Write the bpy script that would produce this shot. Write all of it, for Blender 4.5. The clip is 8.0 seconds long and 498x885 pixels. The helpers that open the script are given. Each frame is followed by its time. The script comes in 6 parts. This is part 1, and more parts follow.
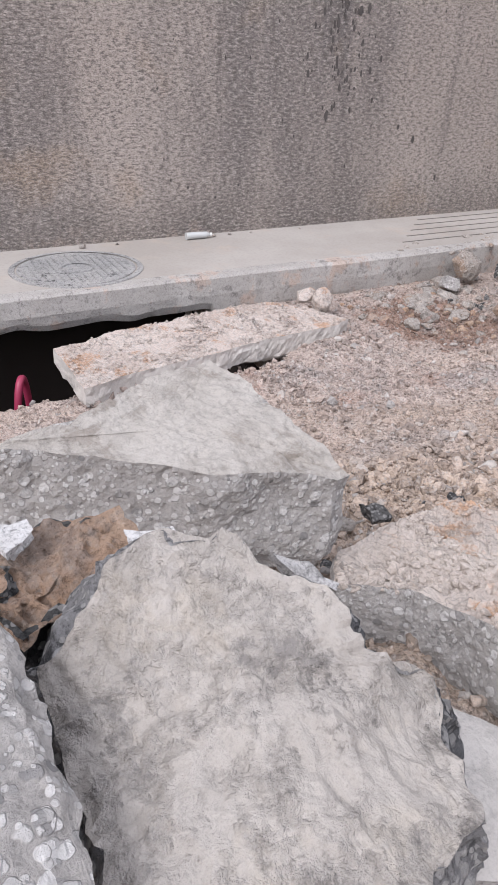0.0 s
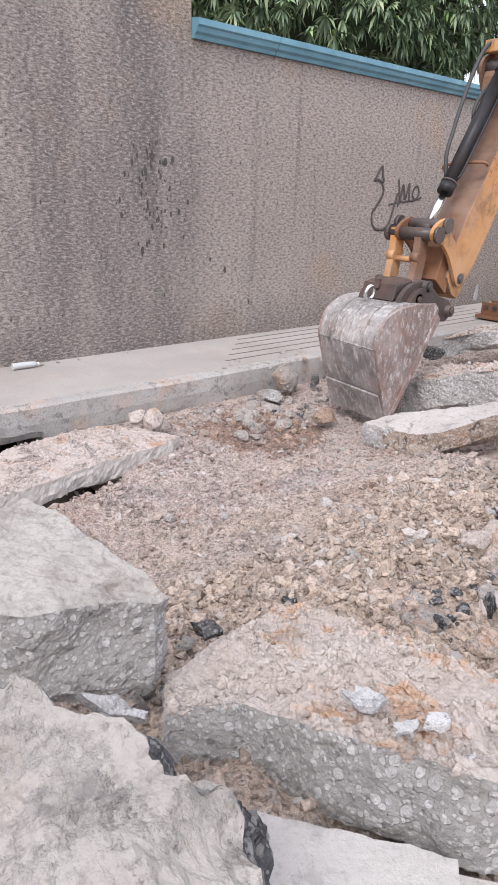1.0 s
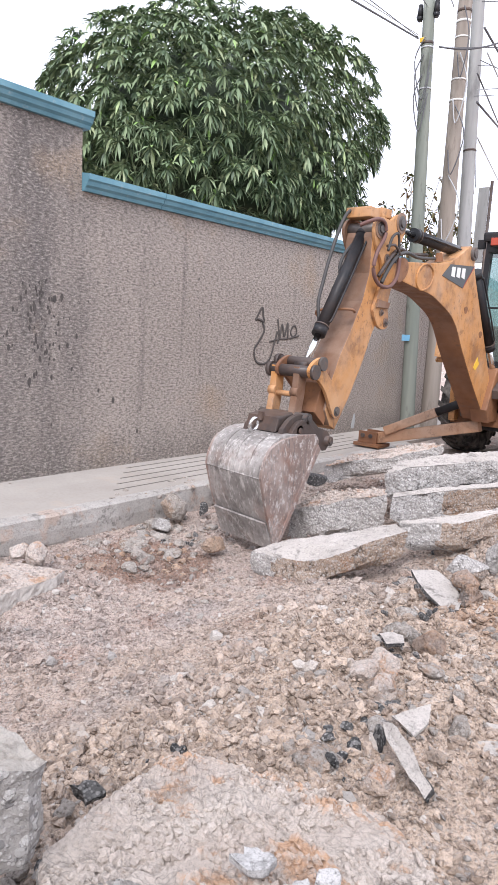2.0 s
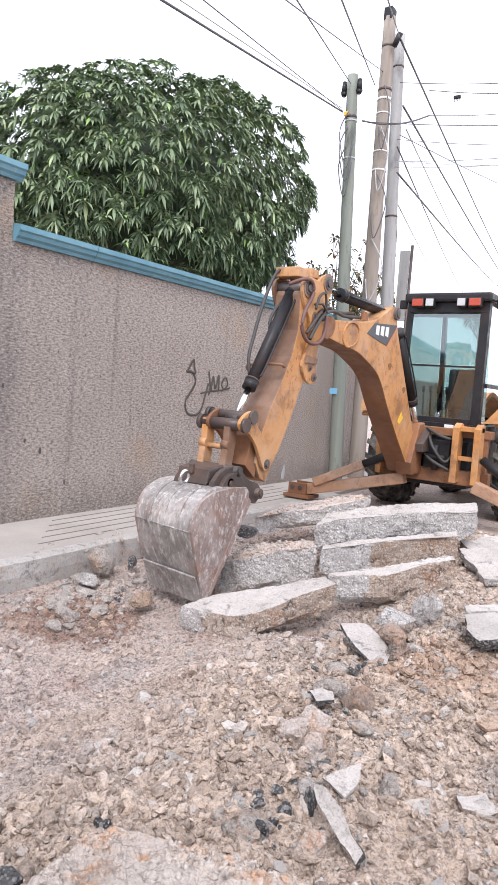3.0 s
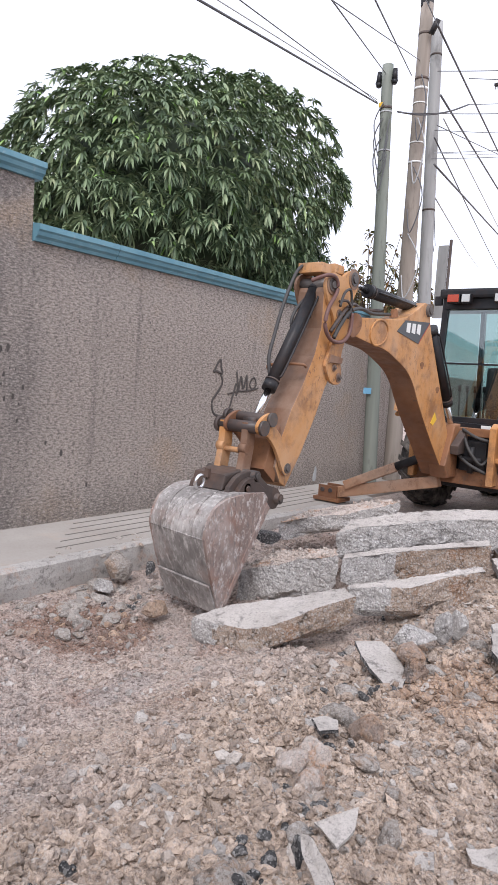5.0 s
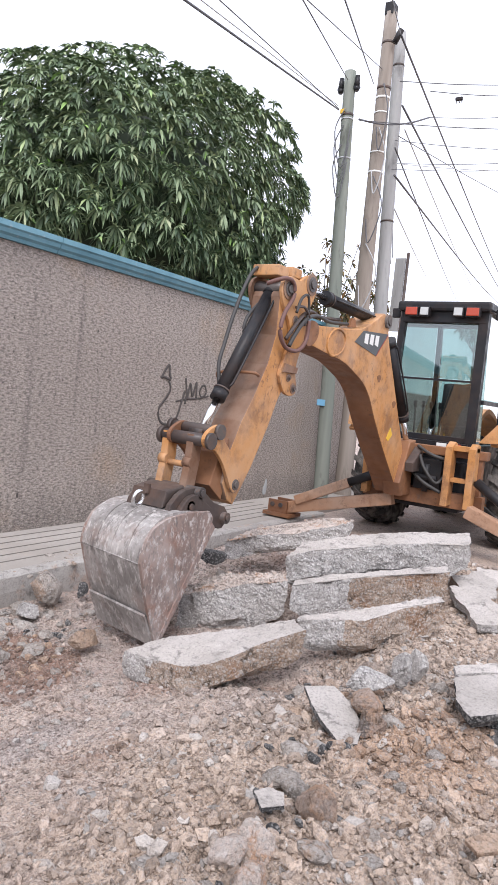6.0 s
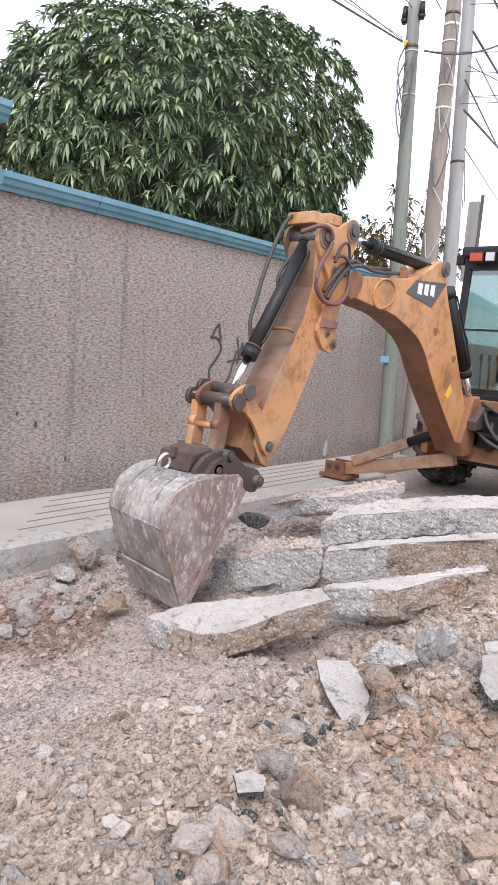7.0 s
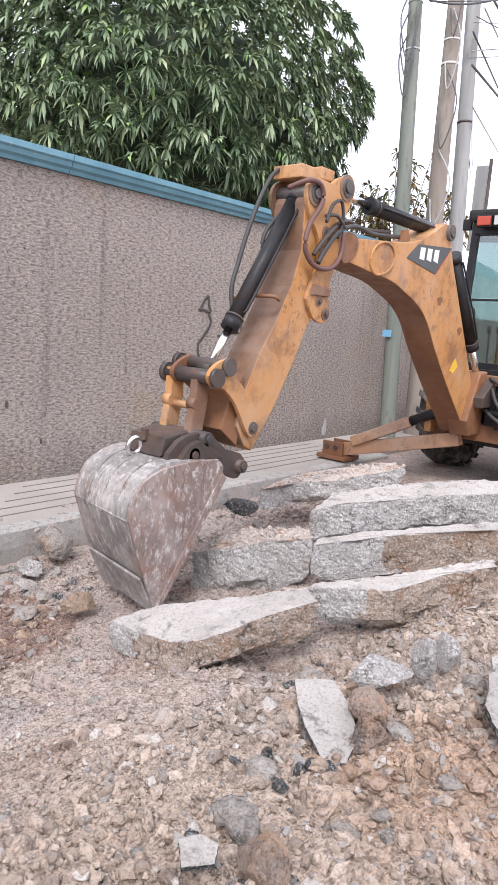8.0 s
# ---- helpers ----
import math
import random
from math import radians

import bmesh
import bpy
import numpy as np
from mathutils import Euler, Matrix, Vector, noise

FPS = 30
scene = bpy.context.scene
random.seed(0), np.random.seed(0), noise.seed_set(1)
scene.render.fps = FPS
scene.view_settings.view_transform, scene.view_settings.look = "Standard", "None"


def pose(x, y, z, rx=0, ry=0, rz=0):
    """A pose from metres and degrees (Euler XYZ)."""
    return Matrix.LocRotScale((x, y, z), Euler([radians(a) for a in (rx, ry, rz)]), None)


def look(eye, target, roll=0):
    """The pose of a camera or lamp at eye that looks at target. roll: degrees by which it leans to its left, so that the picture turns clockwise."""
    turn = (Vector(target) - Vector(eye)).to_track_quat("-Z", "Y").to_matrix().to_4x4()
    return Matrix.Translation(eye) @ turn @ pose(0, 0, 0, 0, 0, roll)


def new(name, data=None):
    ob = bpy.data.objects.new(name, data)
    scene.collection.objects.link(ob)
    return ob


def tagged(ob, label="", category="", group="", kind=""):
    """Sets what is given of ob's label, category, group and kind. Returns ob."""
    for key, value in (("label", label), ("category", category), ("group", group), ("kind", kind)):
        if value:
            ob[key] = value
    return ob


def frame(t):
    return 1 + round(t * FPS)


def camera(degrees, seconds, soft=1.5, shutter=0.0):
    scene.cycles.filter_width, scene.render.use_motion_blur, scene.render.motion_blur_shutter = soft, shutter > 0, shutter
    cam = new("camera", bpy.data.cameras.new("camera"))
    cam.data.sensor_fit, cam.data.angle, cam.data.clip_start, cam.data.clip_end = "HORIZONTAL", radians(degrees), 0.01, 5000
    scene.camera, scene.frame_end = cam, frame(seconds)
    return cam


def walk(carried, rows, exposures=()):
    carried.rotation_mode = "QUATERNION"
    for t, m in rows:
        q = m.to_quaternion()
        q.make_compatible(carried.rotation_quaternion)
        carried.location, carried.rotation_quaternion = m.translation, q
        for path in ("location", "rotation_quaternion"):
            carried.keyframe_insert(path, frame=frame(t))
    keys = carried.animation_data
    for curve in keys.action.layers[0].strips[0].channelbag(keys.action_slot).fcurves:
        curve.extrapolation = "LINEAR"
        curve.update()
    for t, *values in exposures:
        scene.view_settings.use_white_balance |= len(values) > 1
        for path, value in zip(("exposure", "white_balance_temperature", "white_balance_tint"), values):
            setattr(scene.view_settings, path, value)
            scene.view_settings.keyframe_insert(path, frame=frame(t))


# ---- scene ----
cam = camera(40.7, 8.0, soft=1.05)
PATH = [
    (0, (-0.614, 3.333, 1.508), (-2.139, 4.148, 0.504), 2.0),
    (0.5, (-0.568, 3.359, 1.536), (-2.041, 4.389, 0.658), 1.8),
    (1, (-0.531, 3.364, 1.563), (-1.932, 4.615, 0.875), 2.0),
    (1.5, (-0.513, 3.367, 1.59), (-1.841, 4.777, 1.09), 2.2),
    (1.7, (-0.504, 3.361, 1.602), (-1.798, 4.827, 1.185), 2.7),
    (3, (-0.499, 3.347, 1.646), (-1.599, 5.009, 1.483), 4.2),
    (3.5, (-0.483, 3.342, 1.661), (-1.518, 5.05, 1.551), 4.6),
    (4, (-0.477, 3.393, 1.661), (-1.521, 5.093, 1.52), 4.5),
    (4.5, (-0.455, 3.514, 1.654), (-1.624, 5.128, 1.486), 3.8),
    (4.7, (-0.455, 3.547, 1.664), (-1.665, 5.129, 1.486), 4.3),
    (5.8, (-0.654, 3.917, 1.685), (-1.791, 5.556, 1.538), 3.4),
    (6, (-0.696, 3.982, 1.689), (-1.782, 5.655, 1.549), 5.9),
    (6.5, (-0.622, 4.181, 1.691), (-1.757, 5.816, 1.492), 7.9),
    (7, (-0.534, 4.362, 1.703), (-1.8, 5.885, 1.425), 4.4),
    (7.5, (-0.581, 4.549, 1.676), (-1.865, 6.048, 1.349), 3.2),
    (8, (-0.71, 4.814, 1.666), (-1.98, 6.321, 1.323), 4.0),
]
walk(cam, [(t, look(eye, target, roll)) for t, eye, target, roll in PATH], exposures=[(0, 0.26), (0.5, 0.32), (1.5, 0.43), (3.0, 0.52), (3.5, 0.02), (4.0, -0.02), (4.5, 0.0), (6.0, 0.3), (6.5, 0.07), (7.0, 0.42), (8.0, 0.5)])

# ---- sky and light: a bright overcast day ----
world = bpy.data.worlds.new("overcast_sky")
scene.world = world
world.use_nodes = True
wn, wl = world.node_tree.nodes, world.node_tree.links
sky = wn.new("ShaderNodeTexSky")
sky.sky_type, sky.sun_disc = "NISHITA", False
sky.sun_elevation, sky.sun_rotation = radians(48), radians(149)
sky_gain = wn.new("ShaderNodeVectorMath")
sky_gain.operation = "SCALE"
sky_gain.inputs["Scale"].default_value = 0.10
cloud = wn.new("ShaderNodeMix")
cloud.data_type = "RGBA"
cloud.inputs[0].default_value = 0.80
cloud.inputs[7].default_value = (0.97, 0.985, 1.115, 1)
wl.new(sky.outputs[0], sky_gain.inputs[0])
wl.new(sky_gain.outputs[0], cloud.inputs[6])
wl.new(cloud.outputs[2], wn["Background"].inputs["Color"])
wn["Background"].inputs["Strength"].default_value = 1.42
sun_lamp = bpy.data.lights.new("sun", "SUN")
sun_lamp.energy, sun_lamp.angle, sun_lamp.color = 2.2, radians(24), (1.0, 0.965, 0.985)
sun = new("sun", sun_lamp)
sun.matrix_world = look((5.0, -3.0, 14), (-1.5, 8, 0))


# ---- materials ----
class Mat:
    """A node material under construction."""

    def __init__(self, name, rough=0.8, metal=0.0):
        self.m = bpy.data.materials.new(name)
        self.m.use_nodes = True
        self.t = self.m.node_tree
        self.b = self.t.nodes["Principled BSDF"]
        self.b.inputs["Roughness"].default_value = rough
        self.b.inputs["Metallic"].default_value = metal
        self.b.inputs["Specular IOR Level"].default_value = 0.12 if rough > 0.78 else 0.5
        self.co = self.t.nodes.new("ShaderNodeTexCoord").outputs["Object"]

    def n(self, kind, **sockets):
        node = self.t.nodes.new(kind)
        for k, v in sockets.items():
            k = k.replace("_", " ")
            if hasattr(v, "is_linked"):
                self.t.links.new(v, node.inputs[k])
            else:
                node.inputs[k].default_value = v
        return node

    def world_co(self):
        self.co = self.n("ShaderNodeNewGeometry").outputs["Position"]
        return self

    def noise(self, scale, detail=4, rough=0.6, stretch=None):
        co = self.co
        if stretch:
            mp = self.n("ShaderNodeMapping", Vector=co, Scale=stretch)
            co = mp.outputs[0]
        return self.n("ShaderNodeTexNoise", Vector=co, Scale=scale, Detail=detail, Roughness=rough).outputs[0]

    def voronoi(self, scale, feature="F1", out="Distance"):
        v = self.n("ShaderNodeTexVoronoi", Vector=self.co, Scale=scale)
        v.feature = feature
        return v.outputs[out]

    def ramp(self, fac, stops):
        r = self.n("ShaderNodeValToRGB", Fac=fac)
        e = r.color_ramp.elements
        while len(e) < len(stops):
            e.new(0.5)
        for s, (p, c) in zip(e, stops):
            s.position = p
            s.color = (c, c, c, 1) if not hasattr(c, "__len__") else (*c, 1)
        return r.outputs[0]

    def mix(self, fac, a, b, mode="MIX"):
        x = self.t.nodes.new("ShaderNodeMix")
        x.data_type, x.blend_type = "RGBA", mode
        for i, v in ((0, fac), (6, a), (7, b)):
            if hasattr(v, "is_linked"):
                self.t.links.new(v, x.inputs[i])
            else:
                x.inputs[i].default_value = v if i == 0 else (*v, 1)
        return x.outputs[2]

    def math(self, op, a, b=0.0):
        x = self.t.nodes.new("ShaderNodeMath")
        x.operation = op
        for i, v in ((0, a), (1, b)):
            if hasattr(v, "is_linked"):
                self.t.links.new(v, x.inputs[i])
            else:
                x.inputs[i].default_value = v
        return x.outputs[0]

    def random(self, island=True):
        if island:
            return self.n("ShaderNodeNewGeometry").outputs["Random Per Island"]
        return self.n("ShaderNodeObjectInfo").outputs["Random"]

    def color(self, c):
        if hasattr(c, "is_linked"):
            self.t.links.new(c, self.b.inputs["Base Color"])
        else:
            self.b.inputs["Base Color"].default_value = (*c, 1)
        return self

    def bump(self, h, strength=0.5, dist=0.01):
        bp = self.n("ShaderNodeBump", Height=h, Strength=strength, Distance=dist)
        self.t.links.new(bp.outputs[0], self.b.inputs["Normal"])
        return self

    def roughness(self, r):
        self.t.links.new(r, self.b.inputs["Roughness"])
        return self


def concrete_mat(name, base, dusty, pits=0.5, aggregate=0.0, seed=0.0, island=False, stain=None, tar=None, crack=0.0, grit=1.0, patchy=False, strata=None):
    """Broken concrete: mottled paste, dust patches, pits and cracks, and stones of the aggregate where it is fractured.
    grit: how strongly the small pits show; patchy: smooth plaster broken by crumbling patches; strata: the tint of its layers."""
    k = Mat(name, 0.92).world_co()
    big = k.noise(2.3 + seed, 5, 0.62)
    mid = k.noise(13, 7, 0.75)
    fine = k.noise(75, 6, 0.8)
    sand = k.noise(240, 3, 0.8)
    dark = tuple(v * 0.24 for v in base)
    c = k.mix(k.ramp(big, [(0.36, 0.0), (0.62, 1.0)]), base, dusty)
    if strata:
        mp = k.n("ShaderNodeMapping", Vector=k.co, Scale=(5.0, 14.0, 60.0))
        mp.inputs["Rotation"].default_value = (0.5, -0.25, 0.5)
        lay = k.n("ShaderNodeTexNoise", Vector=mp.outputs[0], Scale=1.0, Detail=6.0, Roughness=0.7).outputs[0]
        c = k.mix(k.math("MULTIPLY", k.ramp(lay, [(0.46, 0.0), (0.58, 0.8)]), k.ramp(k.noise(4.0, 4), [(0.44, 0.0), (0.56, 1.0)])), c, strata)
    if stain:
        c = k.mix(k.ramp(k.noise(3.1 + seed, 6, 0.72), [(0.54, 0.0), (0.60, 0.85)]), c, stain)
    if patchy:
        rough_zone = k.ramp(k.noise(5.0 - seed, 8, 0.8), [(0.49, 0.05), (0.55, 0.75)])
    else:
        rough_zone = k.ramp(k.noise(3.7 - seed, 3), [(0.40, 0.15), (0.58, 1.0)])
    if tar:
        c = k.mix(k.math("MULTIPLY", k.ramp(k.noise(9.0 + seed, 8, 0.8), [(0.52, 0.0), (0.58, 0.9)]), rough_zone), c, tar)
    c = k.mix(k.math("MULTIPLY", k.ramp(mid, [(0.39, 0.95 * (grit if not patchy else 1.0)), (0.47, 0.0)]), rough_zone), c, dark)
    if crack:
        wv = k.n("ShaderNodeTexNoise", Vector=k.co, Scale=14.0, Detail=4.0).outputs["Color"]
        mv = k.mix(0.06, k.co, wv)
        for sc in ((34.0,) if patchy else (11.0, 27.0)):
            e = k.n("ShaderNodeTexVoronoi", Vector=mv, Scale=sc)
            e.feature = "DISTANCE_TO_EDGE"
            c = k.mix(k.math("MULTIPLY", k.ramp(e.outputs["Distance"], [(0.0, 0.85), (0.05, 0.0)]), k.math("MULTIPLY", rough_zone, crack)), c, dark)
    c = k.mix(k.ramp(fine, [(0.37, 0.75 * grit), (0.48, 0.0)]), c, dark)
    c = k.mix(k.ramp(fine, [(0.56, 0.0), (0.68, 0.55 * grit)]), c, tuple(min(v * 1.35, .8) for v in dusty))
    c = k.mix(k.ramp(sand, [(0.36, 0.4 * grit), (0.47, 0.0)]), c, dark)
    relief = k.math("ADD", k.math("MULTIPLY", mid, 1.3), k.math("MULTIPLY", fine, 0.5 + pits))
    h = k.math("MULTIPLY", relief, k.math("ADD", k.math("MULTIPLY", rough_zone, 0.42), 0.58)) if patchy else relief
    if aggregate:
        for scale, lo in ((38.0, .30), (62.0, .35), (110.0, .40)):
            cell = k.n("ShaderNodeTexVoronoi", Vector=k.co, Scale=scale, Randomness=1.0)
            wob = k.noise(scale * 1.6, 2)
            d = k.math("ADD", cell.outputs["Distance"], k.math("MULTIPLY", wob, 0.30))
            sep = k.n("ShaderNodeSeparateColor", Color=cell.outputs["Color"])
            pick = k.ramp(sep.outputs[0], [(lo, 0.0), (lo + .04, 1.0)])
            stone = k.math("MULTIPLY", k.ramp(d, [(0.50, 1.0), (0.54, 0.0)]), pick)
            tone = k.ramp(sep.outputs[1], [(0.0, (0.28, 0.27, 0.265)), (0.18, (0.58, 0.555, 0.535)), (1.0, (0.84, 0.815, 0.79))])
            c = k.mix(k.math("MULTIPLY", stone, aggregate), c, tone)
            h = k.math("ADD", h, k.math("MULTIPLY", stone, 0.6 * aggregate))
    r = k.random(island)
    c = k.mix(1.0, c, k.ramp(r, [(0.0, 0.9), (1.0, 1.08)]), "MULTIPLY")
    k.color(c).bump(h, 1.0, 0.014 * (0.35 + 0.65 * grit))
    return k.m


M_TOP = concrete_mat("slab_top_dust", (0.49, 0.45, 0.415), (0.60, 0.555, 0.52), 0.4, grit=0.7)
M_PITTED = concrete_mat("pitted_pale_concrete", (0.45, 0.412, 0.375), (0.49, 0.45, 0.41), 1.0, 0.0, 0.9, crack=0.35, stain=(0.49, 0.44, 0.385), tar=(0.24, 0.225, 0.215), grit=0.32, patchy=True)
M_CHALKY = concrete_mat("chalky_slab_face", (0.56, 0.515, 0.465), (0.66, 0.615, 0.565), 0.7, 0.0, 0.5, crack=0.2, grit=0.35, strata=(0.33, 0.285, 0.245))
M_FRACTURE = concrete_mat("slab_fracture", (0.50, 0.465, 0.44), (0.64, 0.605, 0.58), 0.9, 0.8, 0.7, crack=0.5, grit=0.8)
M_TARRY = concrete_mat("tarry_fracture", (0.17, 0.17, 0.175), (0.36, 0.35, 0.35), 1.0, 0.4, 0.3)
M_BROWN = concrete_mat("slab_fracture_brown", (0.40, 0.29, 0.215), (0.54, 0.43, 0.35), 1.0, 0.4, 0.4, stain=(0.40, 0.25, 0.165))
M_PINK = concrete_mat("slab_earth_crust", (0.64, 0.53, 0.465), (0.74, 0.645, 0.58), 1.0, 0.3, 0.2, crack=0.5, stain=(0.60, 0.37, 0.24), grit=0.7)
M_CRUST = concrete_mat("pink_earth_crust", (0.64, 0.545, 0.48), (0.72, 0.64, 0.575), 1.0, 0.0, 0.2, crack=0.5, stain=(0.66, 0.41, 0.26), grit=0.4)
M_AGGREGATE = concrete_mat("grey_aggregate_fracture", (0.47, 0.44, 0.415), (0.55, 0.52, 0.495), 0.9, 0.85, 0.7, crack=0.1, grit=0.45)
M_CEMENT = concrete_mat("smooth_grey_cement", (0.52, 0.485, 0.45), (0.60, 0.565, 0.53), 0.3, grit=0.3)
M_KERB = concrete_mat("kerb_concrete", (0.41, 0.385, 0.36), (0.50, 0.475, 0.45), 0.3, stain=(0.50, 0.40, 0.34), grit=0.6)
M_ASPHALT = concrete_mat("asphalt_lump", (0.085, 0.085, 0.088), (0.20, 0.195, 0.19), 1.0, 0.35)
M_ORANGE = concrete_mat("clay_lump", (0.54, 0.35, 0.24), (0.62, 0.46, 0.35), 1.0, 0.1, stain=(0.42, 0.33, 0.28), tar=(0.15, 0.14, 0.135))


def pavement_mat():
    k = Mat("pavement_cement", 0.85).world_co()
    big = k.noise(1.1, 5)
    fine = k.noise(45, 5, 0.7)
    c = k.mix(k.ramp(big, [(0.35, 0.0), (0.68, 1.0)]), (0.35, 0.32, 0.29), (0.42, 0.39, 0.36))
    c = k.mix(k.ramp(fine, [(0.34, 0.3), (0.52, 0.0)]), c, (0.26, 0.24, 0.22))
    c = k.mix(k.ramp(k.noise(3.0, 6, 0.7), [(0.56, 0.0), (0.7, 0.45)]), c, (0.44, 0.36, 0.30))
    k.color(c).bump(fine, 0.3, 0.004)
    return k.m


def wall_mat():
    """Rough thrown plaster: flat lying grain, broad runs of dark mould, ochre bloom, a worn damp foot."""
    k = Mat("roughcast_plaster", 0.95).world_co()
    grain = k.noise(1.0, 5, 0.72, (38, 22, 56))
    fleck = k.noise(1.0, 4, 0.75, (105, 70, 140))
    coarse = k.noise(7, 4, 0.6)
    big = k.noise(0.6, 4)
    c = k.mix(k.ramp(big, [(0.35, 0.0), (0.65, 1.0)]), (0.47, 0.405, 0.36), (0.54, 0.47, 0.42))
    runs = k.noise(1.0, 6, 0.65, (1, 1.1, 0.28))
    yy = k.n("ShaderNodeSeparateXYZ", Vector=k.co).outputs[1]
    along = k.math("ADD", k.math("MULTIPLY", k.math("SUBTRACT", yy, 7.3), 0.42), k.math("MULTIPLY", k.noise(0.8, 4, 0.6), 0.9))
    run_f = k.math("MULTIPLY", k.ramp(runs, [(0.42, 0.0), (0.62, 0.65)]), k.ramp(along, [(0.0, 1.0), (1.0, 0.1)]))
    c = k.mix(run_f, c, (0.16, 0.15, 0.15))
    # the mould run below the step of the coping
    off = k.math("ABSOLUTE", k.math("SUBTRACT", k.math("ADD", yy, k.math("MULTIPLY", k.noise(1.6, 4, 0.7), 0.8)), 7.35))
    patchy = k.ramp(k.noise(1.0, 5, 0.7, (1, 2.2, 0.5)), [(0.40, 0.2), (0.62, 0.75)])
    c = k.mix(k.math("MULTIPLY", k.ramp(off, [(0.15, 1.0), (0.62, 0.0)]), patchy), c, (0.15, 0.14, 0.14))
    thin = k.noise(1.0, 3, 0.6, (1, 8.0, 0.30))
    c = k.mix(k.ramp(thin, [(0.60, 0.0), (0.72, 0.35)]), c, (0.12, 0.11, 0.105))
    c = k.mix(k.ramp(k.noise(0.85, 4), [(0.58, 0.0), (0.72, 0.55)]), c, (0.52, 0.37, 0.24))
    z = k.n("ShaderNodeSeparateXYZ", Vector=k.co).outputs[2]
    damp = k.math("ADD", z, k.math("MULTIPLY", k.noise(2.2, 5, 0.7), 0.9))
    c = k.mix(k.ramp(k.math("MULTIPLY", damp, 0.5), [(0.32, 0.6), (0.50, 0.0)]), c, (0.19, 0.17, 0.155))
    c = k.mix(k.math("MULTIPLY", k.ramp(k.math("MULTIPLY", damp, 0.5), [(0.26, 0.9), (0.34, 0.0)]), k.ramp(k.noise(4.5, 5, 0.7), [(0.50, 0.0), (0.56, 0.8)])), c, (0.50, 0.40, 0.34))
    # relief shading put into the colour: grain hollows darkened, crests paled
    c = k.mix(k.ramp(grain, [(0.40, 0.75), (0.50, 0.0)]), c, (0.14, 0.125, 0.115))
    c = k.mix(k.ramp(grain, [(0.52, 0.0), (0.64, 0.7)]), c, (0.68, 0.60, 0.555))
    c = k.mix(k.ramp(fleck, [(0.37, 0.75), (0.48, 0.0)]), c, (0.11, 0.10, 0.095))
    c = k.mix(k.ramp(fleck, [(0.55, 0.0), (0.68, 0.5)]), c, (0.70, 0.63, 0.59))
    h = k.math("ADD", k.math("MULTIPLY", grain, 1.0), k.math("ADD", k.math("MULTIPLY", coarse, 0.4), k.math("MULTIPLY", fleck, 0.4)))
    k.color(c).bump(h, 1.0, 0.03)
    return k.m


def coping_mat():
    k = Mat("blue_coping_paint", 0.55)
    c = k.mix(k.ramp(k.noise(3, 5), [(0.35, 0.0), (0.7, 1.0)]), (0.10, 0.235, 0.30), (0.16, 0.32, 0.39))
    c = k.mix(k.ramp(k.noise(14, 5, 0.7), [(0.60, 0.0), (0.72, 0.6)]), c, (0.40, 0.42, 0.42))
    k.color(c).bump(k.noise(40), 0.2, 0.004)
    return k.m


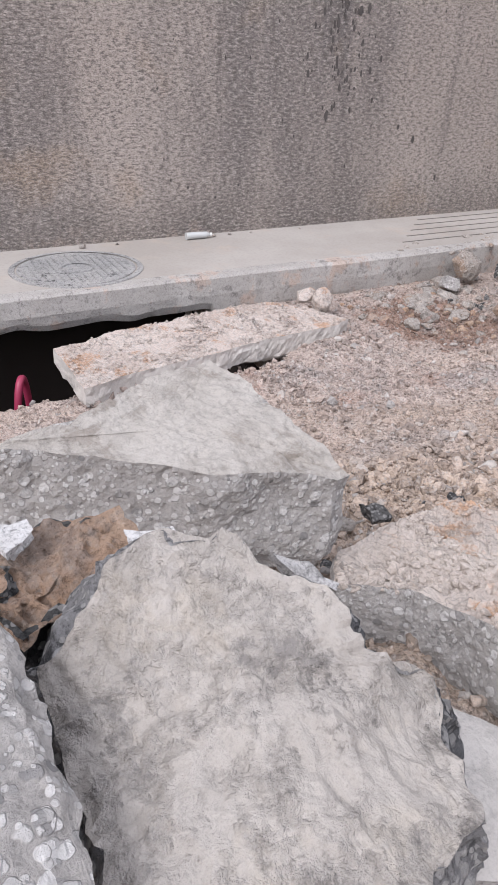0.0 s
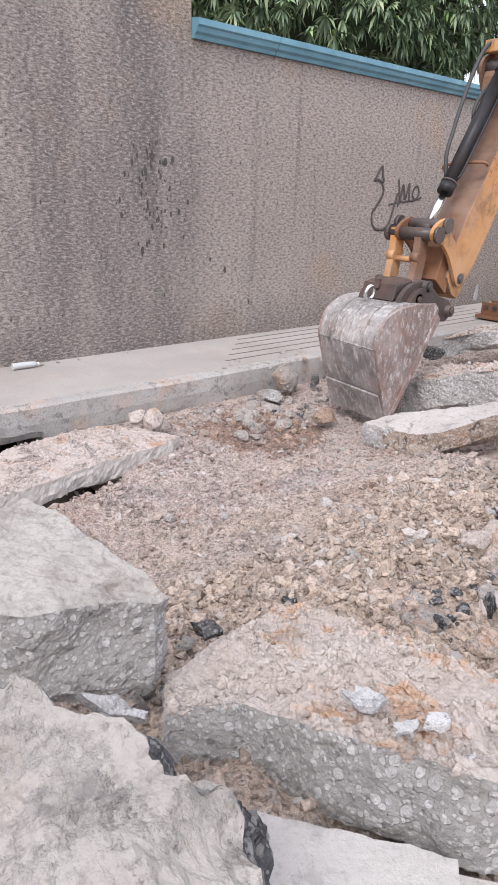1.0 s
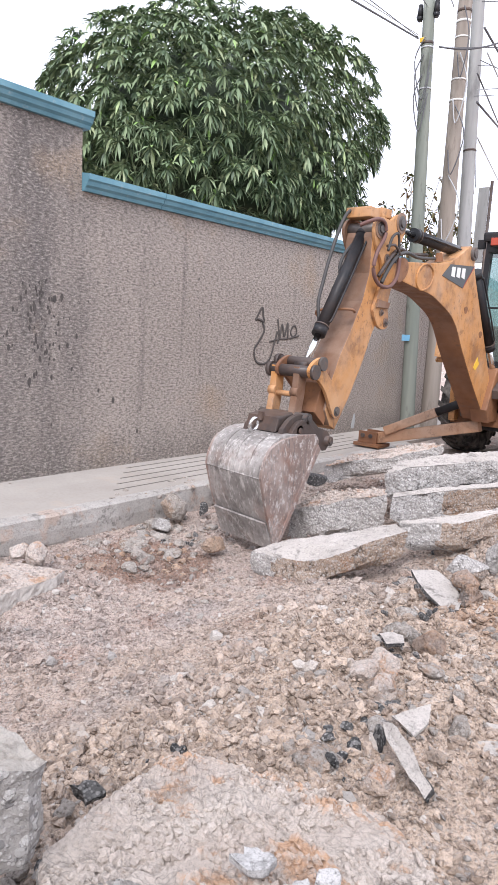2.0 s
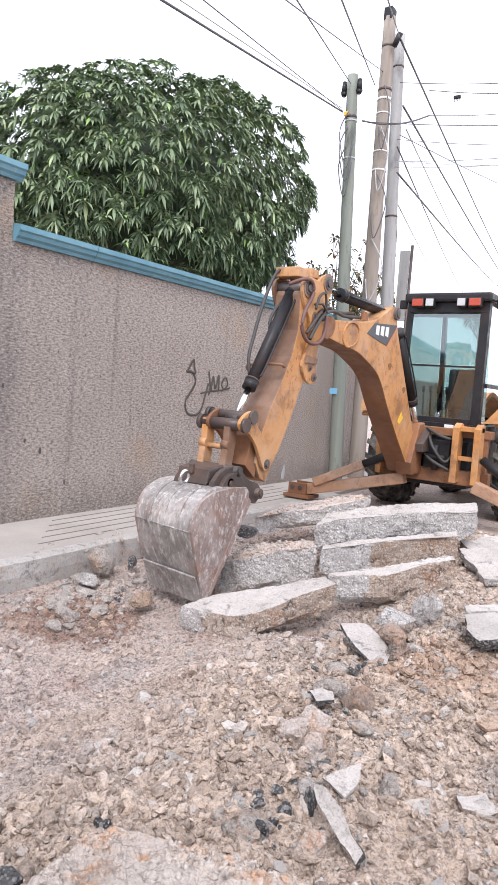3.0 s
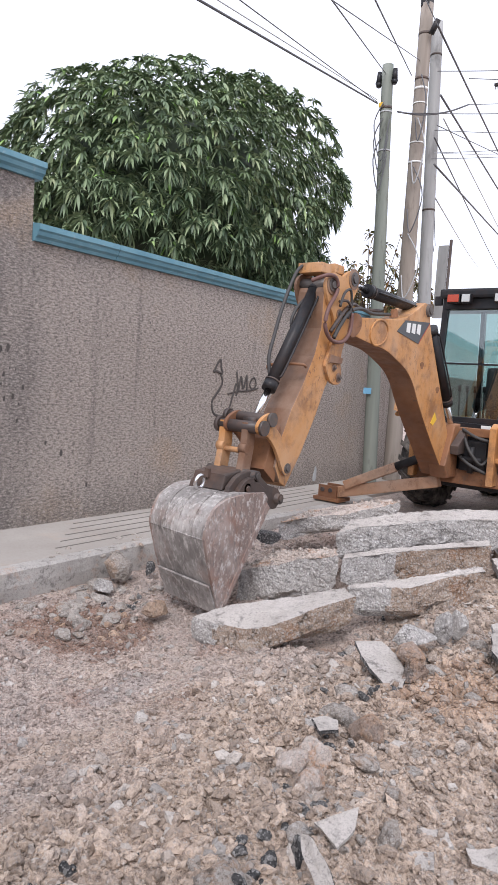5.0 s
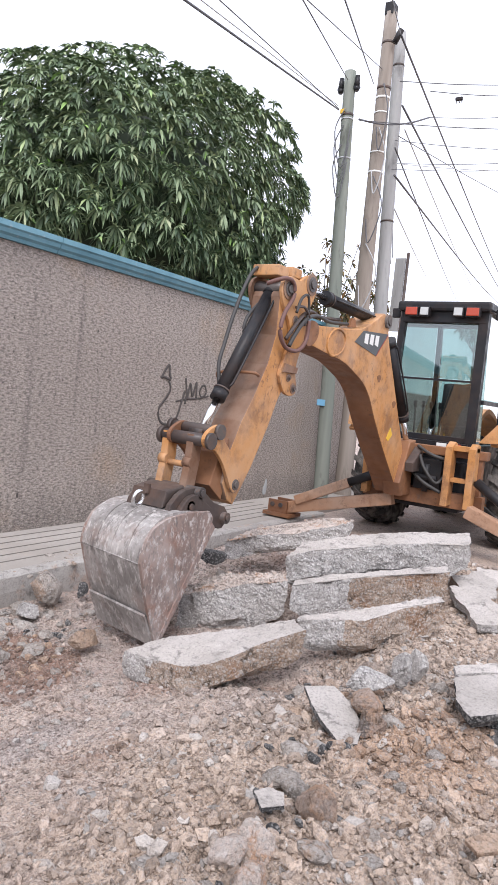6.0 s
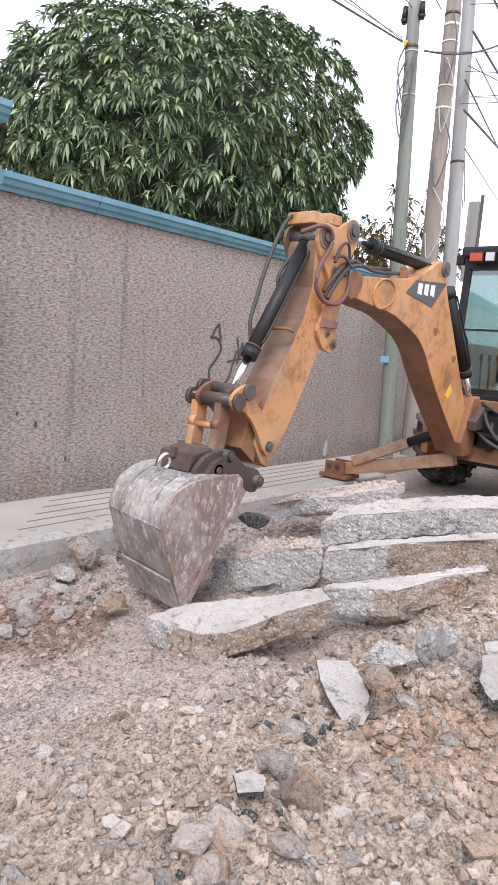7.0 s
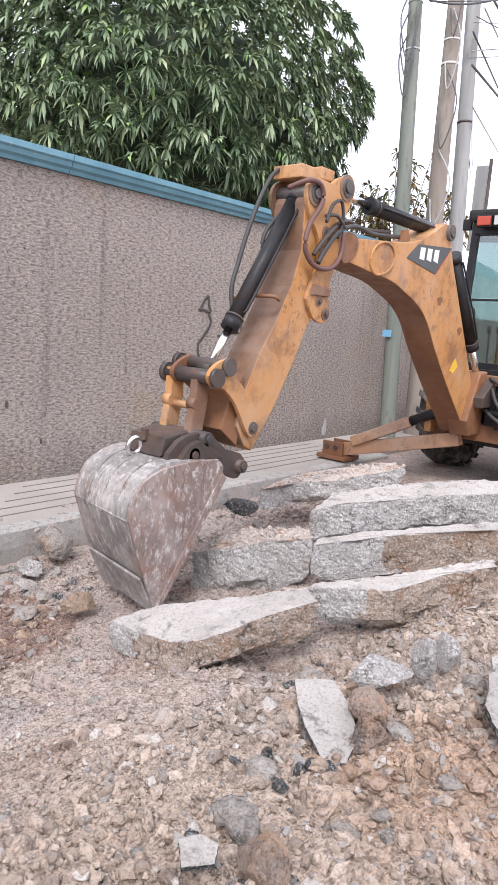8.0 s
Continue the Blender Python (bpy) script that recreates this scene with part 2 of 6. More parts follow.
def ground_mat(name, lumps=False):
    """Crushed sub-base: pinkish earth, grey rubble dust, pale fines and gravel; its loose lumps each have a tone of their own."""
    k = Mat(name, 0.97).world_co()
    v = 0.45 if lumps else 0.75
    big = k.noise(0.9, 5, 0.6)
    mid = k.noise(5.5, 6, 0.7)
    lump = k.noise(17, 6, 0.75)
    fine = k.noise(52, 6, 0.8)
    sand = k.noise(170, 3, 0.8)
    c = k.mix(k.ramp(big, [(0.40, 0.0), (0.60, 1.0)]), (0.58, 0.46, 0.40), (0.70, 0.58, 0.515))
    c = k.mix(k.ramp(mid, [(0.53, 0.0), (0.66, 0.6)]), c, (0.55, 0.50, 0.47))
    c = k.mix(k.ramp(k.noise(2.1, 4), [(0.56, 0.0), (0.66, 0.75)]), c, (0.46, 0.295, 0.23))
    c = k.mix(k.ramp(k.noise(1.3, 4), [(0.50, 0.0), (0.64, 0.6)]), c, (0.68, 0.54, 0.45))
    # damp red soil freshly dug between the kerb and the bucket
    xyz = k.n("ShaderNodeSeparateXYZ", Vector=k.co)
    dx = k.math("MULTIPLY", k.math("ADD", xyz.outputs[0], 4.05), 0.75)
    dy = k.math("SUBTRACT", xyz.outputs[1], 6.60)
    rr = k.math("SQRT", k.math("ADD", k.math("MULTIPLY", dx, dx), k.math("MULTIPLY", dy, dy)))
    rr = k.math("ADD", rr, k.math("MULTIPLY", k.noise(3.0, 5, 0.7), 1.1))
    c = k.mix(k.ramp(rr, [(0.92, 0.88), (1.38, 0.0)]), c, (0.36, 0.22, 0.16))
    # orange clay turned up beside the stacked slabs
    ex = k.math("ADD", xyz.outputs[0], 1.45)
    ey = k.math("MULTIPLY", k.math("SUBTRACT", xyz.outputs[1], 6.75), 0.8)
    ee = k.math("ADD", k.math("SQRT", k.math("ADD", k.math("MULTIPLY", ex, ex), k.math("MULTIPLY", ey, ey))), k.math("MULTIPLY", k.noise(4.0, 5, 0.7), 0.7))
    clay_f = k.ramp(ee, [(0.48, 0.75), (0.80, 0.0)])
    # drier tan fill towards the middle of the road
    tan_f = k.ramp(k.math("ADD", k.math("MULTIPLY", xyz.outputs[0], 0.4), k.math("ADD", 1.18, k.math("MULTIPLY", k.noise(1.9, 5, 0.7), 0.9))), [(0.42, 0.0), (0.78, 0.85)])
    c = k.mix(tan_f, c, (0.69, 0.54, 0.425))
    c = k.mix(clay_f, c, (0.56, 0.36, 0.235))
    # grey crushed asphalt dust
    c = k.mix(k.ramp(k.noise(1.7, 5, 0.7), [(0.54, 0.0), (0.64, 0.45)]), c, (0.44, 0.40, 0.385))
    peb = k.n("ShaderNodeTexVoronoi", Vector=k.co, Scale=75.0)
    tone = k.n("ShaderNodeSeparateColor", Color=peb.outputs["Color"]).outputs[0]
    c = k.mix(k.ramp(peb.outputs["Distance"], [(0.30, 0.5), (0.45, 0.0)]), c, k.ramp(tone, [(0.0, (0.34, 0.27, 0.235)), (0.6, (0.52, 0.45, 0.41)), (1.0, (0.70, 0.67, 0.64))]))
    # crevice shade put into the colour where the bump noise dips
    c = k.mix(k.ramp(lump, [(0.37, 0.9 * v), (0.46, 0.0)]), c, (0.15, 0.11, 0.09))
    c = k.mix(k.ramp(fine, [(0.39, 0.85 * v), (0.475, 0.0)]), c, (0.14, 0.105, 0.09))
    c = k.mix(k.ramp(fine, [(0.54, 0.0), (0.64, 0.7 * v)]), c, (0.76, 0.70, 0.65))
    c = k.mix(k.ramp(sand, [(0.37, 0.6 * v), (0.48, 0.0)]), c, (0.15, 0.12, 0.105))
    if lumps:
        c = k.mix(k.ramp(k.random(True), [(0.0, 0.0), (0.84, 0.1), (0.94, 0.7), (1.0, 0.85)]), c, (0.66, 0.63, 0.60))
        c = k.mix(1.0, c, k.ramp(k.math("FRACT", k.math("MULTIPLY", k.random(True), 7.3)), [(0.0, 0.50), (0.5, 0.74), (1.0, 0.95)]), "MULTIPLY")
    h = k.math("ADD", k.math("MULTIPLY", fine, 0.8), k.math("MULTIPLY", k.ramp(peb.outputs["Distance"], [(0.1, 1.0), (0.6, 0.0)]), 0.5))
    h = k.math("ADD", h, k.math("MULTIPLY", lump, 1.6))
    k.color(c).bump(h, 1.0, 0.012 if lumps else 0.02)
    return k.m


def paint_mat(name, base, worn, rust=0.5, rough=0.5, dust=0.25):
    """Old machine paint: dulled, scraped through to rust in patches and scratches, dusty."""
    k = Mat(name, rough)
    c = k.mix(k.ramp(k.noise(1.6, 4), [(0.35, 0.0), (0.65, 1.0)]), base, worn)
    zone = k.ramp(k.noise(1.9, 3), [(0.42, 0.0), (0.62, 1.0)])
    chips = k.ramp(k.noise(16, 8, 0.75), [(0.55, 0.0), (0.60, 1.0)])
    c = k.mix(k.math("MULTIPLY", k.math("MULTIPLY", chips, zone), rust), c, (0.12, 0.06, 0.035))
    grime = k.ramp(k.noise(2.6, 7, 0.74), [(0.49, 0.0), (0.63, 0.9)])
    c = k.mix(k.math("MULTIPLY", grime, rust), c, (0.17, 0.08, 0.042))
    scr = k.ramp(k.noise(6, 5, 0.75, (1.0, 3.0, 0.5)), [(0.60, 0.0), (0.66, 0.7)])
    c = k.mix(k.math("MULTIPLY", scr, rust), c, (0.14, 0.085, 0.06))
    c = k.mix(k.ramp(k.noise(2.9, 5), [(0.46, 0.0), (0.72, dust)]), c, (0.52, 0.42, 0.34))
    k.color(c).bump(k.noise(40, 5), 0.15, 0.004)
    k.roughness(k.ramp(k.noise(8, 4), [(0.3, rough - 0.1), (0.7, rough + 0.25)]))
    return k.m


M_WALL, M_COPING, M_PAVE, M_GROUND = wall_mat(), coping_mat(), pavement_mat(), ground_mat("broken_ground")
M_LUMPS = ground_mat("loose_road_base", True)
M_COBBLE = concrete_mat("loose_rubble", (0.44, 0.385, 0.34), (0.56, 0.505, 0.46), 1.0, 0.3, 0.5, stain=(0.50, 0.36, 0.27))
M_YELLOW = paint_mat("machine_yellow", (0.47, 0.21, 0.06), (0.51, 0.265, 0.11), 0.75, 0.5)
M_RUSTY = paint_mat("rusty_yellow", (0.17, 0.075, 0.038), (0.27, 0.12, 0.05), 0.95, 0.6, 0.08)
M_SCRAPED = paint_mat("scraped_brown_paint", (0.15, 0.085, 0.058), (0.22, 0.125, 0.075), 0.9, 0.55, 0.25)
M_FADED = paint_mat("faded_orange_paint", (0.40, 0.215, 0.12), (0.42, 0.265, 0.18), 0.7, 0.6, 0.45)
M_BLACK = paint_mat("black_machine_paint", (0.010, 0.011, 0.014), (0.018, 0.019, 0.022), 0.1, 0.38, 0.02)
M_BLACK.node_tree.nodes["Principled BSDF"].inputs["Specular IOR Level"].default_value = 0.3
M_DARK_STEEL = paint_mat("dark_link_steel", (0.045, 0.033, 0.03), (0.075, 0.055, 0.048), 0.25, 0.5, 0.08)
M_PIN = paint_mat("pin_steel", (0.04, 0.034, 0.033), (0.07, 0.062, 0.06), 0.5, 0.45, 0.1)
M_CHROME = Mat("chromed_rod", 0.18, 1.0).color((0.78, 0.78, 0.78)).m
M_RUBBER = Mat("hose_rubber", 0.6).color((0.045, 0.043, 0.042)).m
M_HOSE_RED = Mat("worn_red_hose", 0.6).color((0.14, 0.07, 0.06)).m


def bucket_mat(name="scraped_bucket_steel", a=(0.19, 0.175, 0.165), b=(0.36, 0.34, 0.325), rust=0.35, streak=0.28):
    """Scraped steel: grey metal, chalky concrete smears, rust."""
    k = Mat(name, 0.62)
    c = k.mix(k.ramp(k.noise(3.0, 5), [(0.38, 0.0), (0.62, 1.0)]), a, b)
    c = k.mix(k.ramp(k.noise(4.0, 6, 0.7), [(0.50, 0.0), (0.62, rust)]), c, (0.24, 0.13, 0.095))
    c = k.mix(k.ramp(k.noise(22.0, 9, 0.8, (1.0, 1.0, streak)), [(0.52, 0.0), (0.60, 0.75)]), c, (0.60, 0.565, 0.54))
    c = k.mix(k.ramp(k.noise(34.0, 6, 0.75, (1.0, 1.0, streak * .6)), [(0.36, 0.8), (0.46, 0.0)]), c, (0.11, 0.10, 0.095))
    c = k.mix(k.ramp(k.noise(1.7, 3), [(0.45, 0.0), (0.65, 0.4)]), c, (0.60, 0.565, 0.54))
    c = k.mix(k.ramp(k.noise(30, 4), [(0.3, 0.5), (0.46, 0.0)]), c, (0.13, 0.11, 0.10))
    k.color(c).bump(k.noise(24, 6), 0.4, 0.006)
    return k.m


def tyre_mat():
    k = Mat("dusty_tyre_rubber", 0.85)
    c = k.mix(k.ramp(k.noise(6, 5), [(0.4, 0.0), (0.65, 1.0)]), (0.045, 0.043, 0.042), (0.22, 0.20, 0.18))
    k.color(c).bump(k.noise(40), 0.2, 0.004)
    return k.m


def wood_pole_mat(name, a, b, dark):
    k = Mat(name, 0.85)
    c = k.mix(k.ramp(k.noise(6, 5, 0.6, (1, 1, 0.06)), [(0.35, 0.0), (0.65, 1.0)]), a, b)
    c = k.mix(k.ramp(k.noise(2, 5, 0.7, (2, 2, 0.5)), [(0.56, 0.0), (0.7, 0.8)]), c, dark)
    k.color(c).bump(k.noise(12, 5, 0.6, (1, 1, 0.05)), 0.5, 0.006)
    return k.m


def leaf_mat(name, stops):
    k = Mat(name, 0.52)
    c = k.ramp(k.random(True), stops)
    k.color(c)
    k.b.inputs["Subsurface Weight"].default_value = 0.0
    k.b.inputs["Transmission Weight"].default_value = 0.0
    return k.m


M_BUCKET, M_TYRE = bucket_mat(), tyre_mat()
M_BUCKET_SIDE = bucket_mat("rusted_bucket_side", (0.20, 0.145, 0.125), (0.30, 0.22, 0.19), 0.7, 0.6)
M_POLE_GREEN = wood_pole_mat("weathered_green_wood", (0.17, 0.19, 0.165), (0.24, 0.255, 0.225), (0.07, 0.07, 0.06))
M_POLE_BROWN = wood_pole_mat("weathered_brown_pole", (0.25, 0.215, 0.185), (0.34, 0.30, 0.265), (0.16, 0.13, 0.11))
M_POLE_GREY = wood_pole_mat("grey_concrete_pole", (0.30, 0.30, 0.30), (0.38, 0.38, 0.375), (0.2, 0.2, 0.2))
M_LEAF = leaf_mat("mango_leaves", [(0.0, (0.045, 0.08, 0.04)), (0.45, (0.14, 0.20, 0.105)), (0.85, (0.23, 0.30, 0.165)), (0.96, (0.34, 0.39, 0.22)), (1.0, (0.20, 0.38, 0.08))])
M_CHALK = concrete_mat("white_cement_flake", (0.70, 0.675, 0.66), (0.80, 0.785, 0.775), 0.3)
M_LEAF_SHADE = leaf_mat("shaded_leaves", [(0.0, (0.018, 0.034, 0.014)), (1.0, (0.03, 0.055, 0.02))])
M_LEAF_DRY = leaf_mat("dry_leaves", [(0.0, (0.06, 0.09, 0.03)), (0.5, (0.18, 0.15, 0.05)), (1.0, (0.30, 0.16, 0.06))])
M_BARK = wood_pole_mat("bark", (0.13, 0.10, 0.08), (0.2, 0.165, 0.13), (0.06, 0.05, 0.04))
M_WIRE = Mat("cable_sheath", 0.6).color((0.10, 0.10, 0.11)).m
M_WIRE_PALE = Mat("pale_cable", 0.6).color((0.42, 0.43, 0.44)).m
M_WHITE = Mat("white_paint", 0.6).color((0.72, 0.72, 0.70)).m
M_RED_LENS = Mat("red_lens", 0.25).color((0.42, 0.06, 0.03)).m
M_CLEAR_LENS = Mat("lamp_lens", 0.15).color((0.48, 0.49, 0.48)).m
M_LOGO = Mat("badge_dark_panel", 0.5).color((0.07, 0.075, 0.08)).m
M_LOGO_RED = Mat("badge_red", 0.5).color((0.35, 0.05, 0.04)).m
M_STICKER = Mat("yellow_sticker", 0.5).color((0.75, 0.47, 0.05)).m
M_PIPE = Mat("magenta_conduit", 0.45).color((0.30, 0.03, 0.075)).m
# near-black that paints the shade down inside the hole
M_PIT_SHADE = Mat("pit_shade", 1.0).color((0.05, 0.04, 0.035)).m
M_SEAT = Mat("black_seat_vinyl", 0.6).color((0.03, 0.03, 0.032)).m
M_GRAFFITI = Mat("black_spray_paint", 0.8).color((0.10, 0.09, 0.085)).m
M_TAG = Mat("blue_tag", 0.5).color((0.18, 0.42, 0.62)).m


def glass_mat():
    k = Mat("cab_glass", 0.03)
    k.color((0.72, 0.86, 0.84))
    g = k.n("ShaderNodeBsdfGlossy", Roughness=0.03)
    tr = k.n("ShaderNodeBsdfTransparent", Color=(0.70, 0.80, 0.79, 1))
    fr = k.n("ShaderNodeFresnel", IOR=1.6)
    mx = k.n("ShaderNodeMixShader")
    k.t.links.new(k.math("ADD", k.math("MULTIPLY", fr.outputs[0], 1.0), 0.09), mx.inputs[0])
    k.t.links.new(tr.outputs[0], mx.inputs[1])
    k.t.links.new(g.outputs[0], mx.inputs[2])
    k.t.links.new(mx.outputs[0], k.t.nodes["Material Output"].inputs[0])
    return k.m


M_GLASS = glass_mat()


# ---- mesh helpers ----
def finish(bm, name, mats, smooth=False):
    me = bpy.data.meshes.new(name)
    bm.normal_update()
    bm.to_mesh(me)
    bm.free()
    for m in mats if isinstance(mats, (list, tuple)) else [mats]:
        me.materials.append(m)
    if smooth:
        me.polygons.foreach_set("use_smooth", [True] * len(me.polygons))
    return me


def part(name, bm, material, parent=None, label="", smooth=False):
    ob = new(name, finish(bm, name, material, smooth))
    if parent:
        ob.parent = parent
    return tagged(ob, label)


def thing(name, label, category, group="", at=(0, 0, 0), kind=""):
    ob = new(name)
    ob.location = at
    ob.empty_display_size = 0.2
    return tagged(ob, label, category, group, kind)


def V(*p):
    return Vector(p[0] if len(p) == 1 else p)


def add_box(bm, lo, hi, bevel=0.0):
    vs = [bm.verts.new((x, y, z)) for x in (lo[0], hi[0]) for y in (lo[1], hi[1]) for z in (lo[2], hi[2])]
    fs = [bm.faces.new([vs[i] for i in q]) for q in ((0, 1, 3, 2), (4, 6, 7, 5), (0, 4, 5, 1), (2, 3, 7, 6), (0, 2, 6, 4), (1, 5, 7, 3))]
    if bevel:
        edges = list({e for f in fs for e in f.edges})
        bmesh.ops.bevel(bm, geom=edges, offset=bevel, segments=2, profile=0.6, affect="EDGES")
    return vs


def box(lo, hi, bevel=0.0):
    bm = bmesh.new()
    add_box(bm, lo, hi, bevel)
    return bm


def add_rod(bm, a, b, r, r2=None, n=14, cap=True):
    a, b = V(a), V(b)
    r2 = r if r2 is None else r2
    q = (b - a).to_track_quat("Z", "Y").to_matrix()
    rings = []
    for p, rr in ((a, r), (b, r2)):
        rings.append([bm.verts.new(p + q @ V(math.cos(t) * rr, math.sin(t) * rr, 0)) for t in (2 * math.pi * i / n for i in range(n))])
    for i in range(n):
        f = bm.faces.new((rings[0][i], rings[0][(i + 1) % n], rings[1][(i + 1) % n], rings[1][i]))
        f.smooth = True
    if cap:
        bm.faces.new(rings[0][::-1])
        bm.faces.new(rings[1])


def rod(a, b, r, r2=None, n=14):
    bm = bmesh.new()
    add_rod(bm, a, b, r, r2, n)
    return bm


def add_tube(bm, pts, r, n=8, r_end=None):
    """A round tube along a smooth line through pts."""
    pts = [V(p) for p in pts]
    line = []
    for i in range(len(pts) - 1):
        p0, p1, p2, p3 = pts[max(i - 1, 0)], pts[i], pts[i + 1], pts[min(i + 2, len(pts) - 1)]
        for s in range(6):
            t = s / 6
            line.append(0.5 * ((2 * p1) + (p2 - p0) * t + (2 * p0 - 5 * p1 + 4 * p2 - p3) * t * t + (3 * p1 - p0 - 3 * p2 + p3) * t ** 3))
    line.append(pts[-1])
    rings = []
    for i, p in enumerate(line):
        d = (line[min(i + 1, len(line) - 1)] - line[max(i - 1, 0)]).normalized()
        q = d.to_track_quat("Z", "Y").to_matrix()
        rr = r if r_end is None else r + (r_end - r) * i / (len(line) - 1)
        rings.append([bm.verts.new(p + q @ V(math.cos(2 * math.pi * j / n) * rr, math.sin(2 * math.pi * j / n) * rr, 0)) for j in range(n)])
    for a, b in zip(rings, rings[1:]):
        for j in range(n):
            f = bm.faces.new((a[j], a[(j + 1) % n], b[(j + 1) % n], b[j]))
            f.smooth = True
    bm.faces.new(rings[0][::-1])
    bm.faces.new(rings[-1])


def tube(pts, r, n=8, r_end=None):
    bm = bmesh.new()
    add_tube(bm, pts, r, n, r_end)
    return bm


def add_plate(bm, outline, x0, x1, bevel=0.0):
    """A plate whose outline is given in (y, z), from x0 to x1."""
    a = [bm.verts.new((x0, y, z)) for y, z in outline]
    b = [bm.verts.new((x1, y, z)) for y, z in outline]
    n = len(a)
    fs = [bm.faces.new(a), bm.faces.new(b[::-1])]
    fs += [bm.faces.new((a[(i + 1) % n], a[i], b[i], b[(i + 1) % n])) for i in range(n)]
    bmesh.ops.recalc_face_normals(bm, faces=fs)
    if bevel:
        rim = [e for e in {e for f in fs[:2] for e in f.edges}]
        bmesh.ops.bevel(bm, geom=rim, offset=bevel, segments=2, profile=0.6, affect="EDGES")


def plate(outline, x0, x1, bevel=0.0):
    bm = bmesh.new()
    add_plate(bm, outline, x0, x1, bevel)
    return bm


def smooth_line(pts, steps=5, closed=False):
    """Points on a smooth line through pts (2D)."""
    pts = [np.array(p, float) for p in pts]
    out = []
    n = len(pts)
    for i in range(n if closed else n - 1):
        g = (lambda j: pts[j % n]) if closed else (lambda j: pts[min(max(j, 0), n - 1)])
        p0, p1, p2, p3 = g(i - 1), g(i), g(i + 1), g(i + 2)
        for s in range(steps):
            t = s / steps
            out.append(tuple(0.5 * ((2 * p1) + (p2 - p0) * t + (2 * p0 - 5 * p1 + 4 * p2 - p3) * t * t + (3 * p1 - p0 - 3 * p2 + p3) * t ** 3)))
    if not closed:
        out.append(tuple(pts[-1]))
    return out


def rock_mesh(name, top, thick, mats, rough=0.02, cell=0.05, seed=0, flare=0.0, top_rough=0.35, drop=None, ragged=1.0, shells=6, split=None, cuts=1):
    """A broken slab: its top outline (corners with heights), its thickness; split up, with ragged edges and a rough fracture.
    Slots: 0 top and underside, 1 broken sides."""
    rnd = random.Random(seed)
    pts = [V(p) for p in top]
    n = len(pts)
    mid = sum(pts, V(0, 0, 0)) / n
    normal = V(0, 0, 0)
    for i in range(n):
        normal += (pts[i] - mid).cross(pts[(i + 1) % n] - mid)
    normal.normalize()
    if normal.z < 0:
        normal = -normal
    down = V(drop) if drop else -normal
    ring = []
    for i in range(n):
        a, b = pts[i], pts[(i + 1) % n]
        k = max(1, int((b - a).length / cell))
        side = (b - a).cross(normal).normalized()
        for s in range(k):
            w = math.sin(math.pi * s / k)
            p = a.lerp(b, s / k)
            off = (noise.noise(p * 6 + V(seed, 0, 0)) * 0.9 + noise.noise(p * 17 + V(0, seed, 0)) * 0.5) * rough * 1.6 * ragged
            ring.append(p + side * off * (0.3 + 0.7 * w))
    levels = max(2, int(thick / cell))
    bm = bmesh.new()
    stack = []
    ins = shells
    for r in range(ins, 0, -1):                       # the top, from near the middle out to the rim
        f = (r / ins)
        f = 1 - f
        f = f ** 0.8
        stack.append(([bm.verts.new(mid + (p - mid) * max(f, 0.02)) for p in ring], 0))
    stack.append(([bm.verts.new(p) for p in ring], 0))
    for lv in range(1, levels + 1):
        f = lv / levels
        row = []
        for p in ring:
            out = (p - mid)
            out -= normal * out.dot(normal)
            ln = max(out.length, 1e-4)
            bulge = flare * math.sin(f * 1.6) - 0.55 * thick * max(0.0, f - 0.74) / 0.26
            row.append(bm.verts.new(p + down * thick * f + out / ln * (bulge + rough * 0.8 * noise.noise(p * 5 + V(seed, f * 4, 0)))))
        stack.append((row, 1))
    low = stack[-1][0]
    base_mid = sum((v.co for v in low), V(0, 0, 0)) / len(low)
    stack.append(([bm.verts.new(base_mid + (v.co - base_mid) * 0.5) for v in low], 0))
    m = len(ring)
    for (a, _), (b, mat) in zip(stack, stack[1:]):
        for i in range(m):
            f = bm.faces.new((a[i], b[i], b[(i + 1) % m], a[(i + 1) % m]))
            f.material_index = mat
            if split and mat == 1:                    # one end of the break is stained by the soil
                along = (ring[i] - pts[0]).dot((pts[2] - pts[0]).normalized()) / (pts[2] - pts[0]).length
                f.material_index = 2 if along + 0.25 * noise.noise(b[i].co * 9) > split else 1
    bm.faces.new(stack[0][0])
    bm.faces.new(stack[-1][0][::-1]).material_index = 1
    bmesh.ops.recalc_face_normals(bm, faces=bm.faces)
    bmesh.ops.subdivide_edges(bm, edges=bm.edges[:], cuts=cuts, use_grid_fill=True)
    bm.normal_update()
    shift = V(seed * 3.1, seed * 1.7, 0)
    move = []
    for v in bm.verts:
        p = v.co + shift
        h = noise.noise(p * 7) + .6 * noise.noise(p * 19) + .4 * noise.noise(p * 47) + .28 * noise.noise(p * 95)
        pit = min(noise.noise(p * 23 + V(5, 5, 5)) + .15, 0) * 1.3 * max(0, noise.noise(p * 5 + V(9, 1, 1)) + .35)
        on_side = any(f.material_index > 0 for f in v.link_faces)
        move.append((v, v.normal * (h + pit) * rough * (1.0 if on_side else top_rough)))
    for v, d in move:
        v.co += d
    return finish(bm, name, mats)


def slab(label, top, thick, mats=None, group="broken concrete slabs", name="concrete_slab", category="rubble", **kw):
    me = rock_mesh(name, top, thick, mats or [M_TOP, M_FRACTURE], **kw)
    return tagged(new(name, me), label, category, group)


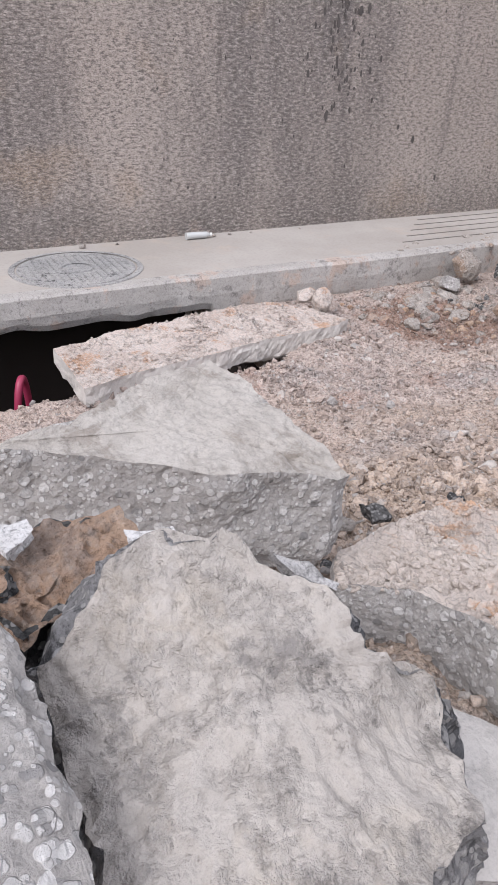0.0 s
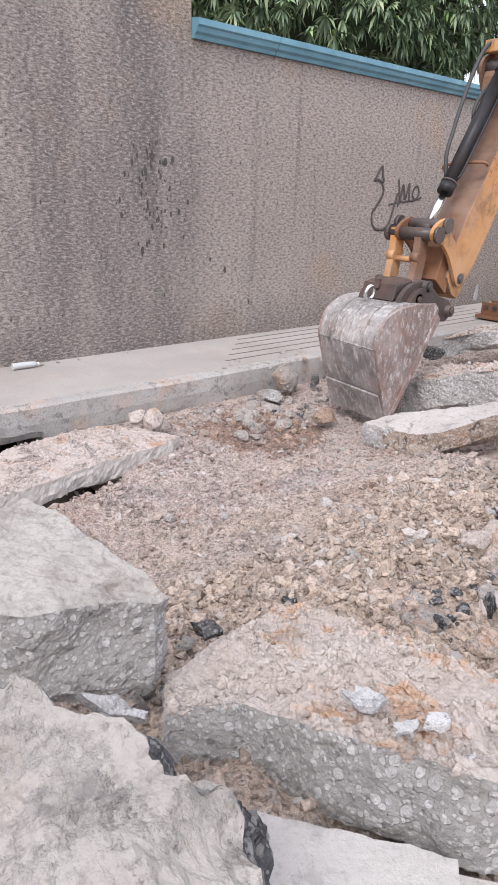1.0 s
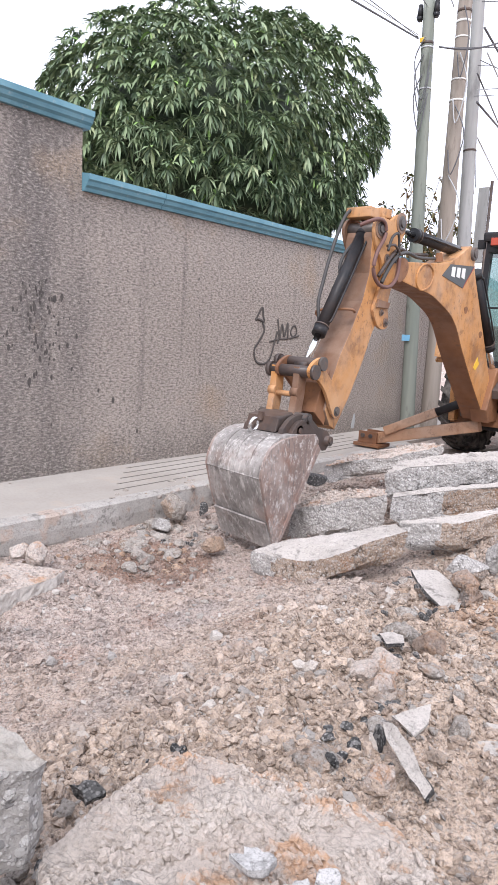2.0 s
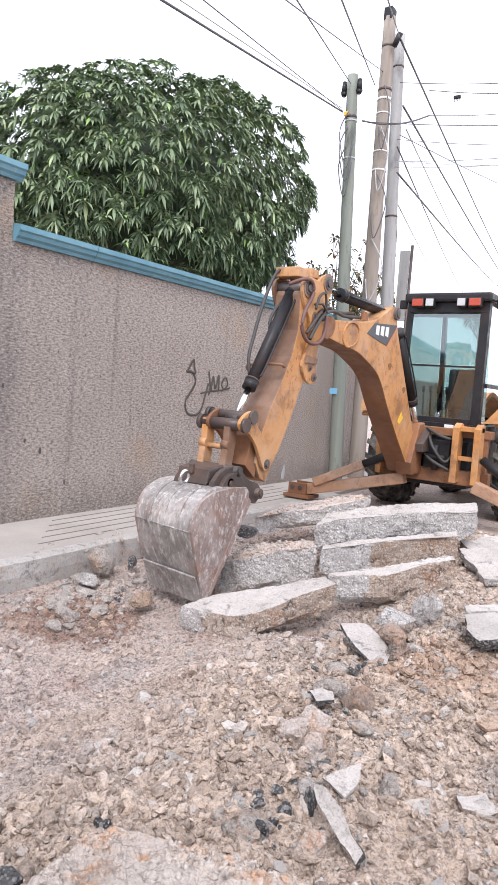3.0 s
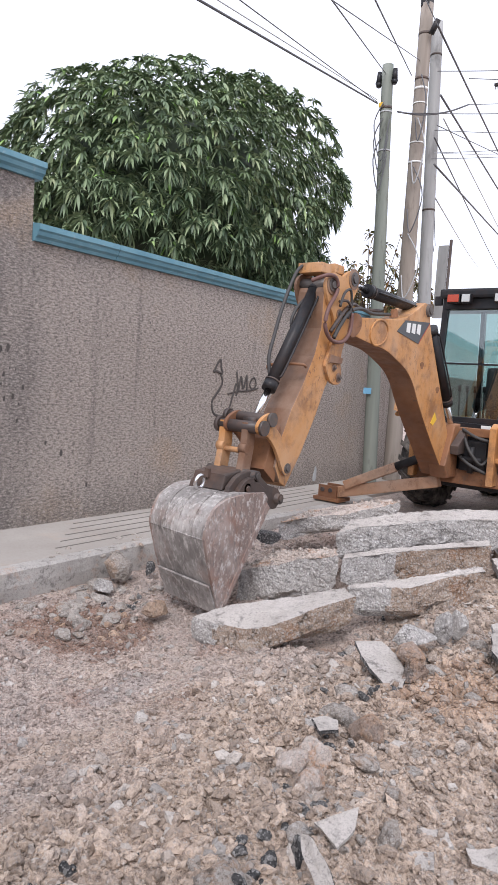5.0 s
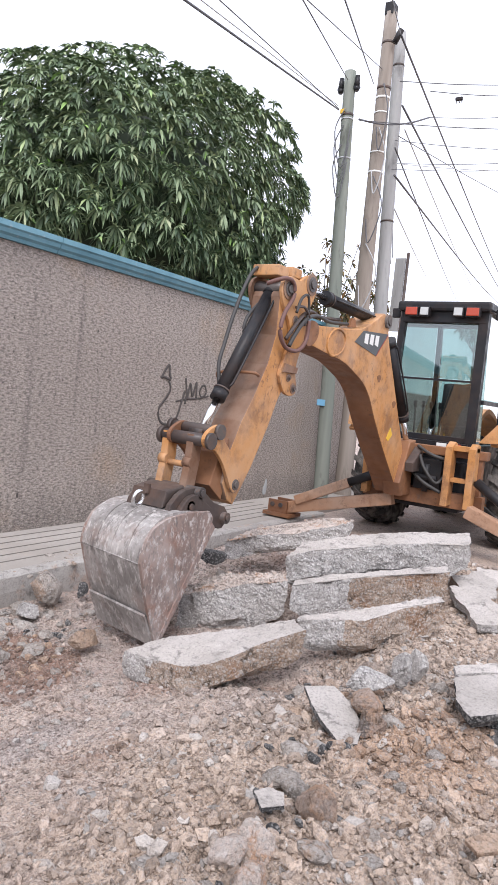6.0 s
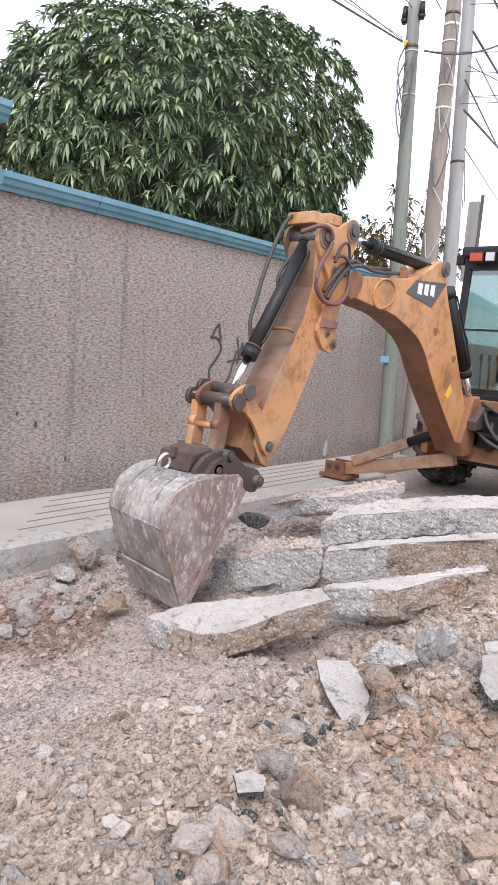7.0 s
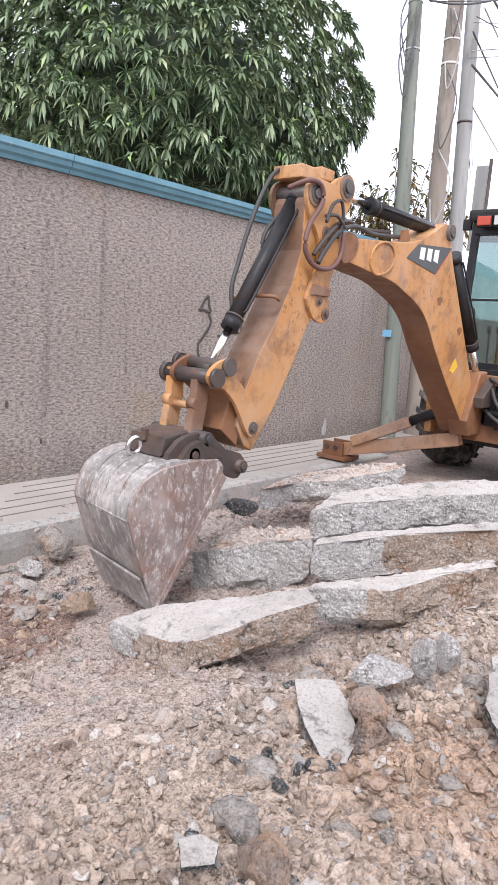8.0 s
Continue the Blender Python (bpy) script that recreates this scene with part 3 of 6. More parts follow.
def boulder(label, at, size, seed, mat, name="rubble_lump", group="lumps of rubble"):
    """A broken lump: flat fracture planes cut from a ball, roughened."""
    r = random.Random(seed)
    planes = [(V(r.gauss(0, 1), r.gauss(0, 1), r.gauss(0, 1)).normalized(), r.uniform(.62, 1.0)) for _ in range(13)]
    bm = bmesh.new()
    bmesh.ops.create_icosphere(bm, subdivisions=4, radius=1.0)
    for v in bm.verts:
        d = v.co.normalized()
        k = min([1.15] + [h / d.dot(n) for n, h in planes if d.dot(n) > .2])
        k *= 1 + .06 * noise.noise(d * 4 + V(seed, 0, 0)) + .05 * noise.noise(d * 11 + V(seed, 3, 0)) + .03 * noise.noise(d * 25)
        v.co = V(d.x * k * size[0], d.y * k * size[1], d.z * k * size[2])
    bmesh.ops.rotate(bm, verts=bm.verts, cent=(0, 0, 0), matrix=Matrix.Rotation(r.uniform(0, 6.28), 3, "Z"))
    ob = part(name, bm, mat)
    ob.location = at
    return tagged(ob, label, "rubble lump", group)


# ---- ground ----
def bump2(x, y, cx, cy, sx, sy, h):
    return h * math.exp(-((x - cx) / sx) ** 2 - ((y - cy) / sy) ** 2)


def sstep(a, b, v):
    t = min(max((v - a) / (b - a), 0.0), 1.0)
    return t * t * (3 - 2 * t)


def ground_z(x, y):
    """The height of the torn-up road: low along the kerb, a rubble mound in the near corner, made-up ground farther off."""
    z = -0.10 + 0.36 * sstep(-3.9, -1.5, x) * (1 - sstep(9.5, 11.5, y))
    z += 0.20 * sstep(8.6, 11.5, y)
    z += bump2(x, y, -0.95, 3.75, 0.75, 0.75, 0.38)
    z += bump2(x, y, -2.8, 8.9, 0.9, 0.8, 0.12)
    z += bump2(x, y, -3.35, 8.65, 0.55, 0.42, 0.22)
    z += bump2(x, y, -2.75, 10.1, 0.6, 0.5, 0.30)
    z -= bump2(x, y, -2.45, 7.45, 0.55, 0.45, 0.13)
    z -= bump2(x, y, -3.2, 5.2, 0.9, 1.3, 0.06)
    pit = sstep(-3.85, -4.2, x) * sstep(5.45, 5.1, y) * sstep(-5.75, -5.55, x) * sstep(3.1, 3.4, y)
    return z - 1.3 * pit


def in_pit(x, y):
    return -5.8 < x < -4.0 and 3.15 < y < 5.35


def ground_detail(x, y):
    p = V(x, y, 0)
    w = sstep(-5.0, -4.6, x) * sstep(12.5, 9.5, y)
    torn = sstep(-2.5, -1.8, x) * sstep(8.5, 7.0, y)
    d = noise.noise(p * 1.6) * .035 + noise.noise(p * 4.7 + V(3, 1, 0)) * .03 + (.3 - abs(noise.noise(p * 7.5 + V(1, 8, 0)))) * .045 * (.6 + 1.3 * torn)
    d += (.3 - abs(noise.noise(p * 15 + V(7, 2, 0)))) * .030 * (.9 + .5 * torn) + noise.noise(p * 32) * .014
    return d * (0.15 + 0.85 * w)


def axis(lo, hi, step, far):
    mid = list(np.arange(lo, hi + 1e-6, step))
    ext = []
    g, v = step * 2, 0.0
    while v < far:
        v += g
        g *= 1.5
        ext.append(v)
    return [lo - e for e in reversed(ext)] + mid + [hi + e for e in ext]


def build_ground():
    xs, ys = axis(-5.0, 0.6, 0.028, 900), axis(2.6, 10.6, 0.030, 900)
    verts = []
    for y in ys:
        for x in xs:
            near = -6.5 < x < 3 and 0 < y < 16
            z = ground_z(x, y) + (ground_detail(x, y) if near else 0.0)
            verts.append((x, y, z))
    nx = len(xs)
    faces = [(j * nx + i, j * nx + i + 1, (j + 1) * nx + i + 1, (j + 1) * nx + i) for j in range(len(ys) - 1) for i in range(nx - 1)]
    me = bpy.data.meshes.new("ground")
    me.from_pydata(verts, [], faces)
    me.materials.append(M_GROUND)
    me.materials.append(M_PIT_SHADE)
    # the hole's shade is put into the colour of its deep faces
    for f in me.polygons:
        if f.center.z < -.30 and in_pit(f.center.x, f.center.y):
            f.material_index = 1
    me.polygons.foreach_set("use_smooth", [True] * len(me.polygons))
    return tagged(new("ground", me), "torn-up road bed of pinkish earth, gravel and rubble dust", "ground", kind="structure")


build_ground()

# ---- wall with its blue coping, pavement and kerb ----
WALL_X, STEP_Y, PAVE_Z = -6.0, 7.40, 0.15


def build_wall():
    bm = bmesh.new()
    for y0, y1, top in ((-12.0, STEP_Y, 3.40), (STEP_Y, 15.2, 2.85)):
        add_box(bm, (WALL_X - 0.2, y0, -0.6), (WALL_X, y1, top))
    ob = tagged(new("wall_roadside", finish(bm, "wall_roadside", M_WALL)), "tall roughcast plaster wall with dark mould runs", "wall", kind="structure")
    return ob


wall = build_wall()


def build_coping(y0, y1, z):
    prof = [(0.02, 0.0), (0.035, 0.0), (0.045, 0.03), (0.075, 0.05), (0.085, 0.085), (0.105, 0.10), (0.105, 0.15), (0.0, 0.165), (-0.30, 0.165), (-0.305, 0.10), (-0.24, 0.0)]
    bm = bmesh.new()
    a = [bm.verts.new((WALL_X + u, y0, z + v)) for u, v in prof]
    b = [bm.verts.new((WALL_X + u, y1, z + v)) for u, v in prof]
    n = len(prof)
    fs = [bm.faces.new(a), bm.faces.new(b[::-1])] + [bm.faces.new((a[(i + 1) % n], a[i], b[i], b[(i + 1) % n])) for i in range(n)]
    bmesh.ops.recalc_face_normals(bm, faces=fs)
    return finish(bm, "coping", M_COPING)


for y0, y1, z in ((-12.0, 3.0, 3.402), (3.004, STEP_Y + 0.06, 3.402), (STEP_Y + 0.004, 8.38, 2.852), (8.386, 15.25, 2.852)):
    c = new("coping", build_coping(y0, y1, z))
    c.parent = wall
    tagged(c, "blue painted moulded coping")

KERB_X = -4.84


def build_pavement():
    bm = bmesh.new()
    add_box(bm, (WALL_X + 0.002, -12, -0.02), (KERB_X - 0.12, 40, PAVE_Z))
    ob = new("pavement", finish(bm, "pavement", M_PAVE))
    return tagged(ob, "dusty cement pavement along the wall", "pavement", kind="structure")


pavement = build_pavement()


def build_kerb():
    """The kerb and the edge of the pavement slab, broken off unevenly below where the hole undercuts it."""
    y0, y1, step = -6.0, 12.5, 0.05
    n = int((y1 - y0) / step)
    prof = [(-0.118, PAVE_Z + 0.001), (-0.02, PAVE_Z - 0.001), (0.0, PAVE_Z - 0.02), (0.008, 0.02), (0.0, -0.04), (-0.03, -0.09), (-0.118, -0.11)]
    bm = bmesh.new()
    rows = []
    for j in range(n + 1):
        y = y0 + j * step
        row = []
        for k, (u, v) in enumerate(prof):
            p = V(0, y, v)
            e = noise.noise(p * 3.3) * 0.012 + noise.noise(p * 11) * 0.008 if k else 0
            deep = 1.0
            if y > 5.3:
                deep = 2.2
            vv = v if v > 0 else v * deep + noise.noise(p * 5 + V(4, 0, 0)) * 0.03
            wave = 0.05 * noise.noise(V(0, y * 0.55, 2)) if 0 < k < 6 else 0
            row.append(bm.verts.new((KERB_X + u + e + wave, y, vv)))
        rows.append(row)
    for a, b in zip(rows, rows[1:]):
        for k in range(len(prof) - 1):
            bm.faces.new((a[k], a[k + 1], b[k + 1], b[k]))
    bmesh.ops.recalc_face_normals(bm, faces=bm.faces)
    return tagged(new("kerb", finish(bm, "kerb", M_KERB)), "worn grey concrete kerb broken along its foot", "kerb", kind="structure")


build_kerb()


# ---- rubble: the slabs torn out of the road ----
BROWN, CRUST, PL = [M_TOP, M_BROWN], [M_PINK, M_FRACTURE], [M_TOP, M_FRACTURE]
PLATES = "plates of road surface"
# the stack beside the bucket
slab("wedge of broken concrete with a pale dusty top", [(-3.286, 6.874, 0.130), (-3.084, 6.883, 0.130), (-2.879, 6.902, 0.150), (-2.729, 6.939, 0.200), (-2.638, 7.030, 0.250), (-2.579, 7.161, 0.290), (-2.513, 7.291, 0.320), (-2.416, 7.440, 0.360), (-2.558, 7.557, 0.360), (-2.651, 7.466, 0.330), (-2.845, 7.339, 0.270), (-3.160, 7.117, 0.190)], 0.20, [M_TOP, M_FRACTURE, M_BROWN], rough=0.015, ragged=0.6, cell=0.03, seed=1, cuts=2, drop=(0.06, -0.10, -1), split=0.42)
slab("long broken concrete slab with a rough brown end", [(-2.520, 7.526, 0.380), (-2.356, 7.626, 0.400), (-2.166, 7.734, 0.420), (-2.154, 7.806, 0.420), (-2.090, 7.984, 0.440), (-2.037, 8.133, 0.450), (-1.904, 8.347, 0.470), (-1.882, 8.360, 0.480), (-1.923, 8.370, 0.490), (-1.937, 8.430, 0.480), (-2.094, 8.207, 0.460), (-2.260, 7.902, 0.430), (-2.505, 7.613, 0.390)], 0.21, [M_TOP, M_FRACTURE, M_BROWN], rough=0.018, ragged=0.6, cell=0.03, seed=2, cuts=2, drop=(0.05, -0.08, -1), split=0.62)
slab("thick square block of broken concrete", [(-3.670, 7.830, 0.170), (-3.429, 7.917, 0.250), (-3.167, 8.054, 0.350), (-2.932, 8.109, 0.410), (-3.041, 8.205, 0.420), (-3.477, 8.158, 0.330), (-3.663, 7.977, 0.230)], 0.32, [M_PINK, M_FRACTURE], rough=0.02, ragged=0.7, cell=0.03, seed=3, cuts=2, drop=(0.05, -0.08, -1))
slab("broken concrete slab lying in the stack", [(-2.789, 7.918, 0.450), (-2.664, 8.099, 0.470), (-2.509, 8.342, 0.490), (-2.331, 8.565, 0.510), (-2.108, 8.801, 0.540), (-2.022, 8.857, 0.560), (-2.080, 8.973, 0.570), (-2.373, 8.649, 0.530), (-2.699, 8.162, 0.490), (-2.816, 7.983, 0.460)], 0.23, [M_TOP, M_FRACTURE, M_BROWN], rough=0.015, ragged=0.6, cell=0.03, seed=4, cuts=2, drop=(0.05, -0.08, -1), split=0.9)
slab("long slab of broken concrete on top of the stack", [(-2.975, 8.145, 0.570), (-2.800, 8.200, 0.650), (-2.600, 8.520, 0.670), (-2.400, 8.830, 0.690), (-2.180, 9.120, 0.710), (-2.000, 9.250, 0.710), (-2.100, 9.620, 0.740), (-2.450, 9.250, 0.730), (-2.750, 8.750, 0.700), (-3.000, 8.400, 0.640)], 0.24, [M_TOP, M_FRACTURE], rough=0.018, ragged=0.6, cell=0.03, seed=5, cuts=2, drop=(0.05, -0.10, -1))
slab("broken concrete slab leaning on the stack", [(-4.146, 9.059, 0.320), (-4.047, 9.272, 0.370), (-3.611, 9.418, 0.460), (-3.371, 9.652, 0.550), (-3.230, 9.822, 0.600), (-3.387, 9.947, 0.600), (-3.848, 9.792, 0.480), (-4.135, 9.604, 0.390)], 0.19, [M_PINK, M_FRACTURE], rough=0.02, ragged=0.7, cell=0.035, seed=6, cuts=2, drop=(0.05, -0.08, -1))
slab("low broken slab at the end of the stack", [(-2.136, 9.367, 0.420), (-1.993, 9.669, 0.440), (-1.816, 9.540, 0.420), (-1.741, 9.247, 0.360), (-1.883, 8.962, 0.360)], 0.12, BROWN, seed=14)
slab("low broken slab at the end of the stack", [(-2.104, 10.022, 0.400), (-1.744, 10.095, 0.400), (-1.605, 9.677, 0.360), (-1.955, 9.456, 0.380)], 0.12, BROWN, seed=15)
slab("tilted slab of broken road concrete", [(-2.024, 8.979, 0.420), (-1.863, 9.074, 0.460), (-1.615, 8.782, 0.420), (-1.521, 8.620, 0.360), (-1.707, 8.519, 0.340)], 0.12, [M_TOP, M_FRACTURE], seed=16)
# by the kerb and in the near mound
slab("cracked concrete slab fallen from the kerb into the hole", [(-4.247, 4.005, 0.030), (-4.349, 4.381, 0.040), (-4.403, 4.762, 0.040), (-4.517, 5.125, 0.030), (-4.562, 5.533, 0.020), (-4.387, 5.772, 0.000), (-4.151, 5.942, -0.030), (-4.090, 5.833, -0.030), (-4.032, 5.452, -0.020), (-3.966, 5.059, -0.010), (-3.857, 4.650, 0.000), (-3.823, 4.340, 0.000), (-3.726, 4.038, 0.000)], 0.17, [M_PINK, M_CEMENT], seed=7, rough=0.012, cell=0.035, top_rough=0.6, drop=(-0.05, 0.05, -1))
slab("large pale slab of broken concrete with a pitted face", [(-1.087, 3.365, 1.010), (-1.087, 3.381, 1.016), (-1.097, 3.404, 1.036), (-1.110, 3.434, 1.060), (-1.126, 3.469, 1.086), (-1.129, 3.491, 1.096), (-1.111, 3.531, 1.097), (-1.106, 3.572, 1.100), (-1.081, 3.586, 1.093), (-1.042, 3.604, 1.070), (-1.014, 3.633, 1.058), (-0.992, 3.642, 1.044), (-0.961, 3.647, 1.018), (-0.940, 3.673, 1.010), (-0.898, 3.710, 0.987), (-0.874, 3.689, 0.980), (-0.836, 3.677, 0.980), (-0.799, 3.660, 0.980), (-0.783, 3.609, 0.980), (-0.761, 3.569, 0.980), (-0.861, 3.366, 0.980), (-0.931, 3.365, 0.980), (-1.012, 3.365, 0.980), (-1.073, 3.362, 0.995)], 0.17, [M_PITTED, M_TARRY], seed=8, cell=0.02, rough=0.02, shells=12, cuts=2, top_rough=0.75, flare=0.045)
slab("broken concrete slab with grey aggregate in its broken edge", [(-1.619, 3.365, 0.950), (-1.625, 3.430, 0.950), (-1.640, 3.474, 0.950), (-1.659, 3.545, 0.950), (-1.756, 3.667, 0.940), (-1.822, 3.785, 0.930), (-1.859, 3.892, 0.920), (-1.775, 3.933, 0.910), (-1.595, 3.948, 0.890), (-1.529, 3.967, 0.870), (-1.459, 3.999, 0.830), (-1.438, 3.961, 0.840), (-1.475, 3.794, 0.880), (-1.503, 3.691, 0.900), (-1.548, 3.579, 0.920), (-1.602, 3.465, 0.940)], 0.22, [M_CHALKY, M_AGGREGATE], seed=9, drop=(0.12, -0.16, -1), cell=0.025, rough=0.011, shells=10, cuts=2, top_rough=0.9)
slab("concrete slab with a crust of pink earth on top", [(-1.369, 3.917, 0.670), (-1.494, 4.023, 0.620), (-1.564, 4.208, 0.580), (-1.649, 4.413, 0.500), (-1.714, 4.646, 0.420), (-1.566, 4.655, 0.450), (-1.393, 4.659, 0.480), (-1.246, 4.671, 0.500), (-1.089, 4.651, 0.550), (-0.904, 4.463, 0.640), (-0.773, 4.198, 0.780), (-0.828, 4.118, 0.800), (-0.963, 4.065, 0.790), (-1.098, 4.039, 0.750), (-1.266, 4.014, 0.700)], 0.2, [M_CRUST, M_AGGREGATE], seed=10, drop=(0.10, -0.12, -1), cell=0.025, rough=0.011, top_rough=2.2, shells=12, cuts=2)
slab("pale rough lump of broken concrete", [(-1.102, 3.316, 1.100), (-1.091, 3.348, 1.080), (-1.069, 3.355, 1.060), (-1.017, 3.360, 1.050), (-0.950, 3.358, 1.050), (-0.888, 3.363, 1.050), (-0.829, 3.361, 1.050), (-0.852, 3.284, 1.080)], 0.2, [M_AGGREGATE, M_FRACTURE], seed=11, cell=0.02, rough=0.014, shells=9, cuts=2, top_rough=0.8)
slab("lump of orange clay stuck with tar", [(-1.277, 3.345, 1.020), (-1.282, 3.409, 1.020), (-1.290, 3.471, 1.020), (-1.276, 3.502, 1.020), (-1.237, 3.501, 1.000), (-1.181, 3.458, 1.000), (-1.147, 3.430, 1.000), (-1.120, 3.362, 1.000), (-1.150, 3.338, 1.020)], 0.13, [M_ORANGE, M_ASPHALT], name="clay_lump", category="lump", seed=12, cell=0.02, rough=0.03, top_rough=1.0, shells=8, cuts=2)
slab("thin smooth slab of grey cement", [(-1.052, 3.861, 0.740), (-0.993, 3.930, 0.720), (-0.835, 4.055, 0.700), (-0.754, 3.937, 0.700), (-0.850, 3.728, 0.740), (-0.965, 3.758, 0.740)], 0.06, [M_CEMENT, M_FRACTURE], seed=13, cell=0.03, rough=0.006)
slab("dark lump of broken asphalt", [(-1.660, 4.197, 0.580), (-1.625, 4.246, 0.580), (-1.599, 4.259, 0.560), (-1.602, 4.199, 0.560)], 0.05, [M_ASPHALT, M_ASPHALT], name="asphalt_lump", category="lump", seed=17, cell=0.02, rough=0.015, top_rough=1.0)
slab("white flake of cement between slabs", [(-1.141, 3.653, 1.000), (-1.120, 3.688, 0.990), (-1.091, 3.718, 0.970), (-1.081, 3.706, 0.970), (-1.111, 3.671, 0.980)], 0.03, [M_CHALK, M_CHALK], seed=71, cell=0.02, rough=0.008, name="cement_flake", category="flake", group="cement flakes")
slab("white flake of cement between slabs", [(-1.239, 3.501, 1.020), (-1.218, 3.560, 1.020), (-1.200, 3.560, 1.020), (-1.211, 3.498, 1.020)], 0.03, [M_CHALK, M_CHALK], seed=72, cell=0.02, rough=0.008, name="cement_flake", category="flake", group="cement flakes")
slab("white flake of cement between slabs", [(-1.275, 3.360, 1.040), (-1.278, 3.404, 1.040), (-1.254, 3.406, 1.040), (-1.222, 3.370, 1.040)], 0.03, [M_CHALK, M_CHALK], seed=73, cell=0.02, rough=0.008, name="cement_flake", category="flake", group="cement flakes")
slab("white cement crumbled on the earth crust", [(-1.078, 4.104, 0.785), (-1.084, 4.120, 0.785), (-1.079, 4.139, 0.785), (-1.067, 4.141, 0.785), (-1.046, 4.148, 0.785), (-1.046, 4.133, 0.785), (-1.049, 4.117, 0.785), (-1.060, 4.107, 0.785), (-1.064, 4.105, 0.785)], 0.02, [M_CHALK, M_CHALK], seed=652, cell=0.008, rough=0.006, top_rough=1.0, ragged=3.0, name="cement_flake", category="flake", group="cement flakes")
slab("white cement crumbled on the earth crust", [(-1.005, 4.109, 0.785), (-1.011, 4.120, 0.785), (-1.002, 4.142, 0.785), (-0.986, 4.156, 0.785), (-0.977, 4.150, 0.785), (-0.972, 4.137, 0.785), (-0.964, 4.118, 0.785), (-0.983, 4.106, 0.785), (-0.992, 4.095, 0.785)], 0.02, [M_CHALK, M_CHALK], seed=722, cell=0.008, rough=0.006, top_rough=1.0, ragged=3.0, name="cement_flake", category="flake", group="cement flakes")
slab("white cement crumbled on the earth crust", [(-0.971, 4.166, 0.785), (-0.977, 4.177, 0.785), (-0.970, 4.187, 0.785), (-0.962, 4.194, 0.785), (-0.953, 4.190, 0.785), (-0.951, 4.182, 0.785), (-0.950, 4.169, 0.785), (-0.962, 4.167, 0.785), (-0.967, 4.156, 0.785)], 0.02, [M_CHALK, M_CHALK], seed=778, cell=0.008, rough=0.006, top_rough=1.0, ragged=3.0, name="cement_flake", category="flake", group="cement flakes")
slab("white cement crumbled on the earth crust", [(-0.885, 4.120, 0.805), (-0.887, 4.126, 0.805), (-0.882, 4.135, 0.805), (-0.878, 4.146, 0.805), (-0.871, 4.140, 0.805), (-0.869, 4.133, 0.805), (-0.872, 4.126, 0.805), (-0.875, 4.119, 0.805), (-0.878, 4.115, 0.805)], 0.02, [M_CHALK, M_CHALK], seed=835, cell=0.008, rough=0.006, top_rough=1.0, ragged=3.0, name="cement_flake", category="flake", group="cement flakes")
slab("smooth grey cement lying under the slabs", [(-1.080, 3.915, 0.660), (-0.953, 3.993, 0.660), (-0.780, 4.106, 0.660), (-0.751, 4.055, 0.660), (-0.973, 3.788, 0.660)], 0.06, [M_CEMENT, M_CEMENT], seed=76, cell=0.03, rough=0.005)
# flat plates of the old surface
slab("large pale plate of old road surface on tarry rubble", [(-1.509, 7.287, 0.420), (-1.434, 7.445, 0.420), (-1.214, 7.693, 0.420), (-1.082, 7.297, 0.420), (-1.218, 7.089, 0.410), (-1.328, 6.930, 0.410), (-1.432, 7.058, 0.410)], 0.07, [M_TOP, M_ASPHALT], seed=20, rough=0.008, name="surface_plate", category="plate", group=PLATES)
slab("flat plate of old road surface", [(-1.536, 7.375, 0.440), (-1.299, 7.704, 0.440), (-1.296, 7.570, 0.430), (-1.500, 7.311, 0.430)], 0.04, PL, seed=27, rough=0.008, name="surface_plate", category="plate", group=PLATES)
slab("long flat plate of road surface leaning on the rubble", [(-2.061, 6.786, 0.350), (-1.955, 6.890, 0.350), (-1.825, 6.817, 0.330), (-1.714, 6.696, 0.300), (-1.689, 6.576, 0.285), (-1.757, 6.538, 0.285), (-1.886, 6.618, 0.310), (-1.971, 6.686, 0.330)], 0.035, [M_TOP, M_ASPHALT], seed=21, rough=0.006, name="surface_plate", category="plate", group=PLATES)
# this plate's black sides also stand in for the shadow beneath it
slab("small grey plate of road surface", [(-1.788, 5.919, 0.340), (-1.762, 5.979, 0.340), (-1.704, 5.989, 0.340), (-1.672, 5.938, 0.330), (-1.724, 5.870, 0.330)], 0.03, [M_TOP, M_ASPHALT], seed=22, rough=0.005, cell=0.025, name="surface_plate", category="plate", group=PLATES)
slab("small grey plate of road surface", [(-1.520, 6.061, 0.260), (-1.511, 6.132, 0.280), (-1.449, 6.136, 0.280), (-1.437, 6.072, 0.260), (-1.463, 6.019, 0.260)], 0.03, PL, seed=23, rough=0.005, cell=0.025, name="surface_plate", category="plate", group=PLATES)
slab("pale triangular plate of road surface", [(-1.442, 5.378, 0.330), (-1.397, 5.428, 0.350), (-1.355, 5.507, 0.360), (-1.323, 5.424, 0.340), (-1.334, 5.336, 0.320)], 0.02, [M_TOP, M_KERB], seed=24, rough=0.004, cell=0.03, name="surface_plate", category="plate", group=PLATES)
slab("grey plate of road surface stood on edge", [(-1.399, 5.217, 0.400), (-1.359, 5.208, 0.420), (-1.268, 5.159, 0.400), (-1.159, 5.084, 0.350), (-1.164, 5.052, 0.330), (-1.235, 5.084, 0.350), (-1.342, 5.156, 0.380)], 0.05, [M_TOP, M_ASPHALT], seed=25, rough=0.008, cell=0.025, name="surface_plate", category="plate", group=PLATES)
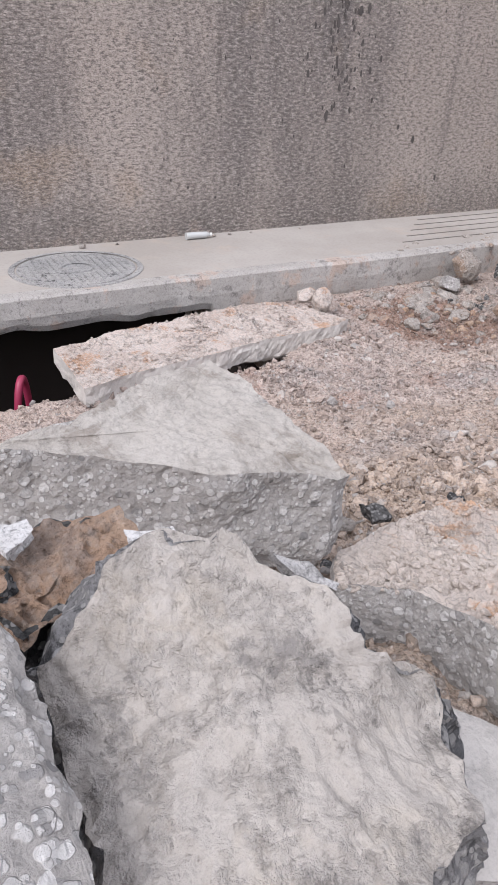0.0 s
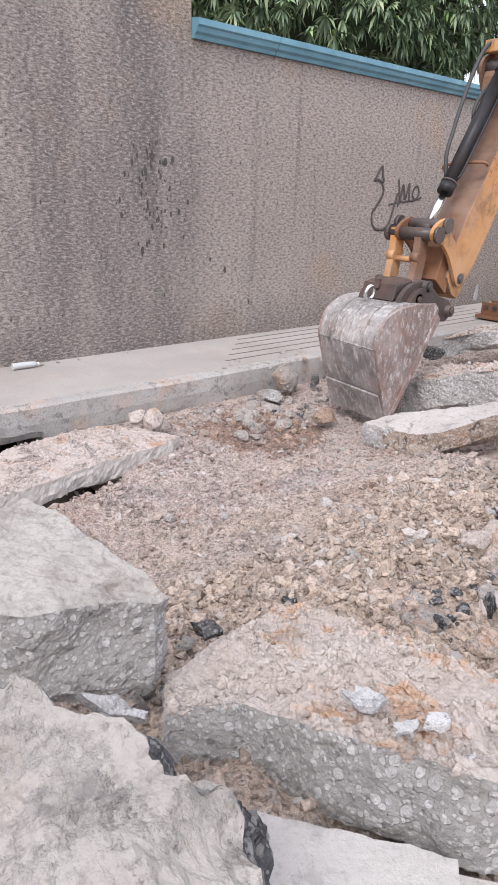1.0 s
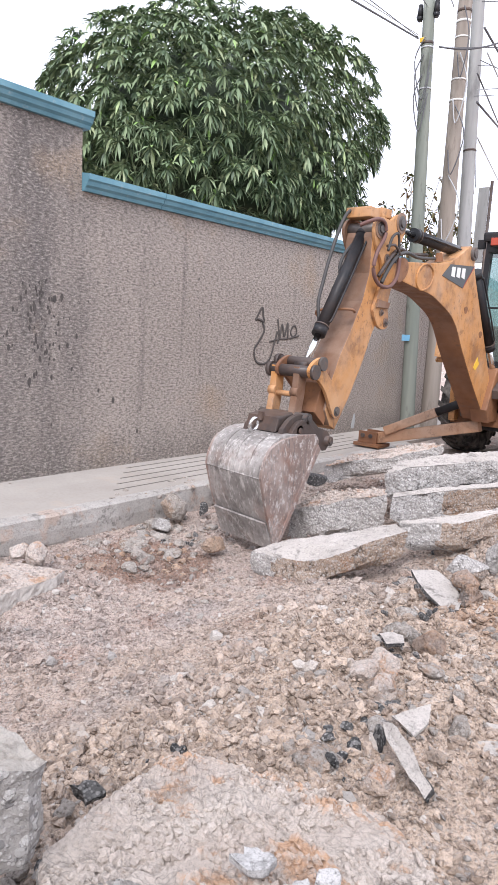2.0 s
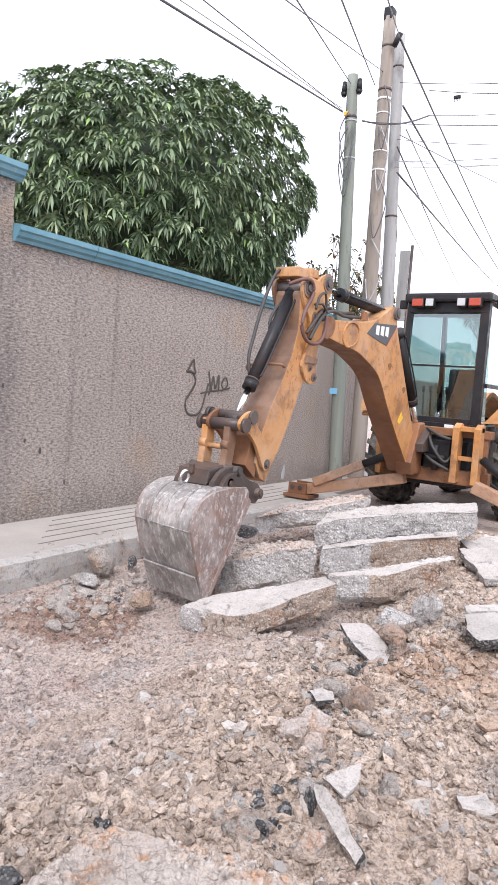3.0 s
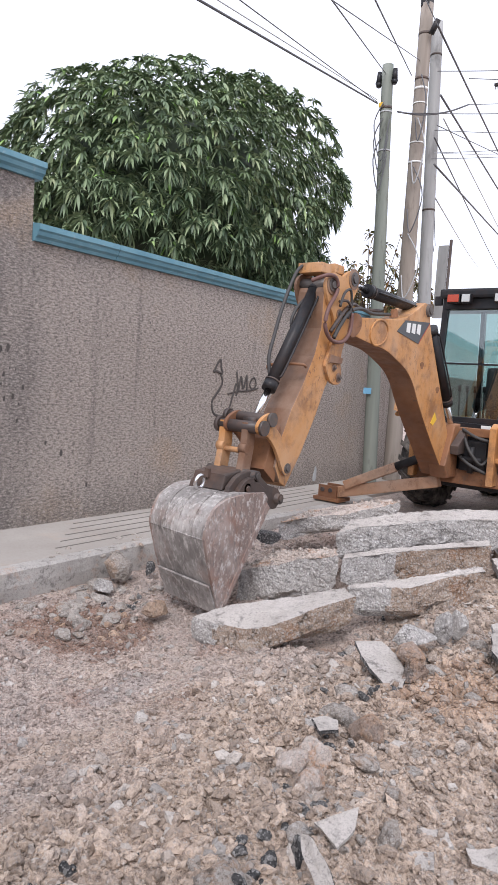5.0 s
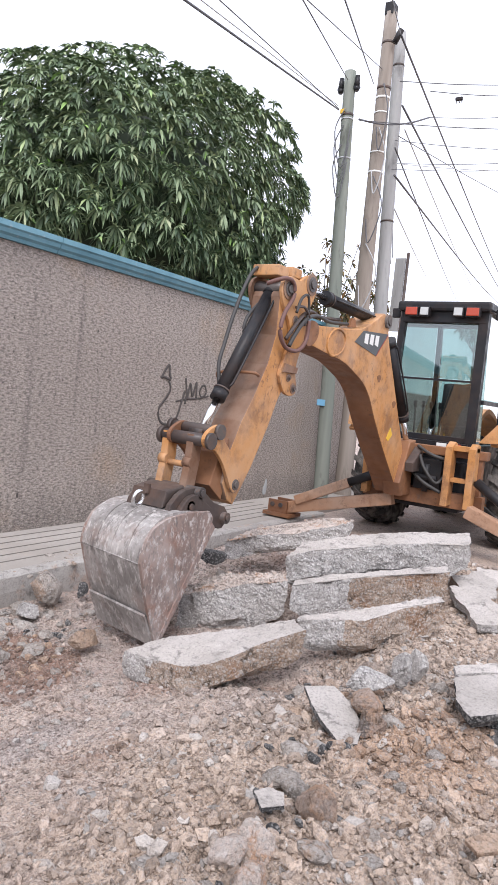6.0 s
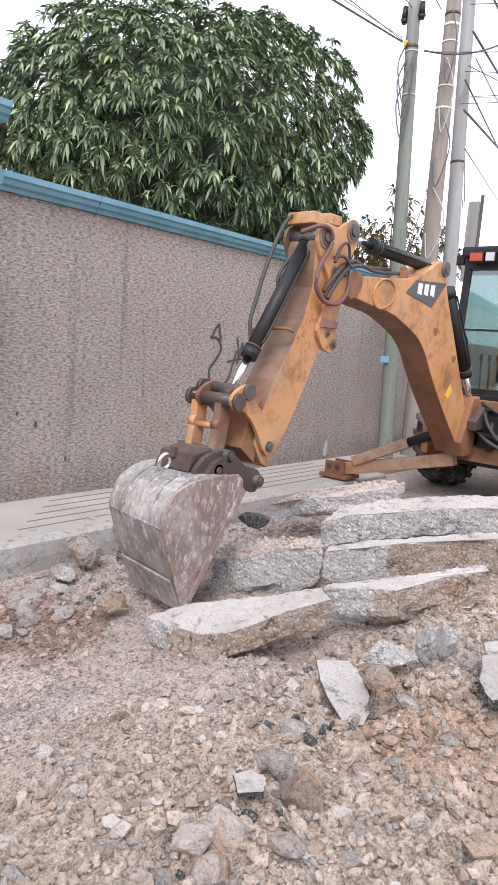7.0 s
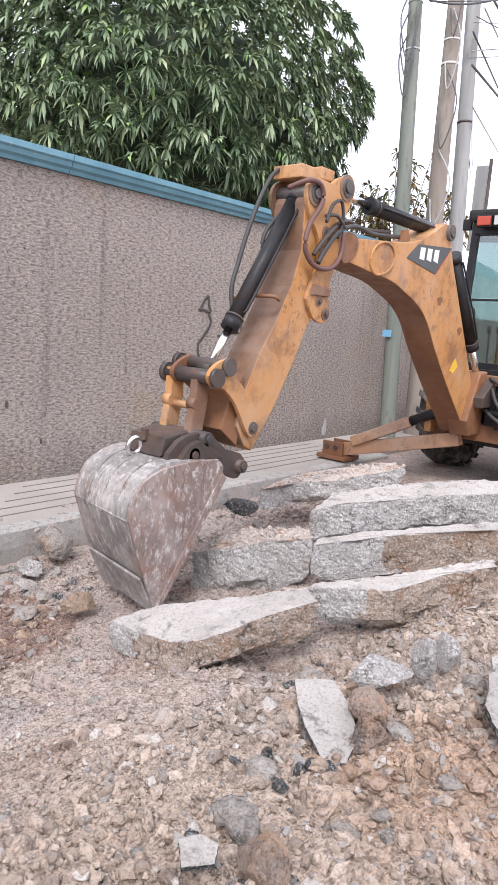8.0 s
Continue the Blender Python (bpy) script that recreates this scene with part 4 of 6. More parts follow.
slab("reddish flat piece of road base", [(-1.142, 6.231, 0.300), (-1.077, 6.299, 0.320), (-0.995, 6.382, 0.320), (-1.003, 6.292, 0.310), (-1.096, 6.195, 0.300)], 0.035, [M_ORANGE, M_ORANGE], seed=26, rough=0.008, cell=0.03, name="surface_plate", category="plate", group=PLATES)
slab("pale piece of road surface", [(-1.215, 5.659, 0.280), (-1.120, 5.671, 0.300), (-1.094, 5.648, 0.280), (-1.152, 5.593, 0.270)], 0.05, PL, seed=28, rough=0.01, cell=0.03, name="surface_plate", category="plate", group=PLATES)
slab("pale piece of road surface", [(-1.185, 5.514, 0.280), (-1.119, 5.548, 0.300), (-1.098, 5.506, 0.280), (-1.157, 5.468, 0.270)], 0.06, PL, seed=29, rough=0.01, cell=0.03, name="surface_plate", category="plate", group=PLATES)
slab("flat lump of road base", [(-1.063, 5.673, 0.280), (-0.974, 5.725, 0.300), (-0.906, 5.678, 0.280), (-0.946, 5.628, 0.270), (-1.022, 5.625, 0.270)], 0.06, BROWN, seed=30, rough=0.012, cell=0.03, name="surface_plate", category="plate", group=PLATES)
# lumps along the broken edge
boulder("pale angular lump of broken kerb", (-4.664, 7.437, 0.061), (0.106, 0.128, 0.136), 41, M_COBBLE)
boulder("grey rubble lump among the rubble", (-4.529, 7.164, -0.025), (0.101, 0.088, 0.062), 42, M_FRACTURE)
boulder("rounded lump of orange road base", (-1.613, 6.067, 0.267), (0.075, 0.090, 0.087), 43, M_ORANGE)
boulder("grey-brown lump of road base", (-1.675, 5.760, 0.277), (0.075, 0.068, 0.087), 44, M_PINK)
boulder("orange clay lump among the rubble", (-1.695, 6.715, 0.315), (0.059, 0.071, 0.062), 45, M_ORANGE)
boulder("dark tarry lump among the rubble", (-1.861, 7.068, 0.364), (0.140, 0.084, 0.050), 46, M_FRACTURE)
boulder("grey stone on end", (-1.756, 7.258, 0.387), (0.041, 0.049, 0.087), 47, M_FRACTURE)
boulder("grey stone on end", (-1.716, 7.401, 0.387), (0.042, 0.051, 0.087), 48, M_FRACTURE)
boulder("dark tarry lump among the rubble", (-1.285, 7.225, 0.295), (0.096, 0.061, 0.062), 49, M_ASPHALT)
boulder("dark tarry lump among the rubble", (-1.222, 7.100, 0.264), (0.093, 0.056, 0.050), 50, M_ASPHALT)
boulder("brown lump of road base", (-1.597, 5.622, 0.286), (0.052, 0.063, 0.074), 51, M_PINK)
boulder("dark lump of asphalt", (-1.421, 5.260, 0.285), (0.030, 0.035, 0.062), 52, M_ASPHALT)
boulder("rounded lump of road base", (-1.322, 5.083, 0.286), (0.057, 0.064, 0.074), 53, M_PINK)
boulder("brown clay lump among the rubble", (-1.770, 6.843, 0.364), (0.094, 0.070, 0.050), 54, M_ORANGE)
boulder("grey lump of road base", (-1.721, 5.683, 0.275), (0.064, 0.058, 0.062), 55, M_PINK)
boulder("pinkish lump beside the fallen slab", (-4.463, 5.790, 0.055), (0.063, 0.075, 0.062), 56, M_PINK)
boulder("pinkish lump beside the fallen slab", (-4.357, 5.873, 0.037), (0.070, 0.084, 0.087), 57, M_PINK)
boulder("dark crumbled asphalt by the bucket", (-4.557, 7.727, 0.005), (0.040, 0.048, 0.062), 58, M_ASPHALT)
boulder("brown clay under the bucket", (-3.776, 7.028, 0.005), (0.109, 0.070, 0.062), 59, M_ORANGE)
boulder("white stone on the gravel", (-2.597, 5.754, 0.097), (0.031, 0.037, 0.031), 60, M_TOP)
boulder("dark crumbled earth behind the block", (-4.028, 8.751, 0.255), (0.149, 0.089, 0.062), 61, M_ASPHALT)


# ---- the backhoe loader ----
def darker_underside(me, slot=1):
    """Faces that look down take the darker rusty brown slot."""
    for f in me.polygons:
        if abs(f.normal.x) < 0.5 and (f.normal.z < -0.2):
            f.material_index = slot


HOE = (-3.3, 12.6, 0.1)
hoe = thing("backhoe_loader", "rust-worn yellow backhoe loader with its bucket resting on the ground", "excavator", at=HOE)


def hp(name, bm, mat, label="", parent=None, smooth=False):
    bm.transform(Matrix.Translation(-V(HOE)))
    ob = part(name, bm, mat, parent or hoe, label, smooth)
    return ob


def pin(y, z, x0, x1, r, parent, mat=None):
    bm = rod((x0, y, z), (x1, y, z), r, n=18)
    add_rod(bm, (x1, y, z), (x1 + 0.012, y, z), r * 0.62, r * 0.55, 14)
    return hp("pin", bm, mat or M_PIN, "", parent)


BX0, BX1 = -3.75, -3.47
# boom: a cranked box beam
up = smooth_line([(8.80, 2.30), (8.97, 2.33), (9.42, 2.37), (9.90, 2.42), (10.17, 2.48), (10.57, 2.67)], 4)
back = smooth_line([(10.72, 2.66), (10.76, 2.44), (10.99, 2.09), (11.31, 1.62), (11.57, 1.23), (11.82, .78)], 4)
foot = [(11.80, .72), (11.55, .72)]
under = smooth_line([(11.40, .86), (10.97, 1.24), (10.63, 1.57), (10.43, 1.79), (10.24, 1.92), (10.0, 2.01), (9.72, 2.09), (9.40, 2.125), (9.02, 2.17), (8.80, 2.16)], 4)
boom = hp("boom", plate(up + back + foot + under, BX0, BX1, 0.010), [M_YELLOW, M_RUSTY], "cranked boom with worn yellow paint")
darker_underside(boom.data)


def oval():
    """The outline of the pressed panel on the boom's side."""
    return [(9.52 + .20 * math.cos(a) * (1 if math.cos(a) > 0 else .8), 2.245 + .122 * math.sin(a) + .03 * math.cos(a)) for a in np.linspace(0, 2 * math.pi, 32, endpoint=False)]


rim = bmesh.new()
add_tube(rim, [(BX1 + .002, y, z) for y, z in oval()[::2] + oval()[:1]], .011, 8)
hp("pressed_oval", rim, M_YELLOW, "", boom)
hp("badge", plate([(9.92, 2.30), (10.10, 2.43), (10.73, 2.475), (10.46, 2.22)], BX1 + .001, BX1 + .006), M_LOGO, "dark badge with pale marks", boom)
hp("badge_corner", plate([(10.46, 2.22), (10.50, 2.27), (10.66, 2.415), (10.70, 2.455), (10.73, 2.475)], BX1 + .006, BX1 + .009), M_LOGO_RED, "", boom)
for i in range(3):
    y = 10.13 + i * 0.13
    hp("badge_mark", plate([(y, 2.315 + i * .006), (y + .01, 2.41 + i * .006), (y + .095, 2.415 + i * .006), (y + .085, 2.31 + i * .002)], BX1 + .006, BX1 + .009), M_WHITE, "", boom)
hp("sticker", plate([(11.0, 1.37), (11.10, 1.49), (11.17, 1.41), (11.07, 1.34)], BX1 + .001, BX1 + .004), M_STICKER, "", boom)
for y, z in ((11.12, 1.75), (10.62, 2.0), (9.12, 2.27)):
    hp("grease_stain", plate([(y + .05 * math.cos(q) * (1 + .3 * math.sin(3 * q)), z + .04 * math.sin(q)) for q in (i * math.pi / 6 for i in range(12))], BX1 - .002, BX1 + .0015), M_RUSTY, "", boom)
pin(10.66, 2.60, BX0 - .03, BX1 + .03, .07, boom)
pin(11.62, .80, BX0 - .04, BX1 + .04, .07, boom)
hp("lifting_lug", plate([(9.95, 2.44), (9.98, 2.53), (10.05, 2.54), (10.10, 2.46)], -3.58, -3.55), M_RUSTY, "", boom)
hp("boom_nose", plate(smooth_line([(8.98, 2.36), (9.12, 2.36), (9.16, 2.28), (9.10, 2.19), (8.98, 2.15), (8.90, 2.25)], 3, True), BX1 - .002, BX1 + .014, .004), M_RUSTY, "scraped boom nose plate", boom)

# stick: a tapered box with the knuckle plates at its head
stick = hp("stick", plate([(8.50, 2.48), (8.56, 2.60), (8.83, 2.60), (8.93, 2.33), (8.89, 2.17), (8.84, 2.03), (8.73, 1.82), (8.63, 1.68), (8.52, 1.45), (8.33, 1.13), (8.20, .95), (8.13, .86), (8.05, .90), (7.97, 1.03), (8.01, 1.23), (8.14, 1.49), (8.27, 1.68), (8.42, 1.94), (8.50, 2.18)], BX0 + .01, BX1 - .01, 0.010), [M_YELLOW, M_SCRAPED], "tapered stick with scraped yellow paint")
# faces turned towards -y take the brown second slot
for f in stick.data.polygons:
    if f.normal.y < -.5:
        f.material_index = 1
knuckle = [(8.47, 2.55), (8.51, 2.62), (8.60, 2.655), (8.74, 2.645), (8.81, 2.69), (8.92, 2.725), (9.02, 2.68), (9.01, 2.57), (8.93, 2.44), (8.91, 2.33), (8.89, 2.17), (8.84, 2.05), (8.81, 1.93), (8.845, 1.82), (8.84, 1.74), (8.75, 1.715), (8.65, 1.75), (8.565, 1.87), (8.59, 1.95), (8.64, 2.06), (8.67, 2.19), (8.63, 2.30), (8.55, 2.38), (8.49, 2.47)]
# the far plate of the pair takes the darker brown
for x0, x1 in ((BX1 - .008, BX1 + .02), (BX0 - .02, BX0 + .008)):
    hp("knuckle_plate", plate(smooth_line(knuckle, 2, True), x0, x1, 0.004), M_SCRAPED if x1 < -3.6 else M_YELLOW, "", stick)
hp("head_block", box((BX0 + .01, 8.47, 2.64), (BX1 - .03, 8.63, 2.725), 0.008), M_YELLOW, "yellow top block", stick)
hp("head_block", box((BX0 + .01, 8.68, 2.67), (BX1 - .03, 8.84, 2.75), 0.008), M_YELLOW, "yellow top block", stick)
hp("knuckle_rib", plate([(8.60, 1.90), (8.80, 1.90), (8.82, 1.95), (8.62, 1.97)], BX1 + .015, BX1 + .04, .004), M_SCRAPED, "", stick)
for y, z, r in ((8.57, 2.55, .058), (8.93, 2.65, .062), (8.72, 2.32, .03), (8.79, 1.78, .03), (8.08, 1.02, .042), (8.70, 1.86, .022)):
    pin(y, z, BX0 - .05, BX1 + .035, r, stick)
    hp("boss", rod((BX1 + .015, y, z), (BX1 + .028, y, z), r * 1.45, n=20), M_SCRAPED, "", stick)
front = bmesh.new()
add_plate(front, [(8.0, .90), (7.84, 1.02), (7.93, 1.25), (8.03, 1.36), (8.02, 1.0)], BX0 + .03, BX1 - .03, 0.006)
hp("nose_plate", front, M_RUSTY, "", stick)
hp("hose_bracket", tube([(BX0 - .02, 8.22, 1.78), (BX0 - .02, 8.19, 1.84), (BX1 - .02, 8.22, 1.86), (BX1 + .01, 8.28, 1.84)], .012), M_RUSTY, "", stick)


# cylinders
def ram(a, b, c, r, label, name="hydraulic_cylinder"):
    a, b, c = V(a), V(b), V(c)
    bm = rod(a, b, r, n=20)
    d = (b - a).normalized()
    add_rod(bm, b - d * .06, b + d * .015, r * 1.14, n=20)
    add_rod(bm, a - d * .02, a + d * .05, r * 1.1, n=20)
    ob = hp(name, bm, M_BLACK, label)
    hp("piston_rod", rod(b, c, r * 0.52, n=16), M_CHROME, "chromed rod", ob)
    hp("rod_eye", rod(c - V(.06, 0, 0), c + V(.06, 0, 0), r * 1.0, n=16), M_PIN, "", ob)
    hp("feed_pipe", tube([a + d * .08 + V(r, 0, 0), a + d * .12 + V(r + .02, 0, 0), a.lerp(b, .8) + V(r + .02, 0, 0), a.lerp(b, .9) + V(r, 0, 0)], .010, 6), M_BLACK, "", ob)
    hp("gland_ring", rod(b - d * .075, b - d * .062, r * 1.2, n=20), M_DARK_STEEL, "", ob)
    return ob


ram((-3.61, 8.57, 2.54), (-3.61, 7.99, 1.65), (-3.61, 7.81, 1.39), .052, "black bucket cylinder along the stick")
ram((-3.61, 10.70, 2.62), (-3.61, 9.50, 2.64), (-3.61, 8.93, 2.66), .058, "black stick cylinder on top of the boom")
ram((-3.52, 10.90, 2.42), (-3.50, 11.52, 1.60), (-3.50, 11.82, 1.24), .068, "black boom cylinder")

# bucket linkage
# the far guide link takes the darker rusty colour
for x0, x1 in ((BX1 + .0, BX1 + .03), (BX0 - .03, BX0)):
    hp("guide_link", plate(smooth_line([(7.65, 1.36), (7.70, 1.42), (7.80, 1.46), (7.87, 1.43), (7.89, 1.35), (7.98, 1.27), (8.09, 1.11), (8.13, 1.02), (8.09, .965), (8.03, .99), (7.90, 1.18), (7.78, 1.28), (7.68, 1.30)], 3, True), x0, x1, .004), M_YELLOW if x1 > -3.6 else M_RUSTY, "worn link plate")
for y, z, r in ((7.71, 1.345, .047), (7.81, 1.41, .044)):
    bar = hp("link_crossbar", rod((-3.86, y, z), (BX1 + .045, y, z), r, n=20), M_DARK_STEEL, "rusty cross bar")
    hp("collar", rod((BX1 + .03, y, z), (BX1 + .055, y, z), r * 1.25, n=20), M_PIN, "", bar)
    hp("collar", rod((-3.875, y, z), (-3.84, y, z), r * 1.3, n=20), M_DARK_STEEL, "", bar)
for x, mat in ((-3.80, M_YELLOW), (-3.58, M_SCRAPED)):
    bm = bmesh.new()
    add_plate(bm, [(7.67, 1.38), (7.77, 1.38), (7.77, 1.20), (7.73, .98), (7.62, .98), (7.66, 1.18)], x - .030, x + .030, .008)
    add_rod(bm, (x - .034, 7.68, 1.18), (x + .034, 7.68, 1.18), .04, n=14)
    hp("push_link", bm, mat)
hp("push_link_tie", rod((-3.80, 7.69, 1.16), (-3.56, 7.69, 1.16), .022), M_YELLOW)

# bucket
SHEAR = 0.17


def sheared(bm):
    for v in bm.verts:
        v.co.y += (-3.40 - v.co.x) * SHEAR
        v.co.x += (v.co.y - 7.3) * -0.02
    return bm


def bucket_shell():
    prof = smooth_line([(7.62, .87), (7.42, .885), (7.26, .87), (7.13, .80), (7.055, .68), (7.04, .60)], 5) + [(7.075, .49), (7.12, .36), (7.19, .20), (7.27, .03)]
    inner = [(y + .03 * (0.4 + i / len(prof)), z - .028 * (1 - i / len(prof)) + .0) for i, (y, z) in enumerate(prof)]
    return plate(prof + inner[::-1], -4.0, -3.40)


bucket = hp("bucket", sheared(bucket_shell()), M_BUCKET, "scraped steel digging bucket with chalky smears")
for x0, x1 in ((-3.402, -3.375), (-4.025, -3.998)):
    bm = plate(smooth_line([(7.28, .86), (7.13, .80), (7.055, .68), (7.04, .60)], 4) + [(7.12, .36)] + [(7.25, .045), (7.30, .10), (7.55, .46), (7.76, .74), (7.77, .82), (7.72, .865), (7.5, .875)], x0, x1, .004)
    side = hp("side_plate", sheared(bm), M_BUCKET_SIDE, "", bucket)
    bm = plate([(7.25, .045), (7.31, .06), (7.80, .74), (7.76, .78)], x0 - .006, x1 + .006, .004)
    hp("side_cutter", sheared(bm), M_BUCKET_SIDE, "", bucket)
hp("weld_seam", sheared(rod((-4.0, 7.042, .595), (-3.40, 7.042, .595), .005, n=8)), M_BUCKET, "", bucket)
hp("cutting_lip", sheared(plate([(7.155, .25), (7.145, .24), (7.25, .02), (7.275, .02)], -4.0, -3.40, .004)), M_BUCKET, "", bucket)
for i in range(5):
    x = -3.96 + i * .13
    hp("tooth", sheared(plate([(7.22, .10), (7.28, .12), (7.30, .07), (7.275, .025), (7.255, .025)], x - .028, x + .028, .006)), M_BUCKET, "", bucket)
for i in range(3):
    x = -3.86 + i * .16
    hp("wear_strip", sheared(plate(smooth_line([(7.30, .885), (7.17, .84), (7.085, .76), (7.04, .66), (7.04, .58)], 4) + smooth_line([(7.05, .58), (7.05, .66), (7.10, .75), (7.18, .83), (7.30, .87)], 4), x - .02, x + .02)), M_BUCKET, "", bucket)
ear = [(7.36, .86), (7.45, .98), (7.58, 1.02), (7.72, 1.00), (7.86, .90), (8.00, .86), (8.05, .78), (7.99, .70), (7.90, .72), (7.76, .80), (7.60, .84)]
for x0, x1 in ((-3.50, -3.46), (-3.84, -3.80)):
    hp("hinge_plate", plate(smooth_line(ear, 2, True), x0, x1, .004), M_DARK_STEEL, "", bucket)
for x0, x1 in ((-3.46, -3.42), (-3.88, -3.84)):
    hp("hinge_boss", plate(smooth_line([(7.42, .86), (7.50, .95), (7.60, .98), (7.70, .93), (7.80, .86)], 3), x0, x1, .004), M_DARK_STEEL, "", bucket)
tilt_box = bmesh.new()
add_plate(tilt_box, [(7.37, .89), (7.40, 1.0), (7.58, 1.03), (7.62, .92)], -3.82, -3.52, .012)
add_plate(tilt_box, [(7.37, .965), (7.375, 1.03), (7.40, 1.03), (7.40, .965)], -3.70, -3.66)
hp("coupler_box", tilt_box, M_DARK_STEEL, "dark steel coupler with a slot", bucket)
for y, z in ((7.55, .90), (7.66, .985), (7.99, .78)):
    pin(y, z, -3.90, -3.42, .042, bucket)
bm = bmesh.new()
add_tube(bm, [(-3.70 + .03 * math.sin(a) * 0.3, 7.33 + .05 * math.cos(a), .93 + .05 * math.sin(a)) for a in np.linspace(0, 2 * math.pi, 10)], .016, 8)
hp("shackle", bm, M_CHROME, "bright steel shackle", bucket)

# hoses
for name, pts, r, mat in (
    ("hose", [(-3.66, 8.66, 2.62), (-3.70, 8.56, 2.71), (-3.70, 8.43, 2.67), (-3.70, 8.31, 2.50), (-3.70, 8.20, 2.26), (-3.70, 8.13, 2.06), (-3.69, 8.07, 1.90), (-3.66, 8.06, 1.74)], .015, M_RUBBER),
    ("hose", [(-3.64, 8.58, 2.48), (-3.66, 8.50, 2.43), (-3.66, 8.35, 2.30), (-3.66, 8.31, 2.18), (-3.64, 8.38, 2.09)], .014, M_RUBBER),
    ("hose", [(-3.55, 8.40, 2.56), (-3.43, 8.46, 2.61), (-3.42, 8.58, 2.60), (-3.42, 8.61, 2.50), (-3.42, 8.49, 2.34), (-3.42, 8.46, 2.19), (-3.42, 8.57, 2.09), (-3.42, 8.76, 2.09), (-3.42, 8.88, 2.19), (-3.42, 8.90, 2.35)], .017, M_HOSE_RED),
    ("hose", [(-3.43, 8.63, 2.11), (-3.42, 8.70, 2.22), (-3.43, 8.87, 2.36), (-3.46, 9.12, 2.42), (-3.52, 9.46, 2.42), (-3.58, 9.95, 2.47)], .017, M_RUBBER),
    ("hose", [(-3.45, 8.60, 2.16), (-3.43, 8.66, 2.25), (-3.44, 8.82, 2.38), (-3.50, 9.05, 2.45), (-3.58, 9.4, 2.45), (-3.64, 9.9, 2.50)], .017, M_DARK_STEEL),
    ("hose", [(-3.41, 8.66, 2.38), (-3.41, 8.72, 2.50), (-3.41, 8.82, 2.54), (-3.42, 8.87, 2.42), (-3.43, 8.84, 2.30)], .012, M_RUBBER),
    ("hose", [(-3.42, 8.66, 2.42), (-3.41, 8.78, 2.44), (-3.42, 8.90, 2.38)], .012, M_DARK_STEEL),
):
    hp(name, tube(pts, r, 8), mat)

# rear frame, swing tower and stabilisers
fr = bmesh.new()
add_box(fr, (-4.0, 11.78, .62), (-2.55, 11.92, .80), .01)
add_box(fr, (-4.0, 11.78, 1.22), (-2.55, 11.92, 1.32), .01)
add_box(fr, (-3.95, 11.80, .80), (-3.85, 11.90, 1.22))
add_box(fr, (-2.70, 11.80, .80), (-2.60, 11.90, 1.22))
hp("rear_frame", fr, M_RUSTY, "rusty rear frame")
hp("chassis", box((-3.75, 11.95, .55), (-2.85, 15.6, 1.15), .03), M_BLACK)
hp("swing_tower", plate([(11.50, .70), (11.40, .86), (11.62, 1.34), (11.80, 1.36), (11.80, .70)], -3.62, -3.40, .02), M_RUSTY, "rusty swing tower", None)
hp("swing_tower_arm", plate([(11.52, 1.0), (11.50, 1.10), (11.80, 1.30), (11.84, 1.0)], -3.40, -3.30, .01), M_DARK_STEEL)
tw = bmesh.new()
add_plate(tw, [(11.62, .66), (11.60, 1.34), (11.72, 1.40), (11.80, 1.38), (11.80, .66)], -2.98, -2.90, .008)
add_plate(tw, [(11.62, .66), (11.60, 1.34), (11.72, 1.40), (11.80, 1.38), (11.80, .66)], -2.72, -2.64, .008)
add_box(tw, (-2.98, 11.66, 1.30), (-2.64, 11.78, 1.36), .005)
add_box(tw, (-2.98, 11.66, .94), (-2.64, 11.78, .99), .005)
hp("stabiliser_tower", tw, M_YELLOW, "yellow stabiliser tower")
tw2 = bmesh.new()
add_plate(tw2, [(11.66, .66), (11.64, 1.1), (11.80, 1.2), (11.80, .66)], -3.98, -3.90, .008)
hp("stabiliser_tower", tw2, M_YELLOW, "yellow stabiliser tower")
for pts in ([(-3.3, 11.7, 1.2), (-3.2, 11.62, 1.05), (-3.05, 11.66, .9), (-2.95, 11.75, 1.1)], [(-3.38, 11.72, 1.0), (-3.2, 11.6, .9), (-3.0, 11.66, .8)], [(-3.35, 11.75, 1.3), (-3.15, 11.66, 1.22), (-2.98, 11.7, 1.18)]):
    hp("hose", tube(pts, .02, 8), M_RUBBER)
vb = bmesh.new()
add_box(vb, (-3.36, 11.74, .80), (-3.04, 11.86, 1.16), .01)
add_rod(vb, (-3.30, 11.66, .95), (-3.06, 11.66, .95), .03)
add_rod(vb, (-3.2, 11.7, 1.1), (-3.2, 11.7, .78), .035)
hp("valve_block", vb, M_BLACK)


